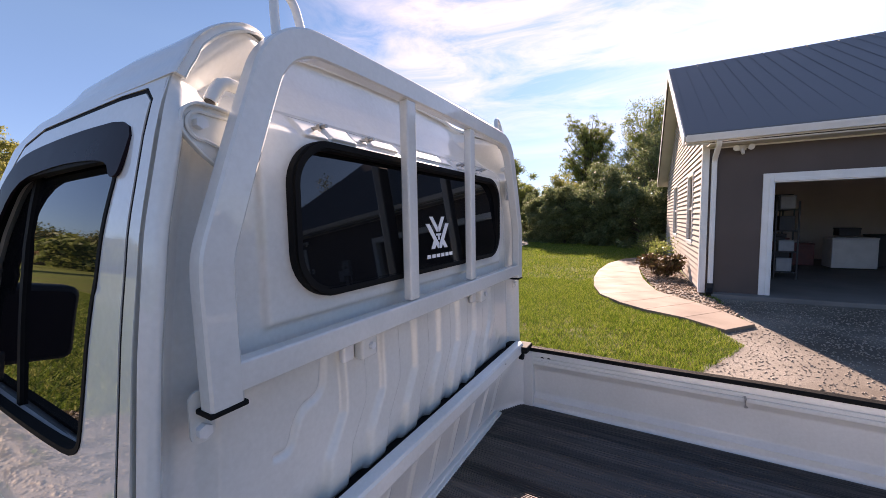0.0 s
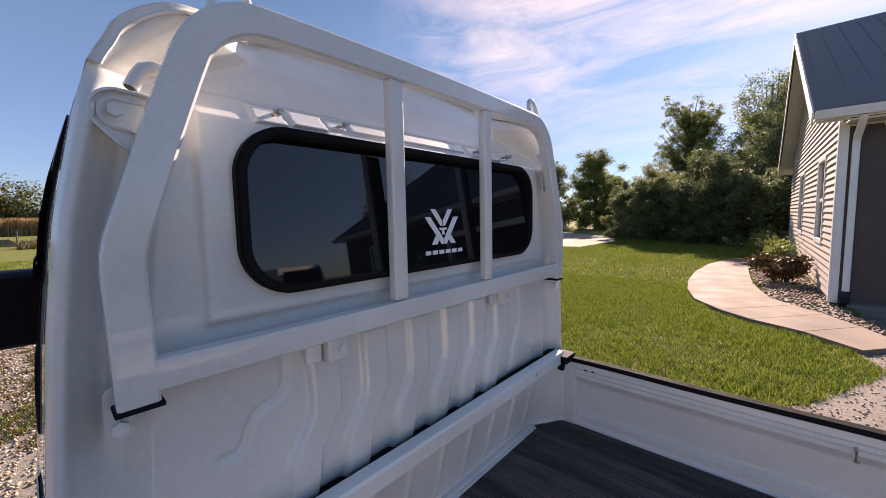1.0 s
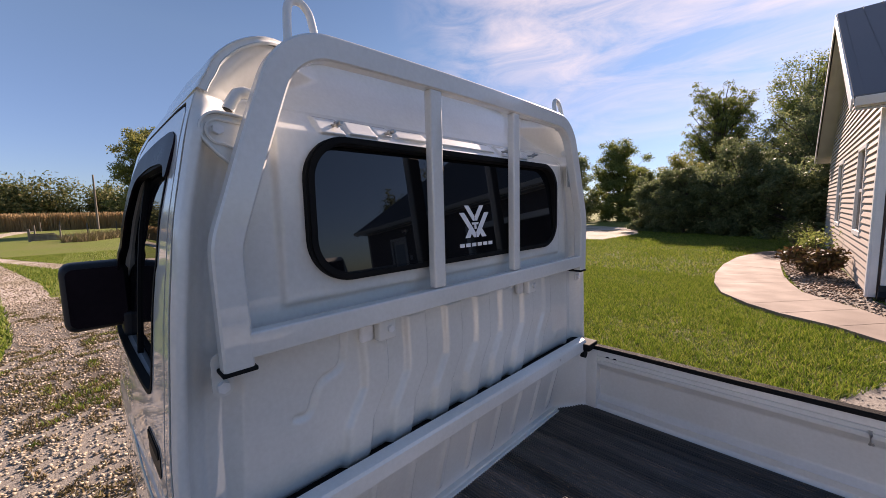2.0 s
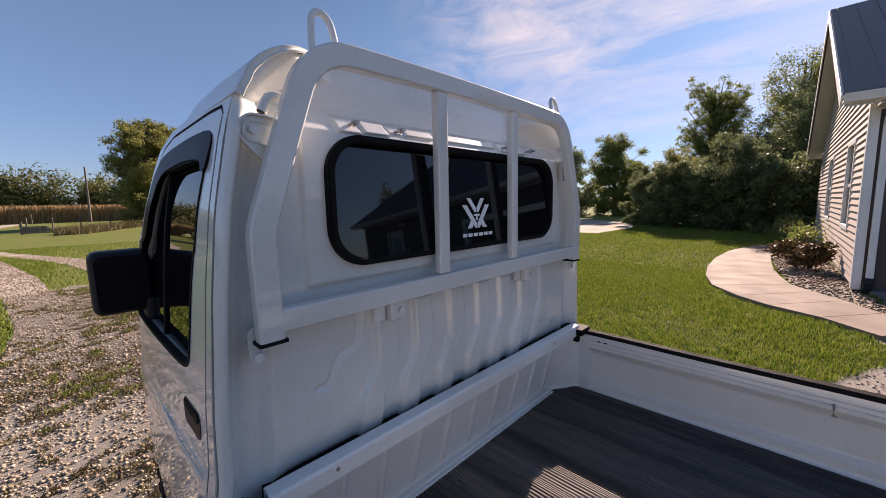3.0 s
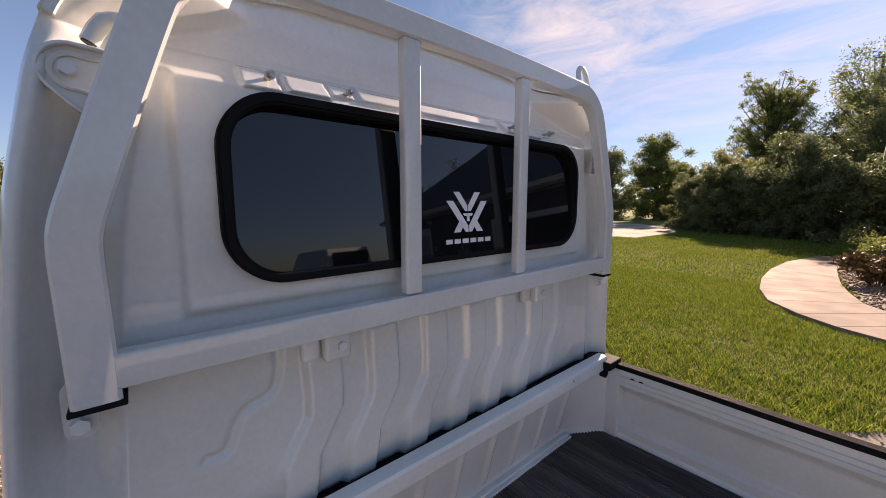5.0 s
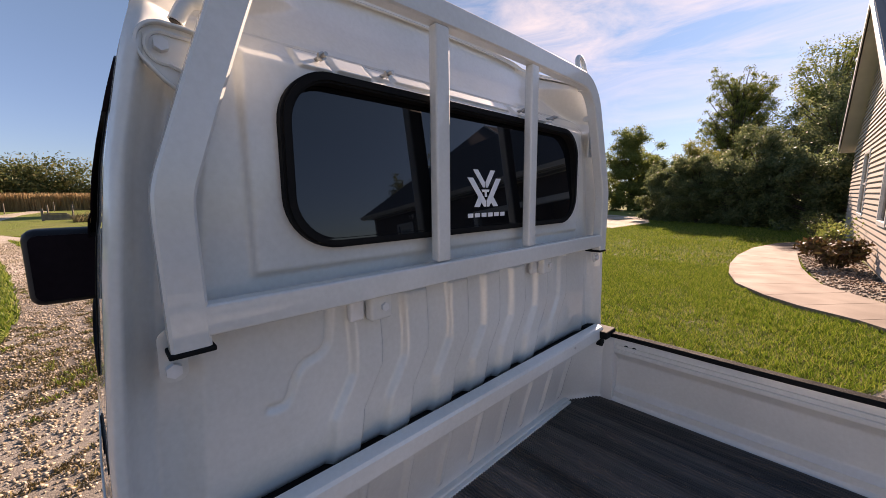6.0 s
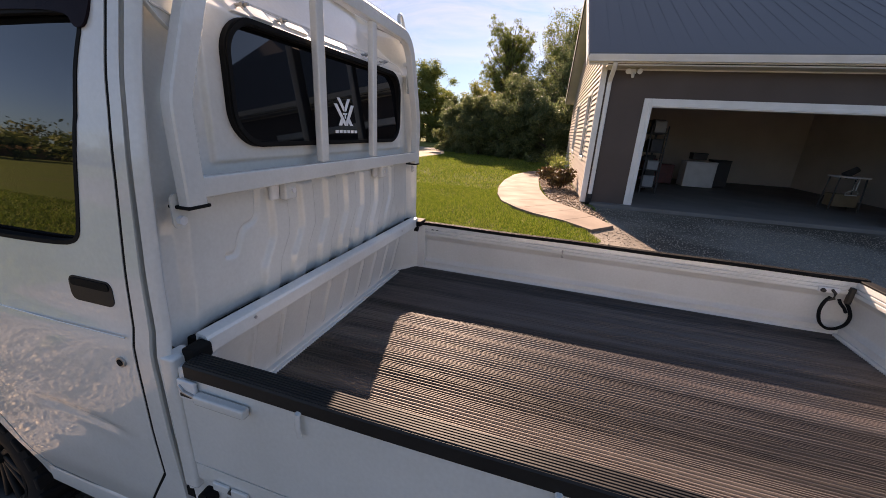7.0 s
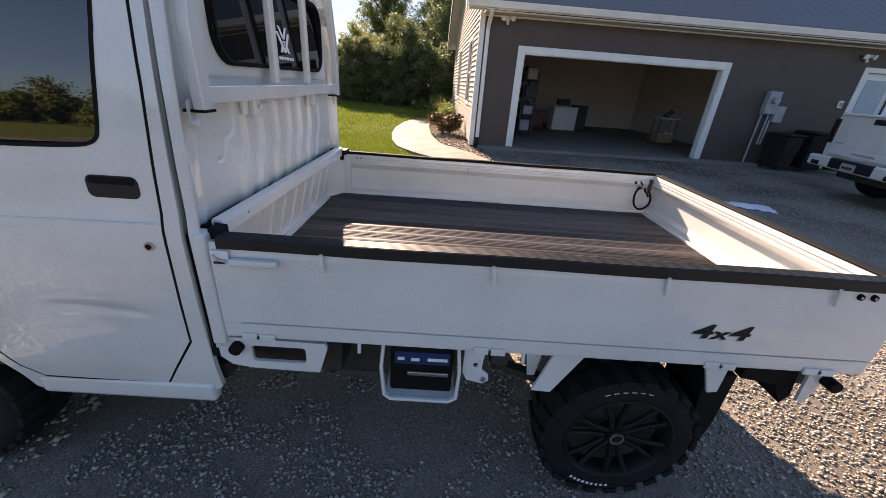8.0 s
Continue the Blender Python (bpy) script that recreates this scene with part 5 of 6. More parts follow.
for g, f in ((near, lambda y: y), (far, lambda y: 2 * YC - y)):
    lo, hi = sorted((f(-0.006), f(0.050)))
    mid_lo, mid_hi = sorted((f(0.004), f(0.0485)))
    part("post_panel", boxed((0.020, mid_lo, 0.70), (0.0876, mid_hi, 1.002), 0.004), PAINT, g)
    part("corner_post", boxed((-0.008, lo, 0.66), (0.034, hi, 1.026 if g is near else 1.002), 0.008), PAINT, g)
    # black strip stands in for the shade in the gap to the cab
    part("gap_shade", boxed((-0.036, min(f(0.010), f(0.045)), 0.60), (-0.006, max(f(0.010), f(0.045)), 1.015), 0.002), RUBBER, g, "black strip for the shade between cab and bed")
    if g is near:
        part("corner_cap", boxed((0.026, f(0.022), 1.000), (0.062, f(0.070), 1.036), 0.006), RUBBER, g, "black rubber corner buffer")
    else:
        # widened towards the cab: its black also stands for the shade in that gap
        part("corner_cap", boxed((-0.030, f(0.090), 1.001), (0.074, f(0.004), 1.030), 0.006), RUBBER, g, "black rubber corner buffer")

# front board of the bed with its top rail
bm = bmesh.new()
NY2, prof = 260, [(0.744, -0.030), (0.752, -0.032), (0.757, -0.036), (0.764, -0.040), (0.775, -0.040), (0.785, -0.038), (0.80, -0.035), (0.82, -0.030), (0.84, -0.025), (0.86, -0.021), (0.90, -0.011), (0.95, 0.002), (0.975, 0.009), (0.992, 0.016)]
cols = []
for j in range(NY2 + 1):
    y = 0.046 + (2 * YC - 0.092) * j / NY2
    k = 0.0
    for n in range(9):
        y0 = 0.235 + 0.121 * n
        k += 0.0075 * smoothstep(y0 - 0.005, y0 + 0.003, y) * (1 - smoothstep(y0 + 0.013, y0 + 0.021, y))
    # the ends sweep out to meet the corner posts
    q = max(0.0, (y - 1.235) / 0.191, (0.205 - y) / 0.191)
    end = q * q * (1.5 - 0.5 * q)
    cols.append([bm.verts.new((x + k * smoothstep(0.780, 0.80, z) * (1 - smoothstep(0.955, 0.975, z)) + end * (0.117 - 0.060 * smoothstep(0.75, 0.99, z)), y, z)) for z, x in prof])
for c1, c2 in zip(cols, cols[1:]):
    for j in range(len(prof) - 1):
        bm.faces.new((c1[j], c1[j + 1], c2[j + 1], c2[j]))
got = bmesh.ops.extrude_face_region(bm, geom=bm.faces[:])
bmesh.ops.translate(bm, vec=(-0.008, 0, 0), verts=[g for g in got["geom"] if isinstance(g, bmesh.types.BMVert)])
fb = part("front_board", bm, PAINT, truck, "white bed front board with a rolled top rail", 40)
rail = [(0.014, 1.022), (0.014, 1.041), (0.017, 1.0455), (0.036, 1.0435), (0.044, 1.040), (0.048, 1.033), (0.0495, 1.003), (0.047, 0.996), (0.040, 0.991), (0.030, 0.990), (0.030, 0.998), (0.042, 1.004), (0.0405, 1.032), (0.034, 1.036), (0.020, 1.037), (0.020, 1.022)]
bm = bmesh.new()
ends = [[bm.verts.new((x, y, z)) for x, z in rail] for y in (0.070, 2 * YC - 0.062)]
for j in range(len(rail)):
    i = (j + 1) % len(rail)
    bm.faces.new((ends[0][j], ends[0][i], ends[1][i], ends[1][j]))
bm.faces.new(ends[0])
bm.faces.new(list(reversed(ends[1])))
part("top_rail", bm, PAINT, fb, "", 25)
for y in (0.21, 1.16):
    part("rivet", cyled((0.046, y, 1.022), (0.0505, y, 1.022), 0.0045, None, 10), STEEL, fb)
part("socket", cyled((0.036, 1.366, 0.985), (0.0535, 1.366, 0.985), 0.016, None, 18), RUBBER, fb, "black round socket")
# no seal here: a black box gives the shade between rail and cab wall
part("rail_gap_shade", boxed((-0.046, 0.08, 0.98), (0.016, 2 * YC - 0.06, 1.020), 0.003), RUBBER, fb, "black strip for the shade behind the rail")

# fittings on the drop sides
for x in (0.345, 0.822, 1.314, 1.802):
    part("rope_hook", swept([(x, 0.004, 0.992), (x, -0.008, 0.988), (x + 0.001, -0.011, 0.964), (x + 0.004, -0.010, 0.938)], bar_shape(0.013, 0.007, 0.003), normal=(1, 0, 0)), PAINT, near, "small white rope hook")
for x in (1.872, 1.912):
    b = part("bolt_head", cyled((x, 0.002, 0.969), (x, -0.006, 0.969), 0.010, 0.009, 16), RUBBER, near, "dark bolt with a pale centre")
    part("bolt_pin", cyled((x, -0.005, 0.969), (x, -0.0075, 0.969), 0.0038, None, 10), STEEL, near)
part("gate_latch", boxed((0.095, -0.022, 0.944), (0.226, -0.002, 0.966), 0.005), PAINT, near, "white latch lever with rusty hardware")
part("latch_hook", swept([(0.050, -0.010, 0.972), (0.062, -0.012, 0.960), (0.086, -0.012, 0.955), (0.115, -0.014, 0.957)], ring_shape(0.0042)), STEEL, near)
part("latch_slot", boxed((0.050, -0.0115, 0.946), (0.080, -0.0095, 0.953)), CHASSIS, near)
part("latch_plate", boxed((0.042, -0.010, 0.938), (0.092, -0.002, 0.985), 0.003), PAINT_WORN, near)
for x in (0.135, 0.845, 1.57, 1.885):
    h = part("hinge", boxed((x - 0.050, -0.006, 0.684), (x - 0.003, 0.002, 0.708), 0.003), PAINT, near, "white gate hinge")
    part("hinge_leaf", boxed((x + 0.003, -0.006, 0.682), (x + 0.050, 0.002, 0.706), 0.003), PAINT, near)
    part("hinge_pin", cyled((x - 0.004, -0.003, 0.694), (x + 0.004, -0.003, 0.694), 0.005, None, 10), CHASSIS, near)
for x in (0.44, 0.955):
    part("stop_peg", cyled((x, 0.01, 0.69), (x, 0.004, 0.655), 0.006, None, 8), PAINT, near)
for ch, x, size, wide in (("4", 1.469, 0.068, 1.75), ("x", 1.525, 0.052, 1.6), ("4", 1.582, 0.068, 1.75)):
    dz = -0.005 if ch == "x" else 0.0
    for nm, dx, y, material, thick in (("letter", 0.0, -0.0018, DECAL_BLACK, 0.0018), ("letter_shadow", -0.005, -0.0008, GREY_METAL, 0.0014)):
        txt = letters(ch, size, 0.17, 0.0005, thick)
        txt.transform(pose(x + dx, y, 0.818 + dz + dx, 90, 0, 0) @ Matrix.Diagonal((wide, 1, 1, 1)))
        part(nm, txt, material, near, "black slanted 4x4 lettering" if nm == "letter" else "")
for x in (0.127, 0.155):
    part("hole_plug", cyled((x, 2 * YC - 0.041, 0.974), (x, 2 * YC - 0.034, 0.974), 0.0085, None, 12), RUBBER, far)
part("stake_hook", swept([(0.822, 2 * YC - 0.040, 0.966), (0.822, 2 * YC - 0.056, 0.960), (0.822, 2 * YC - 0.056, 0.934), (0.828, 2 * YC - 0.046, 0.930)], ring_shape(0.004)), STEEL, far)
# cable loop holding the tailgate corner
loop = chaikin([(1.918, 0.928), (1.904, 0.900), (1.893, 0.852), (1.908, 0.806), (1.950, 0.778), (1.990, 0.800), (2.006, 0.846), (1.996, 0.884), (1.978, 0.908)], 2)
part("gate_cable", swept([(x, 2 * YC - 0.056 - 0.006 * math.sin(z * 40), z) for x, z in loop], bar_shape(0.015, 0.011, 0.004), normal=(0, 1, 0)), RUBBER, far, "black cable loop hanging from the latch")
part("loop_tip", swept([(1.948, 2 * YC - 0.052, 0.922), (1.955, 2 * YC - 0.058, 0.905), (1.972, 2 * YC - 0.058, 0.888), (1.985, 2 * YC - 0.056, 0.868)], ring_shape(0.006)), RUBBER, far)
part("cable_latch", boxed((1.868, 2 * YC - 0.052, 0.942), (1.944, 2 * YC - 0.036, 0.966), 0.005), PAINT_WORN, far, "worn white latch lever")
part("latch_bolt", cyled((1.884, 2 * YC - 0.048, 0.953), (1.884, 2 * YC - 0.060, 0.953), 0.010, 0.008, 12), CHASSIS, far)
part("latch_hook", swept([(1.915, 2 * YC - 0.050, 0.960), (1.924, 2 * YC - 0.062, 0.946), (1.926, 2 * YC - 0.060, 0.924), (1.912, 2 * YC - 0.054, 0.912)], ring_shape(0.0055)), CHASSIS, far, "rusty latch hook")
part("cable_clip", boxed((1.972, 2 * YC - 0.060, 0.905), (1.990, 2 * YC - 0.038, 0.978), 0.005), CHASSIS, far)

# ---- under the bed ----
for y in (0.34, 1.10):
    part("chassis_rail", boxed((-1.2, y - 0.03, 0.44), (2.0, y + 0.03, 0.56), 0.008), CHASSIS, truck)
for x in (0.05, 0.9, 1.95):
    part("cross_member", boxed((x - 0.03, 0.08, 0.57), (x + 0.03, 2 * YC - 0.08, 0.70), 0.006), CHASSIS, truck)
# unseen tank bulk, enlarged to stop sunlight passing under the bed
part("tank_sun_block", boxed((0.02, 0.28, 0.30), (0.78, 0.72, 0.58), 0.04), CHASSIS, truck)
part("skirt", plate([(-0.006, 0.678), (0.332, 0.672), (0.338, 0.655), (0.308, 0.556), (0.10, 0.560), (0.030, 0.570), (-0.004, 0.600)], [rounded(0.098, 0.590, 0.268, 0.650, 0.012)], lambda u, v: (u, 0.012, v), (0, 0.012, 0)), PAINT, truck, "white skirt plate with an opening")
# added dark box that keeps the skirt's opening free of sunlight
part("skirt_sun_block", boxed((0.00, 0.09, 0.49), (0.36, 0.34, 0.675), 0.01), CHASSIS, truck)
part("filler_cap", cyled((0.058, 0.03, 0.645), (0.058, -0.012, 0.645), 0.021, 0.019, 20), RUBBER, truck, "round black filler cap")
# unseen bodies added below the truck to keep sunlight off the ground
part("gearbox_sun_block", boxed((-0.9, 0.48, 0.30), (0.15, 0.98, 0.58), 0.06, None, 3), CHASSIS, truck)
part("drive_shaft", cyled((0.15, YC, 0.40), (1.30, YC, 0.32), 0.04, None, 12), CHASSIS, truck)
part("silencer_sun_block", boxed((0.45, 0.92, 0.32), (0.98, 1.12, 0.50), 0.07, None, 3), CHASSIS, truck)
part("side_sun_block", boxed((0.0, 2 * YC - 0.26, 0.27), (0.98, 2 * YC - 0.03, 0.69), 0.015), CHASSIS, truck)
part("tail_sun_block", boxed((1.62, 0.40, 0.36), (1.98, 1.30, 0.58), 0.05, None, 3), CHASSIS, truck)
part("arch_sun_block", boxed((1.02, 2 * YC - 0.30, 0.58), (1.72, 2 * YC - 0.03, 0.69), 0.02), CHASSIS, truck)
# battery in its tray
tray = part("battery_tray", swept([(0.512, 0.045, 0.69), (0.505, 0.03, 0.58), (0.515, 0.03, 0.465), (0.535, 0.03, 0.448), (0.735, 0.03, 0.448), (0.758, 0.03, 0.465), (0.762, 0.03, 0.58), (0.752, 0.045, 0.69)], bar_shape(0.020, 0.012, 0.003)), PAINT, truck, "white steel battery tray")
part("tray_floor", boxed((0.515, 0.035, 0.444), (0.755, 0.24, 0.452)), PAINT_WORN, tray)
bt = part("battery", boxed((0.530, 0.060, 0.455), (0.742, 0.22, 0.645), 0.008), RUBBER, truck, "dark battery with a blue label")
part("label", boxed((0.545, 0.0565, 0.575), (0.730, 0.060, 0.625)), BLUE_LABEL, bt, "blue label")
for a, b, zz in ((0.555, 0.578, 0.592), (0.60, 0.628, 0.590), (0.655, 0.722, 0.592)):
    part("print_bar", boxed((a, 0.0545, zz), (b, 0.0562, zz + 0.012)), DECAL_WHITE, bt)
part("clamp_bar", boxed((0.588, 0.048, 0.532), (0.728, 0.058, 0.547), 0.003), STEEL, bt)
part("bracket_plate", plate([(0.775, 0.69), (0.852, 0.69), (0.840, 0.62), (0.838, 0.575), (0.862, 0.555), (0.866, 0.530), (0.845, 0.515), (0.79, 0.528), (0.775, 0.56)], [rounded(0.808, 0.585, 0.824, 0.602, 0.006)], lambda u, v: (u, 0.05, v), (0, 0.008, 0)), PAINT_WORN, truck, "white bracket plate")
part("bracket_bolt", cyled((0.846, 0.05, 0.538), (0.846, 0.04, 0.538), 0.009, None, 6), STEEL, truck)
for pts, y in (([(0.985, 0.672), (1.055, 0.672), (1.035, 0.520), (1.010, 0.520)], 0.10), ([(1.060, 0.672), (1.160, 0.672), (1.075, 0.515), (1.012, 0.518)], 0.03)):
    part("mudguard_stay", plate(pts, [], lambda u, v, yy=y: (u, yy, v), (0, 0.010, 0)), PAINT, truck, "white mudguard stay")
part("mudguard_stay", plate([(1.555, 0.672), (1.635, 0.672), (1.632, 0.560), (1.600, 0.555)], [], lambda u, v: (u, 0.03, v), (0, 0.010, 0)), PAINT, truck, "white mudguard stay")
part("mud_flap", plate([(1.585, 0.62), (1.69, 0.62), (1.685, 0.40), (1.665, 0.29), (1.61, 0.42)], [], lambda u, v: (u, 0.045, v), (0, 0.20, 0)), RUBBER, truck, "black rubber mud flap")
part("tail_stay", plate([(1.905, 0.672), (1.968, 0.672), (1.942, 0.535), (1.912, 0.540)], [], lambda u, v: (u, 0.03, v), (0, 0.010, 0)), PAINT, truck, "white rear stay")
part("tail_flap", plate([(1.72, 0.665), (1.90, 0.665), (1.92, 0.535), (1.895, 0.500), (1.85, 0.580), (1.72, 0.600)], [], lambda u, v: (u, 0.06, v), (0, 0.26, 0)), RUBBER, truck, "black plate under the tail")
part("tail_plug", cyled((1.965, 0.03, 0.640), (1.965, -0.01, 0.640), 0.020, None, 16), RUBBER, truck)
part("rear_axle", cyled((1.368, 0.20, 0.29), (1.368, 2 * YC - 0.20, 0.29), 0.045, None, 14), CHASSIS, truck)
part("leaf_spring", swept([(0.92, 0.25, 0.44), (1.15, 0.25, 0.36), (1.368, 0.25, 0.33), (1.60, 0.25, 0.37), (1.82, 0.25, 0.46)], bar_shape(0.05, 0.03, 0.004), normal=(0, 1, 0)), CHASSIS, truck)


def wheel(x, y, turn, word=False):
    """Wide mud tyre with blocks, on a black spoked alloy rim."""
    ob = part("wheel", lathe([(0.190, -0.088), (0.215, -0.098), (0.255, -0.096), (0.275, -0.084), (0.280, -0.04), (0.280, 0.04), (0.275, 0.084), (0.255, 0.096), (0.215, 0.098), (0.190, 0.088)], n=48), TYRE, truck, "chunky mud tyre on a black alloy rim")
    blk = None
    for k in range(22):
        for s, off in ((-1, 0.0), (1, 0.5)):
            if blk is None:
                bmx = bmesh.new()
                box(bmx, (0.272, -0.099, -0.022), (0.294, -0.012, 0.022), 0.004, None, 1)
                for v in bmx.verts:
                    if v.co.y < -0.07:
                        v.co.x -= 0.006
                        v.co.z *= 1.15
                    else:
                        v.co.z = v.co.z * 0.8 + 0.010
                blk = mesh_of(bmx, "tread_block")
            b = part("tread_block", blk, TYRE, ob)
            b.matrix_basis = Matrix.Rotation(2 * math.pi * (k + off) / 22, 4, "Y") @ (Matrix.Rotation(math.pi, 4, "X") if s > 0 else Matrix.Identity(4))
    part("rim", lathe([(0.195, -0.090), (0.200, -0.094), (0.192, -0.096), (0.178, -0.080), (0.172, -0.030), (0.172, 0.085), (0.192, 0.09)], n=48), RIM, ob, "satin black rim")
    part("disc", cyled((0, -0.030, 0), (0, -0.018, 0), 0.172, None, 40), CHASSIS, ob)
    sp = None
    for k in range(6):
        if sp is None:
            bmx = bmesh.new()
            for s in (-1, 1):
                sweep(bmx, [(0.035, -0.062, s * 0.012), (0.10, -0.070, s * 0.018), (0.182, -0.078, s * 0.040)], bar_shape(0.018, 0.020, 0.004), normal=(0, 1, 0))
            sp = mesh_of(bmx, "spoke")
        b = part("spoke", sp, RIM, ob)
        b.matrix_basis = Matrix.Rotation(2 * math.pi * (k + 0.3) / 6, 4, "Y")
    part("hub", cyled((0, -0.03, 0), (0, -0.080, 0), 0.042, 0.034, 24), RIM, ob)
    part("hub_ring", lathe([(0.020, -0.080), (0.026, -0.080), (0.026, -0.085), (0.020, -0.085)], n=28), STEEL, ob, "polished hub ring")
    for k in range(0 if word else 9):
        a = radians(236 + k * 4.6)
        ch = part("sidewall_mark", boxed((-0.005, -0.0985, -0.0055), (0.005, -0.0965, 0.0055)), DECAL_WHITE, ob, "worn white sidewall marking")
        ch.matrix_basis = pose(0.236 * math.cos(a), 0, 0.236 * math.sin(a)) @ Matrix.Rotation(-a - math.pi / 2, 4, "Y") @ pose(0, 0, 0)
    for k in range(6):
        a = radians(78 + k * 7)
        ch = part("sidewall_mark", boxed((-0.008, -0.0985, -0.001), (0.008, -0.0965, 0.001)), DECAL_WHITE, ob)
        ch.matrix_basis = pose(0.243 * math.cos(a), 0, 0.243 * math.sin(a)) @ Matrix.Rotation(-a - math.pi / 2, 4, "Y")
    if word:
        for k, c in enumerate("RADIAL"):
            a = radians(262 + 7.0 * k)
            me = letters(c, 0.026, 0.0, 0.0006, 0.0004)
            me.transform(pose(0.234 * math.cos(a), -0.0985, 0.234 * math.sin(a)) @ Matrix.Rotation(-a - math.pi / 2, 4, "Y") @ pose(0, 0, 0, 90, 0, 0))
            part("sidewall_letter", me, DECAL_WHITE, ob, "white raised sidewall lettering")
    ob.matrix_basis = pose(x, y, 0.293) @ (Matrix.Rotation(math.pi, 4, "Z") if turn else Matrix.Identity(4))
    return ob


for wx in (1.368, -1.067):
    wheel(wx, 0.125, False, wx < 0)
    wheel(wx, 2 * YC - 0.125, True)
# ---- the large pickup parked by the side door ----
# tailgate towards -x; local x runs forward, y across, z up
pk = thing("pickup_truck", "white full-size pickup truck parked with its tailgate towards the drive", "truck", pose(7.75, 5.45, 0, 0, 0, -10))
bm = bmesh.new()
sec = [(-0.98, 0.62), (-1.0, 0.85), (-1.0, 1.15), (-0.97, 1.36), (-0.93, 1.42), (0.93, 1.42), (0.97, 1.36), (1.0, 1.15), (1.0, 0.85), (0.98, 0.62)]
rings = [[bm.verts.new((x, y, z)) for y, z in sec] for x in (0.05, 1.9)]
for j in range(len(sec)):
    i = (j + 1) % len(sec)
    bm.faces.new((rings[0][j], rings[0][i], rings[1][i], rings[1][j]))
bm.faces.new(rings[0])
bm.faces.new(rings[1][::-1])
part("box_body", bm, PAINT, pk)
part("cab_body", boxed((1.9, -0.98, 0.60), (5.4, 0.98, 1.20), 0.08, None, 3), PAINT, pk)
bm = bmesh.new()
box(bm, (1.95, -0.9, 1.18), (4.1, 0.9, 1.95), 0.10, None, 3)
for v in bm.verts:
    k = (v.co.z - 1.18) / 0.77
    v.co.y *= 1 - 0.16 * k
    v.co.x += (-0.45 if v.co.x > 3 else 0.08) * k
part("cab_top", bm, PAINT, pk)
part("back_glass", boxed((1.90, -0.62, 1.42), (1.96, 0.62, 1.82), 0.02), GLASS_REAR, pk)
tg = part("tailgate", boxed((0.0, -0.84, 0.72), (0.07, 0.84, 1.42), 0.018, None, 3), PAINT, pk, "white tailgate with a dark handle cup")
part("spoiler_lip", boxed((-0.025, -0.86, 1.40), (0.08, 0.86, 1.445), 0.014), PAINT, tg)
part("handle_cup", boxed((-0.012, -0.16, 1.29), (0.02, 0.16, 1.38), 0.02), BLACK_PLASTIC, tg)
part("lower_panel", boxed((-0.010, -0.78, 0.74), (0.02, 0.78, 0.84), 0.008), PAINT, tg)
for a, b, zz, h in ((-0.28, 0.18, 0.775, 0.035), (0.52, 0.74, 0.93, 0.02), (-0.74, -0.56, 0.93, 0.02)):
    part("badge_bar", boxed((-0.016, -b, zz), (-0.009, -a, zz + h), 0.002), GREY_METAL, tg)
for s in (-1, 1):
    part("tail_lamp", boxed((-0.004, s * 0.905 - 0.055, 0.92), (0.16, s * 0.905 + 0.085, 1.34), 0.02), DARK_LENS, pk, "dark smoked tail lamp")
bp = part("bumper", boxed((-0.16, -1.0, 0.50), (0.06, 1.0, 0.70), 0.04, None, 3), PAINT, pk, "white rear bumper")
part("plate_recess", boxed((-0.175, -0.46, 0.52), (-0.10, 0.46, 0.70), 0.03), BLACK_PLASTIC, bp)
part("number_plate", boxed((-0.185, -0.15, 0.51), (-0.176, 0.15, 0.65), 0.004), GREY_METAL, bp, "pale plate with a plain bar")
part("plate_bar", boxed((-0.188, -0.11, 0.56), (-0.1855, 0.11, 0.60)), CHASSIS, bp)
for s in (-1, 1):
    part("bumper_step", boxed((-0.172, s * 0.78 - 0.10, 0.52), (-0.12, s * 0.78 + 0.10, 0.60), 0.02), BLACK_PLASTIC, bp)
part("undertray", boxed((0.1, -0.55, 0.36), (5.2, 0.55, 0.60), 0.03), CHASSIS, pk)
for x in (1.15, 4.55):
    for s in (-1, 1):
        w = part("wheel", lathe([(0.25, -0.13), (0.30, -0.14), (0.37, -0.13), (0.40, -0.10), (0.405, 0.0), (0.40, 0.10), (0.37, 0.13), (0.30, 0.14), (0.25, 0.13)], n=32), TYRE, pk)
        w.matrix_basis = pose(x, s * 0.86, 0.405) @ (Matrix.Rotation(math.pi, 4, "Z") if s > 0 else Matrix.Identity(4))
        part("rim", cyled((0, -0.11, 0), (0, -0.05, 0), 0.255, 0.22, 28), GREY_METAL, w)

# crumpled sack on the drive
bm = bmesh.new()
bmesh.ops.create_grid(bm, x_segments=16, y_segments=9, size=0.5)
for v in bm.verts:
    x, y = v.co.x, v.co.y
    v.co = Vector((x * 0.86, y * (0.42 + 0.2 * x), 0.02 + 0.05 * abs(noise.noise(Vector((x * 5, y * 6, 1)))) + 0.05 * (1 - (2 * y) ** 2) * (1 - (2 * x) ** 2)))
bmesh.ops.solidify(bm, geom=bm.faces[:], thickness=0.006)
solo("sack", bm, PAPER, "crumpled white plastic sack lying on gravel", "sack", at=pose(5.45, 4.62, 0.0, 0, 0, -20) @ Matrix.Scale(0.72, 4))


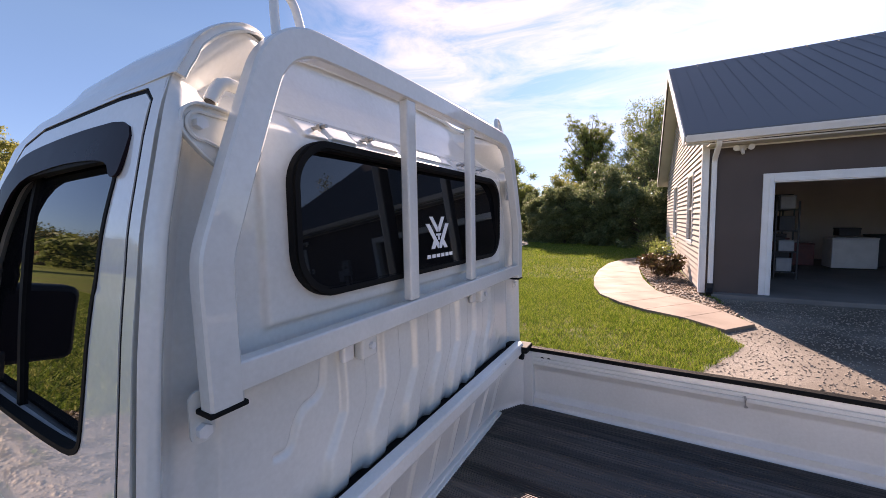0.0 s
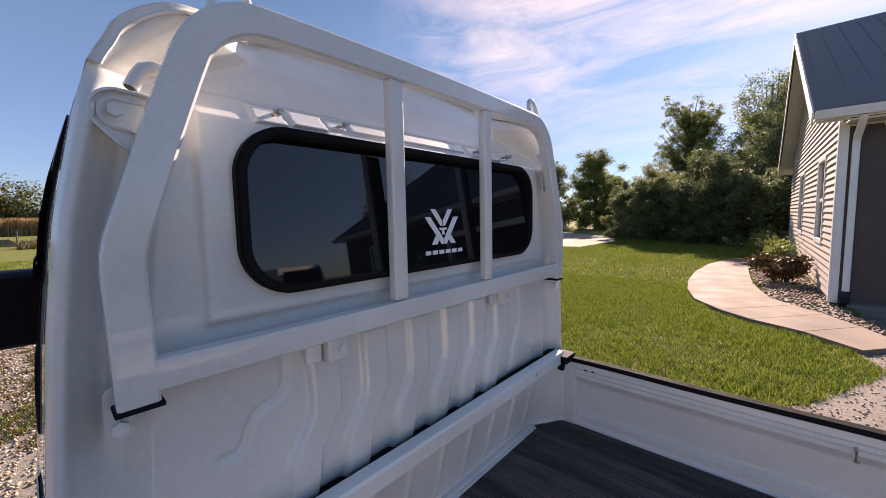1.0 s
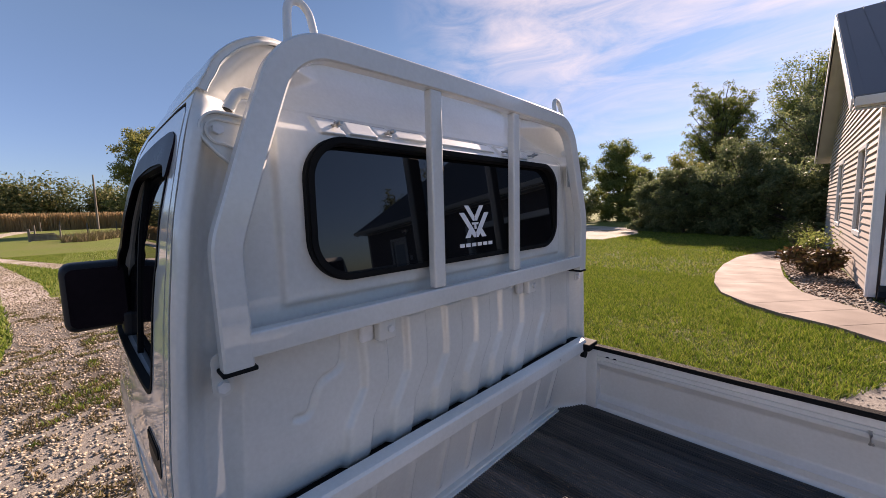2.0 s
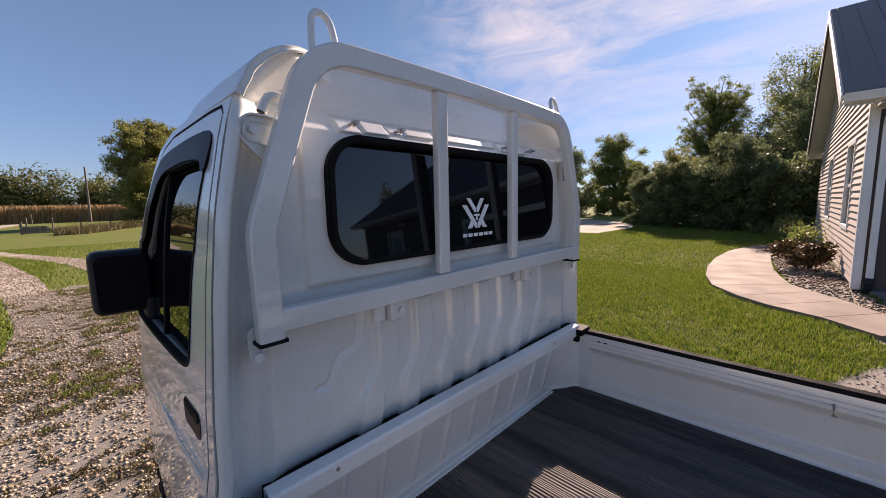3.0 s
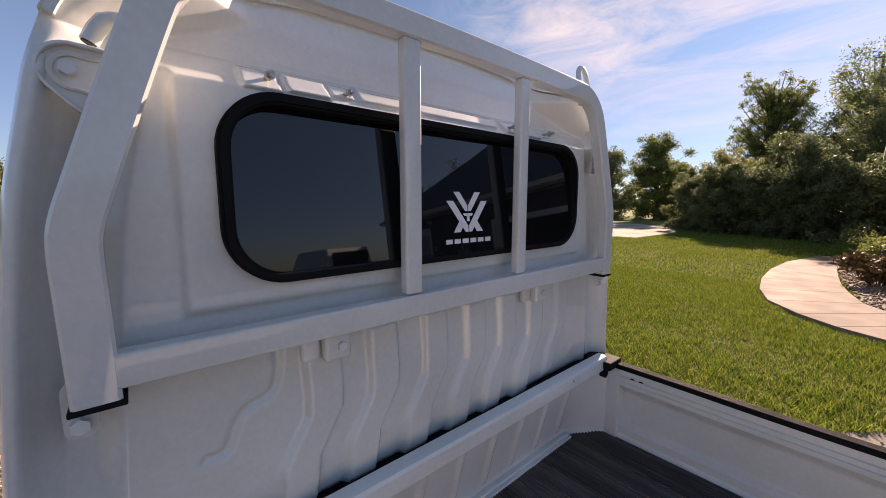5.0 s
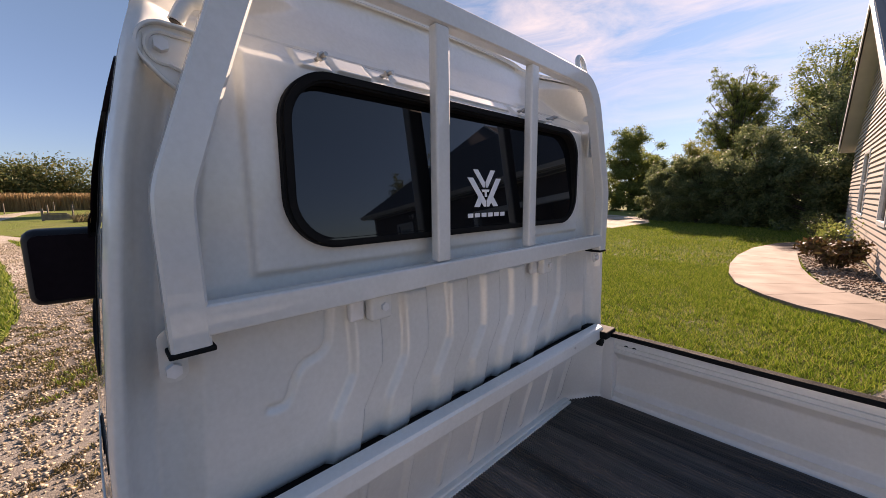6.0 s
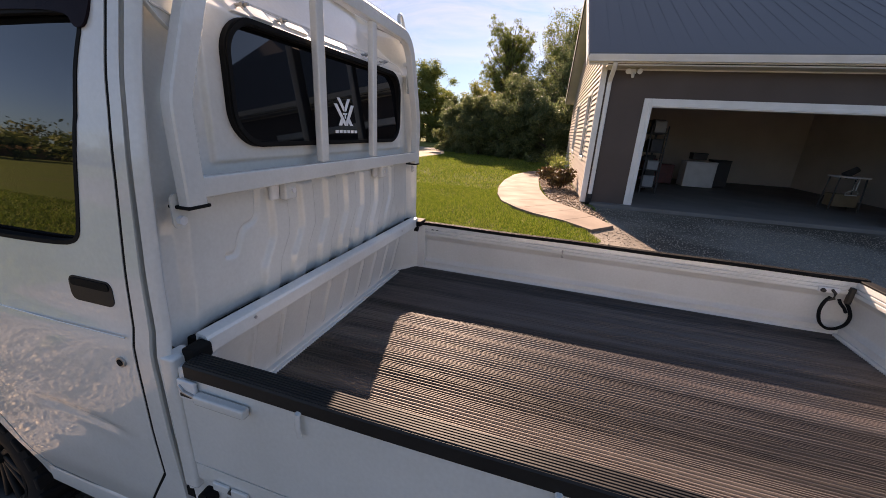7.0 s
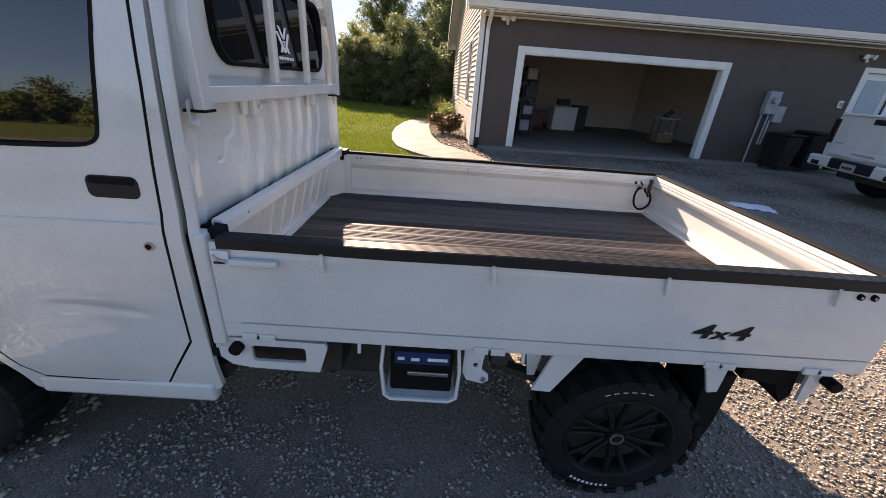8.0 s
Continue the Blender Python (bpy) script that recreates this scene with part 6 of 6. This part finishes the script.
# ---- trees ----
def leaf_mesh(name, centres, radii, count, size, material, rnd, flat=0.75):
    """Leaves as small bent quads gathered in clumps."""
    n = int(count)
    pick = rnd.choice(len(centres), n, p=radii**2 / (radii**2).sum())
    d = np.clip(rnd.normal(size=(n, 3)), -2.0, 2.0)
    c = centres[pick] + d * (radii[pick] * 0.60)[:, None] * [1, 1, flat]
    a = rnd.normal(size=(n, 3))
    a /= np.linalg.norm(a, axis=1)[:, None]
    b = np.cross(a, d + 0.01)
    b /= np.linalg.norm(b, axis=1)[:, None] + 1e-9
    s = (size * rnd.uniform(0.6, 1.4, n))[:, None]
    v = np.stack([c - a * s, c + b * s * 0.45, c + a * s, c - b * s * 0.45], 1).reshape(-1, 3)
    return from_arrays(name, v, np.arange(4 * n).reshape(-1, 4), material)


def limb(bm, a, b, r1, r2, n=7, bend=0.0, rnd=None):
    a, b = Vector(a), Vector(b)
    pts = [a.lerp(b, t) + (Vector(rnd.normal(size=3)) * bend * math.sin(t * 3.1) if rnd is not None else Vector()) for t in (0, 0.35, 0.7, 1)]
    for p, q, t in zip(pts, pts[1:], (0, 1, 2)):
        cyl(bm, p, q, r1 + (r2 - r1) * t / 3, r1 + (r2 - r1) * (t + 1) / 3, n)


def tree(x, y, h, spread, seed, leaves, style, label, count=7000, size=0.10, low=0.22, group="", limbs=75, puff=1.0):
    rnd = np.random.RandomState(seed)
    ob = thing("tree", label, "tree", pose(x, y, 0), group)
    bm = bmesh.new()
    limb(bm, (0, 0, -0.05), (rnd.uniform(-0.2, 0.2), rnd.uniform(-0.2, 0.2), h * 0.92), 0.028 * h, 0.005 * h, 9, 0.05, rnd)
    centres, radii = [], []
    if style == "round":
        for k in range(limbs):
            z = h * rnd.uniform(low, 0.97)
            t = (z / h - low) / (1 - low)
            reach = spread * math.sqrt(max(0.05, 1 - (2 * t - 0.85) ** 2 * 0.75)) * rnd.uniform(0.35, 1.0)
            ang = rnd.uniform(0, 2 * math.pi)
            c = (reach * math.cos(ang), reach * math.sin(ang), z)
            limb(bm, (0, 0, z * 0.62), c, 0.007 * h, 0.0015 * h, 5, 0.05, rnd)
            root = np.array((0, 0, z * 0.62))
            for t in (0.62, 0.82, 1.0):
                centres.append(root * (1 - t) + np.array(c) * t + np.clip(rnd.normal(size=3), -1.5, 1.5) * 0.04 * h * np.array([1, 1, 0.7]))
                radii.append(rnd.uniform(0.030, 0.075) * h * puff)
    elif style == "feather":
        # upswept limbs that fan out from the stem, leafy along their outer half
        for k in range(int(limbs * 2)):
            z = h * rnd.uniform(0.04, 0.80)
            ang, reach = rnd.uniform(0, 2 * math.pi), spread * rnd.uniform(0.45, 1.05) * (1.0 - 0.55 * z / h)
            tip = np.array((reach * math.cos(ang), reach * math.sin(ang), min(z + reach * rnd.uniform(0.8, 1.5), h * rnd.uniform(0.9, 1.02))))
            limb(bm, (0, 0, z), tip, 0.006 * h, 0.0012 * h, 5, 0.05, rnd)
            for t in (0.4, 0.55, 0.7, 0.85, 1.0):
                centres.append(np.array((0, 0, z)) * (1 - t) + tip * t + rnd.normal(size=3) * 0.014 * h)
                radii.append(rnd.uniform(0.014, 0.030) * h)
    else:
        # open conifer: whorls of rising limbs with tufts along them
        for k in range(int(limbs * 2)):
            z = h * rnd.uniform(low, 0.97)
            reach = spread * (1.05 - z / h) ** 0.8 * rnd.uniform(0.6, 1.1)
            ang = rnd.uniform(0, 2 * math.pi)
            tip = np.array((reach * math.cos(ang), reach * math.sin(ang), z + 0.28 * reach))
            limb(bm, (0, 0, z), tip, 0.006 * h, 0.0015 * h, 5, 0.03, rnd)
            for t in (0.45, 0.65, 0.85, 1.02):
                centres.append(np.array((0, 0, z)) * (1 - t) + tip * t + rnd.normal(size=3) * 0.012 * h)
                radii.append(rnd.uniform(0.017, 0.032) * h)
    part("trunk", bm, BARK, ob)
    part("crown", leaf_mesh("crown", np.array(centres), np.array(radii), count, size, leaves, rnd), None, ob)
    return ob


tree(-5.7, 40.9, 11.9, 3.8, 11, LEAF_GREEN, "feather", "tall open feathery grey-green tree behind the lawn", 42000, 0.080, 0.12)
tree(-0.04, 39.3, 12.4, 3.3, 12, LEAF_GREEN, "round", "dense broad dark-green tree beside the house", 42240, 0.086, 0.12)
tree(0.85, 33.5, 8.9, 3.9, 13, LEAF_DARK, "round", "dense broad dark-green tree beside the house", 38720, 0.082, 0.08)
tree(-2.0, 22.6, 4.6, 2.1, 14, LEAF_DARK, "round", "bushy dark tree reaching to the ground", 38720, 0.051, 0.06)
tree(-4.4, 23.6, 3.6, 1.9, 15, LEAF_DARK, "round", "low rounded dark shrub-like tree", 38720, 0.046, 0.04)
tree(-6.2, 25.2, 3.4, 1.8, 16, LEAF_DARK, "round", "low rounded dark shrub-like tree", 35200, 0.046, 0.04)
tree(-5.6, 28.0, 4.6, 1.9, 17, LEAF_AUTUMN, "round", "small yellowing tree catching the sun", 28160, 0.051, 0.1)
for k, (x, y, h, r) in enumerate(((-0.2, 21.6, 3.6, 1.7), (1.2, 20.9, 3.4, 1.6), (-1.6, 22.2, 3.2, 1.6), (-3.2, 23.2, 3.0, 1.5), (-5.4, 24.3, 2.9, 1.5), (-6.9, 25.6, 2.8, 1.4))):
    tree(x, y, h, r, 70 + k, LEAF_DARK, "round", "dense low dark tree leaved to the ground", 22000, 0.060, 0.02, "garden hedge trees")
for k, (x, y, h) in enumerate(((-13.6, 39.5, 7.9), (-18.0, 39, 7.2), (-21.5, 38, 7.6), (-12.5, 42, 5.6), (-25, 41, 7.0), (-10.5, 47, 5.0), (-8.0, 50, 5.2))):
    tree(x, y, h, h * (0.40 if k < 3 else 0.36), 30 + k, LEAF_DARK if k % 2 else LEAF_GREEN, "round", "dark-green tree at the far end of the garden", 60000 if k == 0 else 26000, 0.085, 0.03, "far garden trees")
tree(20.6, 20.3, 8.2, 1.5, 61, LEAF_AUTUMN, "round", "sunlit yellow-green tree behind the house", 9000, 0.09, 0.15)
tree(24.4, 19.4, 7.8, 1.8, 62, LEAF_GREEN, "round", "green tree behind the house", 9000, 0.09, 0.15)
tree(-52.0, 6.9, 11.6, 4.1, 51, LEAF_AUTUMN, "round", "yellow-green tree turning to autumn beside the lane", 90000, 0.12, 0.08, "", 200, 0.8)
tree(-56.0, 10.5, 9.5, 3.6, 52, LEAF_GREEN, "round", "leafy green tree beside the lane", 40000, 0.12, 0.12)
tree(-57.0, 17.0, 10.0, 4.0, 53, LEAF_GREEN, "round", "leafy green tree beside the lane", 40000, 0.12, 0.12)

# far woods beyond the field, and all round the horizon
rnd = np.random.RandomState(5)
cs, rs = [], []
for k in range(300):
    if k < 160:
        x, y = -184 + rnd.uniform(-8, 8), rnd.uniform(-70, 45)
    else:
        a = radians(rnd.uniform(186, 360) if k < 260 else rnd.uniform(100, 170))
        R = rnd.uniform(105, 130)
        x, y = R * math.cos(a), R * math.sin(a)
    h = rnd.uniform(8.0, 16.5) if k < 160 else rnd.uniform(4.5, 10.5)
    for q in range(12):
        t = rnd.uniform(0.1, 0.85)
        cs.append((x + rnd.uniform(-0.36, 0.36) * h * (1 - 0.6 * t), y + rnd.uniform(-0.36, 0.36) * h * (1 - 0.6 * t), t * h))
        rs.append(rnd.uniform(0.16, 0.26) * h)
me = leaf_mesh("far_woods", np.array(cs), np.array(rs), 150000, 0.50, LEAF_WOODS, rnd, 0.9)
tagged(part("far_woods", me, None), "line of dark green woods along the horizon", "woods", kind="stuff")

# low woods behind the drive
cs, rs = [], []
for k in range(64):
    x, y, h = rnd.uniform(-75, 45), rnd.uniform(-66, -52), rnd.uniform(3.2, 5.8)
    if k > 39:
        x, y = rnd.uniform(-78, -60), rnd.uniform(-58, -15)
    for q in range(9):
        cs.append((x + rnd.normal() * 1.8, y + rnd.normal() * 1.8, rnd.uniform(0.1, 0.88) * h))
        rs.append(rnd.uniform(0.13, 0.2) * h)
tagged(part("woods", leaf_mesh("woods", np.array(cs), np.array(rs), 24000, 0.5, LEAF_GREEN, rnd, 0.9), None), "low green woods behind the drive", "woods", kind="stuff")

# dry corn field: standing stalks with drooping leaves
n = 64000
x = -82 - 26 * rnd.uniform(0, 1, n) ** 2
y = rnd.uniform(-80, 34, n)
ang, hgt, wid = rnd.uniform(0, math.pi, n), rnd.uniform(2.0, 2.9, n), rnd.uniform(0.015, 0.05, n)
dx, dy = np.cos(ang) * wid, np.sin(ang) * wid
lean = rnd.normal(size=(n, 2)) * 0.12
v = np.stack([np.stack([x - dx, y - dy, 0 * x], 1), np.stack([x + dx, y + dy, 0 * x], 1), np.stack([x + dx * 0.5 + lean[:, 0], y + dy * 0.5 + lean[:, 1], hgt], 1), np.stack([x - dx * 0.7 + lean[:, 0], y - dy * 0.7 + lean[:, 1], hgt * 0.93], 1)], 1).reshape(-1, 3)
tagged(part("corn_field", from_arrays("corn_field", v, np.arange(4 * n).reshape(-1, 4), CORN), None), "field of dry tan corn standing behind the lane", "corn field", kind="stuff")
tagged(part("field_top", boxed((-170, -80, 0.0), (-86, 34, 2.35)), mat("corn_tops", (0.36, 0.25, 0.13), (0.28, 0.18, 0.09), 0.95, 0, 1.2, 6, 0.6, dist=0.2)), "dense dry corn stretching to the woods", "corn field", kind="stuff")

# fence posts, rail stack and pole by the lane
for k, (px, py, h) in enumerate(((-66.0, -9.4, 1.3), (-68.0, -7.6, 1.3), (-44.0, -2.6, 1.2), (-46.0, -1.2, 1.2), (-50.0, 0.6, 1.2), (-54.0, 3.0, 1.3), (-78.0, -3.9, 1.4), (-82.0, -2.0, 1.4), (-84.0, 0.4, 1.4))):
    solo("fence_post", cyled((0, 0, -0.1), (0.02, 0.01, h), 0.065, 0.055, 8), WOOD_OLD, "weathered wooden fence post by the lane", "post", "fence posts", at=pose(px, py, 0))
st_ = thing("rail_stack", "low stack of old wooden rails beside the lane", "wood stack", pose(-41.0, -1.8, 0))
for k in range(5):
    part("rail", boxed((-0.06, -0.9, 0.05 + 0.11 * k), (0.06, 0.9 - 0.12 * k, 0.15 + 0.11 * k), 0.01), WOOD_OLD, st_)
part("end_post", boxed((-0.08, -1.0, 0), (0.08, -0.86, 0.95), 0.01), WOOD_OLD, st_)
solo("utility_pole", cyled((0, 0, -0.1), (-0.2, 0.1, 8.4), 0.16, 0.11, 10), WOOD_OLD, "slim grey wooden utility pole", "pole", at=pose(-78, 2.2, 0))

# small shed beyond the garden
sh = thing("shed", "small brown shed with pale roof among the trees", "shed", pose(-12.2, 43.5, 0, 0, 0, 10))
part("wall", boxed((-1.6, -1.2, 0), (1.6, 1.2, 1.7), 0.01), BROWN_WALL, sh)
bm = bmesh.new()
rings = [[bm.verts.new((x_, y_, z_)) for y_, z_ in ((-1.5, 1.62), (0, 2.45), (1.5, 1.62), (1.5, 1.70), (0, 2.55), (-1.5, 1.70))] for x_ in (-1.85, 1.85)]
for j in range(6):
    i = (j + 1) % 6
    bm.faces.new((rings[0][j], rings[0][i], rings[1][i], rings[1][j]))
bm.faces.new(rings[0])
bm.faces.new(rings[1][::-1])
part("roof", bm, WHITE_ENAMEL, sh)
part("door", boxed((-0.4, -1.23, 0), (0.4, -1.2, 1.5), 0.005), TRIM, sh)

# shrub by the house corner
sb = thing("shrub", "low rounded reddish-brown leafy shrub by the house wall", "shrub", pose(0.72, 10.9, 0))
rnd = np.random.RandomState(9)
bm = bmesh.new()
cs, rs = [], []
for k in range(22):
    a, rr = rnd.uniform(0, 2 * math.pi), rnd.uniform(0.1, 0.42)
    tip = (rr * math.cos(a), rr * 1.2 * math.sin(a), rnd.uniform(0.2, 0.55))
    limb(bm, (0.1 * math.cos(a), 0.1 * math.sin(a), 0), tip, 0.012, 0.004, 5)
    cs.append(tip)
    rs.append(rnd.uniform(0.11, 0.18))
part("stem", bm, BARK, sb)
part("foliage", leaf_mesh("foliage", np.array(cs), np.array(rs), 2600, 0.05, SHRUB_LEAF, rnd), None, sb)
for k in range(5):
    tw = thing("shrub", "thin bare twiggy shrub beside the house", "shrub", pose(0.75 - 0.12 * k, 13.4 + 0.7 * k, 0), "twiggy shrubs")
    bm = bmesh.new()
    for q in range(9):
        a = rnd.uniform(0, 2 * math.pi)
        limb(bm, (0, 0, 0), (0.35 * math.cos(a), 0.35 * math.sin(a), rnd.uniform(0.5, 0.95)), 0.008, 0.003, 5, 0.03, rnd)
    part("stem", bm, BARK, tw)
    part("foliage", leaf_mesh("foliage", rnd.normal(size=(10, 3)) * 0.16 + [0, 0, 0.55], np.full(10, 0.16), 260, 0.045, LEAF_GREEN, rnd), None, tw)
# ---- grass and loose stones ----
def inside(px, py, poly):
    hit = np.zeros(len(px), bool)
    for (x0, y0), (x1, y1) in zip(poly, poly[1:] + poly[:1]):
        cross = ((y0 > py) != (y1 > py)) & (px < (x1 - x0) * (py - y0) / (y1 - y0 + 1e-12) + x0)
        hit ^= cross
    return hit


def blades(name, n, area, hgt, wid, seed, keep, label, material=BLADES, cut=-9.0):
    rnd = np.random.RandomState(seed)
    x, y = rnd.uniform(area[0], area[1], n), rnd.uniform(area[2], area[3], n)
    ok = keep(x, y)
    x, y = x[ok], y[ok]
    n = len(x)
    patch = np.array([0.6 * noise.noise(Vector((a * 0.9, b * 0.9, 0))) + 0.6 * noise.noise(Vector((a * 6, b * 6, 3))) for a, b in zip(x, y)])
    some = patch > cut
    x, y, patch = x[some], y[some], patch[some]
    n = len(x)
    h = hgt * rnd.uniform(0.55, 1.3, n) * np.clip(1 + 0.9 * patch, 0.25, 2)
    a = rnd.uniform(0, 2 * math.pi, n)
    w = wid * rnd.uniform(0.6, 1.3, n)
    lean = rnd.normal(size=(n, 2)) * (0.5 * h)[:, None]
    z = 0.0 * x
    v = np.stack([np.stack([x - np.cos(a) * w, y - np.sin(a) * w, z], 1), np.stack([x + np.cos(a) * w, y + np.sin(a) * w, z], 1), np.stack([x + lean[:, 0], y + lean[:, 1], h], 1)], 1).reshape(-1, 3)
    me = from_arrays(name, v, np.arange(3 * n).reshape(-1, 3), material)
    return tagged(part(name, me, None), label, "grass", kind="stuff")


DRIVE = [(22, -34), (22, 9.2), (1.52, 8.9), (1.75, 6.4)] + EDGE
WALKP = WALK_L + WALK_R[::-1]
HOUSEP = [(1.4, 8.7), (13.6, 9.2), (13.2, 20), (0.6, 19.7)]
BEDP = [(1.72, 6.42), (1.30, 7.6), (0.62, 8.5), (0.27, 10.98), (0.05, 13.2), (0.1, 16), (0.9, 16), (1.40, 8.62), (1.66, 7.6)]
PADP = [(-6.4, 17.6), (-11.5, 17.0), (-22, 27), (-15, 32), (-8.0, 27.3), (-6.2, 22)]


def lawn(x, y):
    return ~(inside(x, y, TRACK_A) | inside(x, y, TRACK_B) | inside(x, y, DRIVE) | inside(x, y, WALKP) | inside(x, y, HOUSEP) | inside(x, y, BEDP) | inside(x, y, PADP))


blades("grass", 330000, (-7, 1.8, 1.6, 9.5), 0.046, 0.0050, 21, lawn, "thick lawn of bright green grass")
blades("grass", 200000, (-13, 1.0, 9.5, 24), 0.052, 0.009, 22, lawn, "thick lawn of bright green grass")
blades("grass", 90000, (-24, -2.4, -6, -0.6), 0.07, 0.010, 23, lawn, "grass verge beside the gravel drive")
blades("grass", 40000, (-24, -6, -1.2, 9), 0.06, 0.010, 24, lawn, "grass strip between the wheel tracks")


# dead-grass brown stands in for tall grass lying in shade
blades("weeds", 9000, (-52, -36, -1.0, 8.0), 0.55, 0.035, 27, lambda x, y: np.abs(y - (-0.6 - (x + 36) * 0.42)) < 1.3, "rank grass along the ditch in a dark tone for its shade", DRY_BLADES)
blades("dead_grass", 110000, (-10, -0.9, -1.6, 1.6), 0.028, 0.009, 25, lambda x, y: inside(x, y, DRIVE) & (y > -1.25 + 0.3 * np.sin(x * 2.1) + 0.2 * np.sin(x * 7.3)) & (x < -1.3 + 0.35 * np.sin(y * 3.1) + 0.15 * np.sin(y * 9)), "dead brown grass and leaves in patches over the gravel", DRY_BLADES, -0.03)
blades("grass", 70000, (-10.6, -2.2, -1.2, 2.0), 0.035, 0.008, 26, lambda x, y: inside(x, y, DRIVE), "sparse green tufts growing in the gravel", BLADES, 0.24)


def stones(name, n, area, size, seed, keep, material, label, z0=0.006):
    rnd = np.random.RandomState(seed)
    x, y = rnd.uniform(area[0], area[1], n), rnd.uniform(area[2], area[3], n)
    ok = keep(x, y)
    x, y = x[ok], y[ok]
    n = len(x)
    base = np.array([(1, 0, 0), (0, 1, 0), (-1, 0, 0), (0, -1, 0), (0, 0, 0.75), (0, 0, -0.75)], float)
    s = size * rnd.uniform(0.5, 1.5, (n, 1, 1)) * rnd.uniform(0.65, 1.2, (n, 1, 3))
    v = base[None] * s * rnd.uniform(0.75, 1.25, (n, 6, 1))
    a = rnd.uniform(0, 2 * math.pi, n)
    c, q = np.cos(a)[:, None], np.sin(a)[:, None]
    vx, vy = v[..., 0] * c - v[..., 1] * q, v[..., 0] * q + v[..., 1] * c
    v = np.stack([vx + x[:, None], vy + y[:, None], v[..., 2] + z0 + s[:, :, 2] * 0.35], -1).reshape(-1, 3)
    tri = np.array([(0, 1, 4), (1, 2, 4), (2, 3, 4), (3, 0, 4), (1, 0, 5), (2, 1, 5), (3, 2, 5), (0, 3, 5)])
    f = (np.arange(n)[:, None, None] * 6 + tri[None]).reshape(-1, 3)
    return tagged(part(name, from_arrays(name, v, f, material, True), None), label, "gravel", kind="stuff")


def worn(x, y):
    """Thins the stones in patches beside the cab and bed."""
    p = np.array([noise.noise(Vector((a * 1.6, b * 1.6, 5))) + 0.5 * noise.noise(Vector((a * 7, b * 7, 2))) for a, b in zip(x, y)])
    return on_drive(x, y) & ((x > 2.0) | (p > 0.05 - 0.25 * np.clip(x - 1, 0, 1)))


def on_drive(x, y):
    return inside(x, y, DRIVE)


stones("gravel", 60000, (-0.8, 4.6, -1.3, 2.2), 0.0078, 31, worn, STONE, "loose pale grey and tan gravel stones")
stones("gravel", 30000, (-10.6, -0.8, -1.6, 2.0), 0.012, 32, on_drive, STONE_TAN, "loose tan gravel with brown patches")
stones("gravel", 20000, (0.2, 8.0, 2.2, 8.4), 0.0095, 33, on_drive, STONE_SHADE, "loose pale gravel on the drive")
stones("gravel", 14000, (-20, -8.4, -3, 1.0), 0.016, 35, lambda x, y: inside(x, y, TRACK_A) | inside(x, y, TRACK_B), STONE_TAN, "pale loose gravel in the wheel tracks", 0.010)
stones("river_stones", 5000, (0.0, 1.8, 6.3, 16), 0.026, 34, lambda x, y: inside(x, y, BEDP), BED_STONE, "rounded river stones in the planting bed", 0.014)
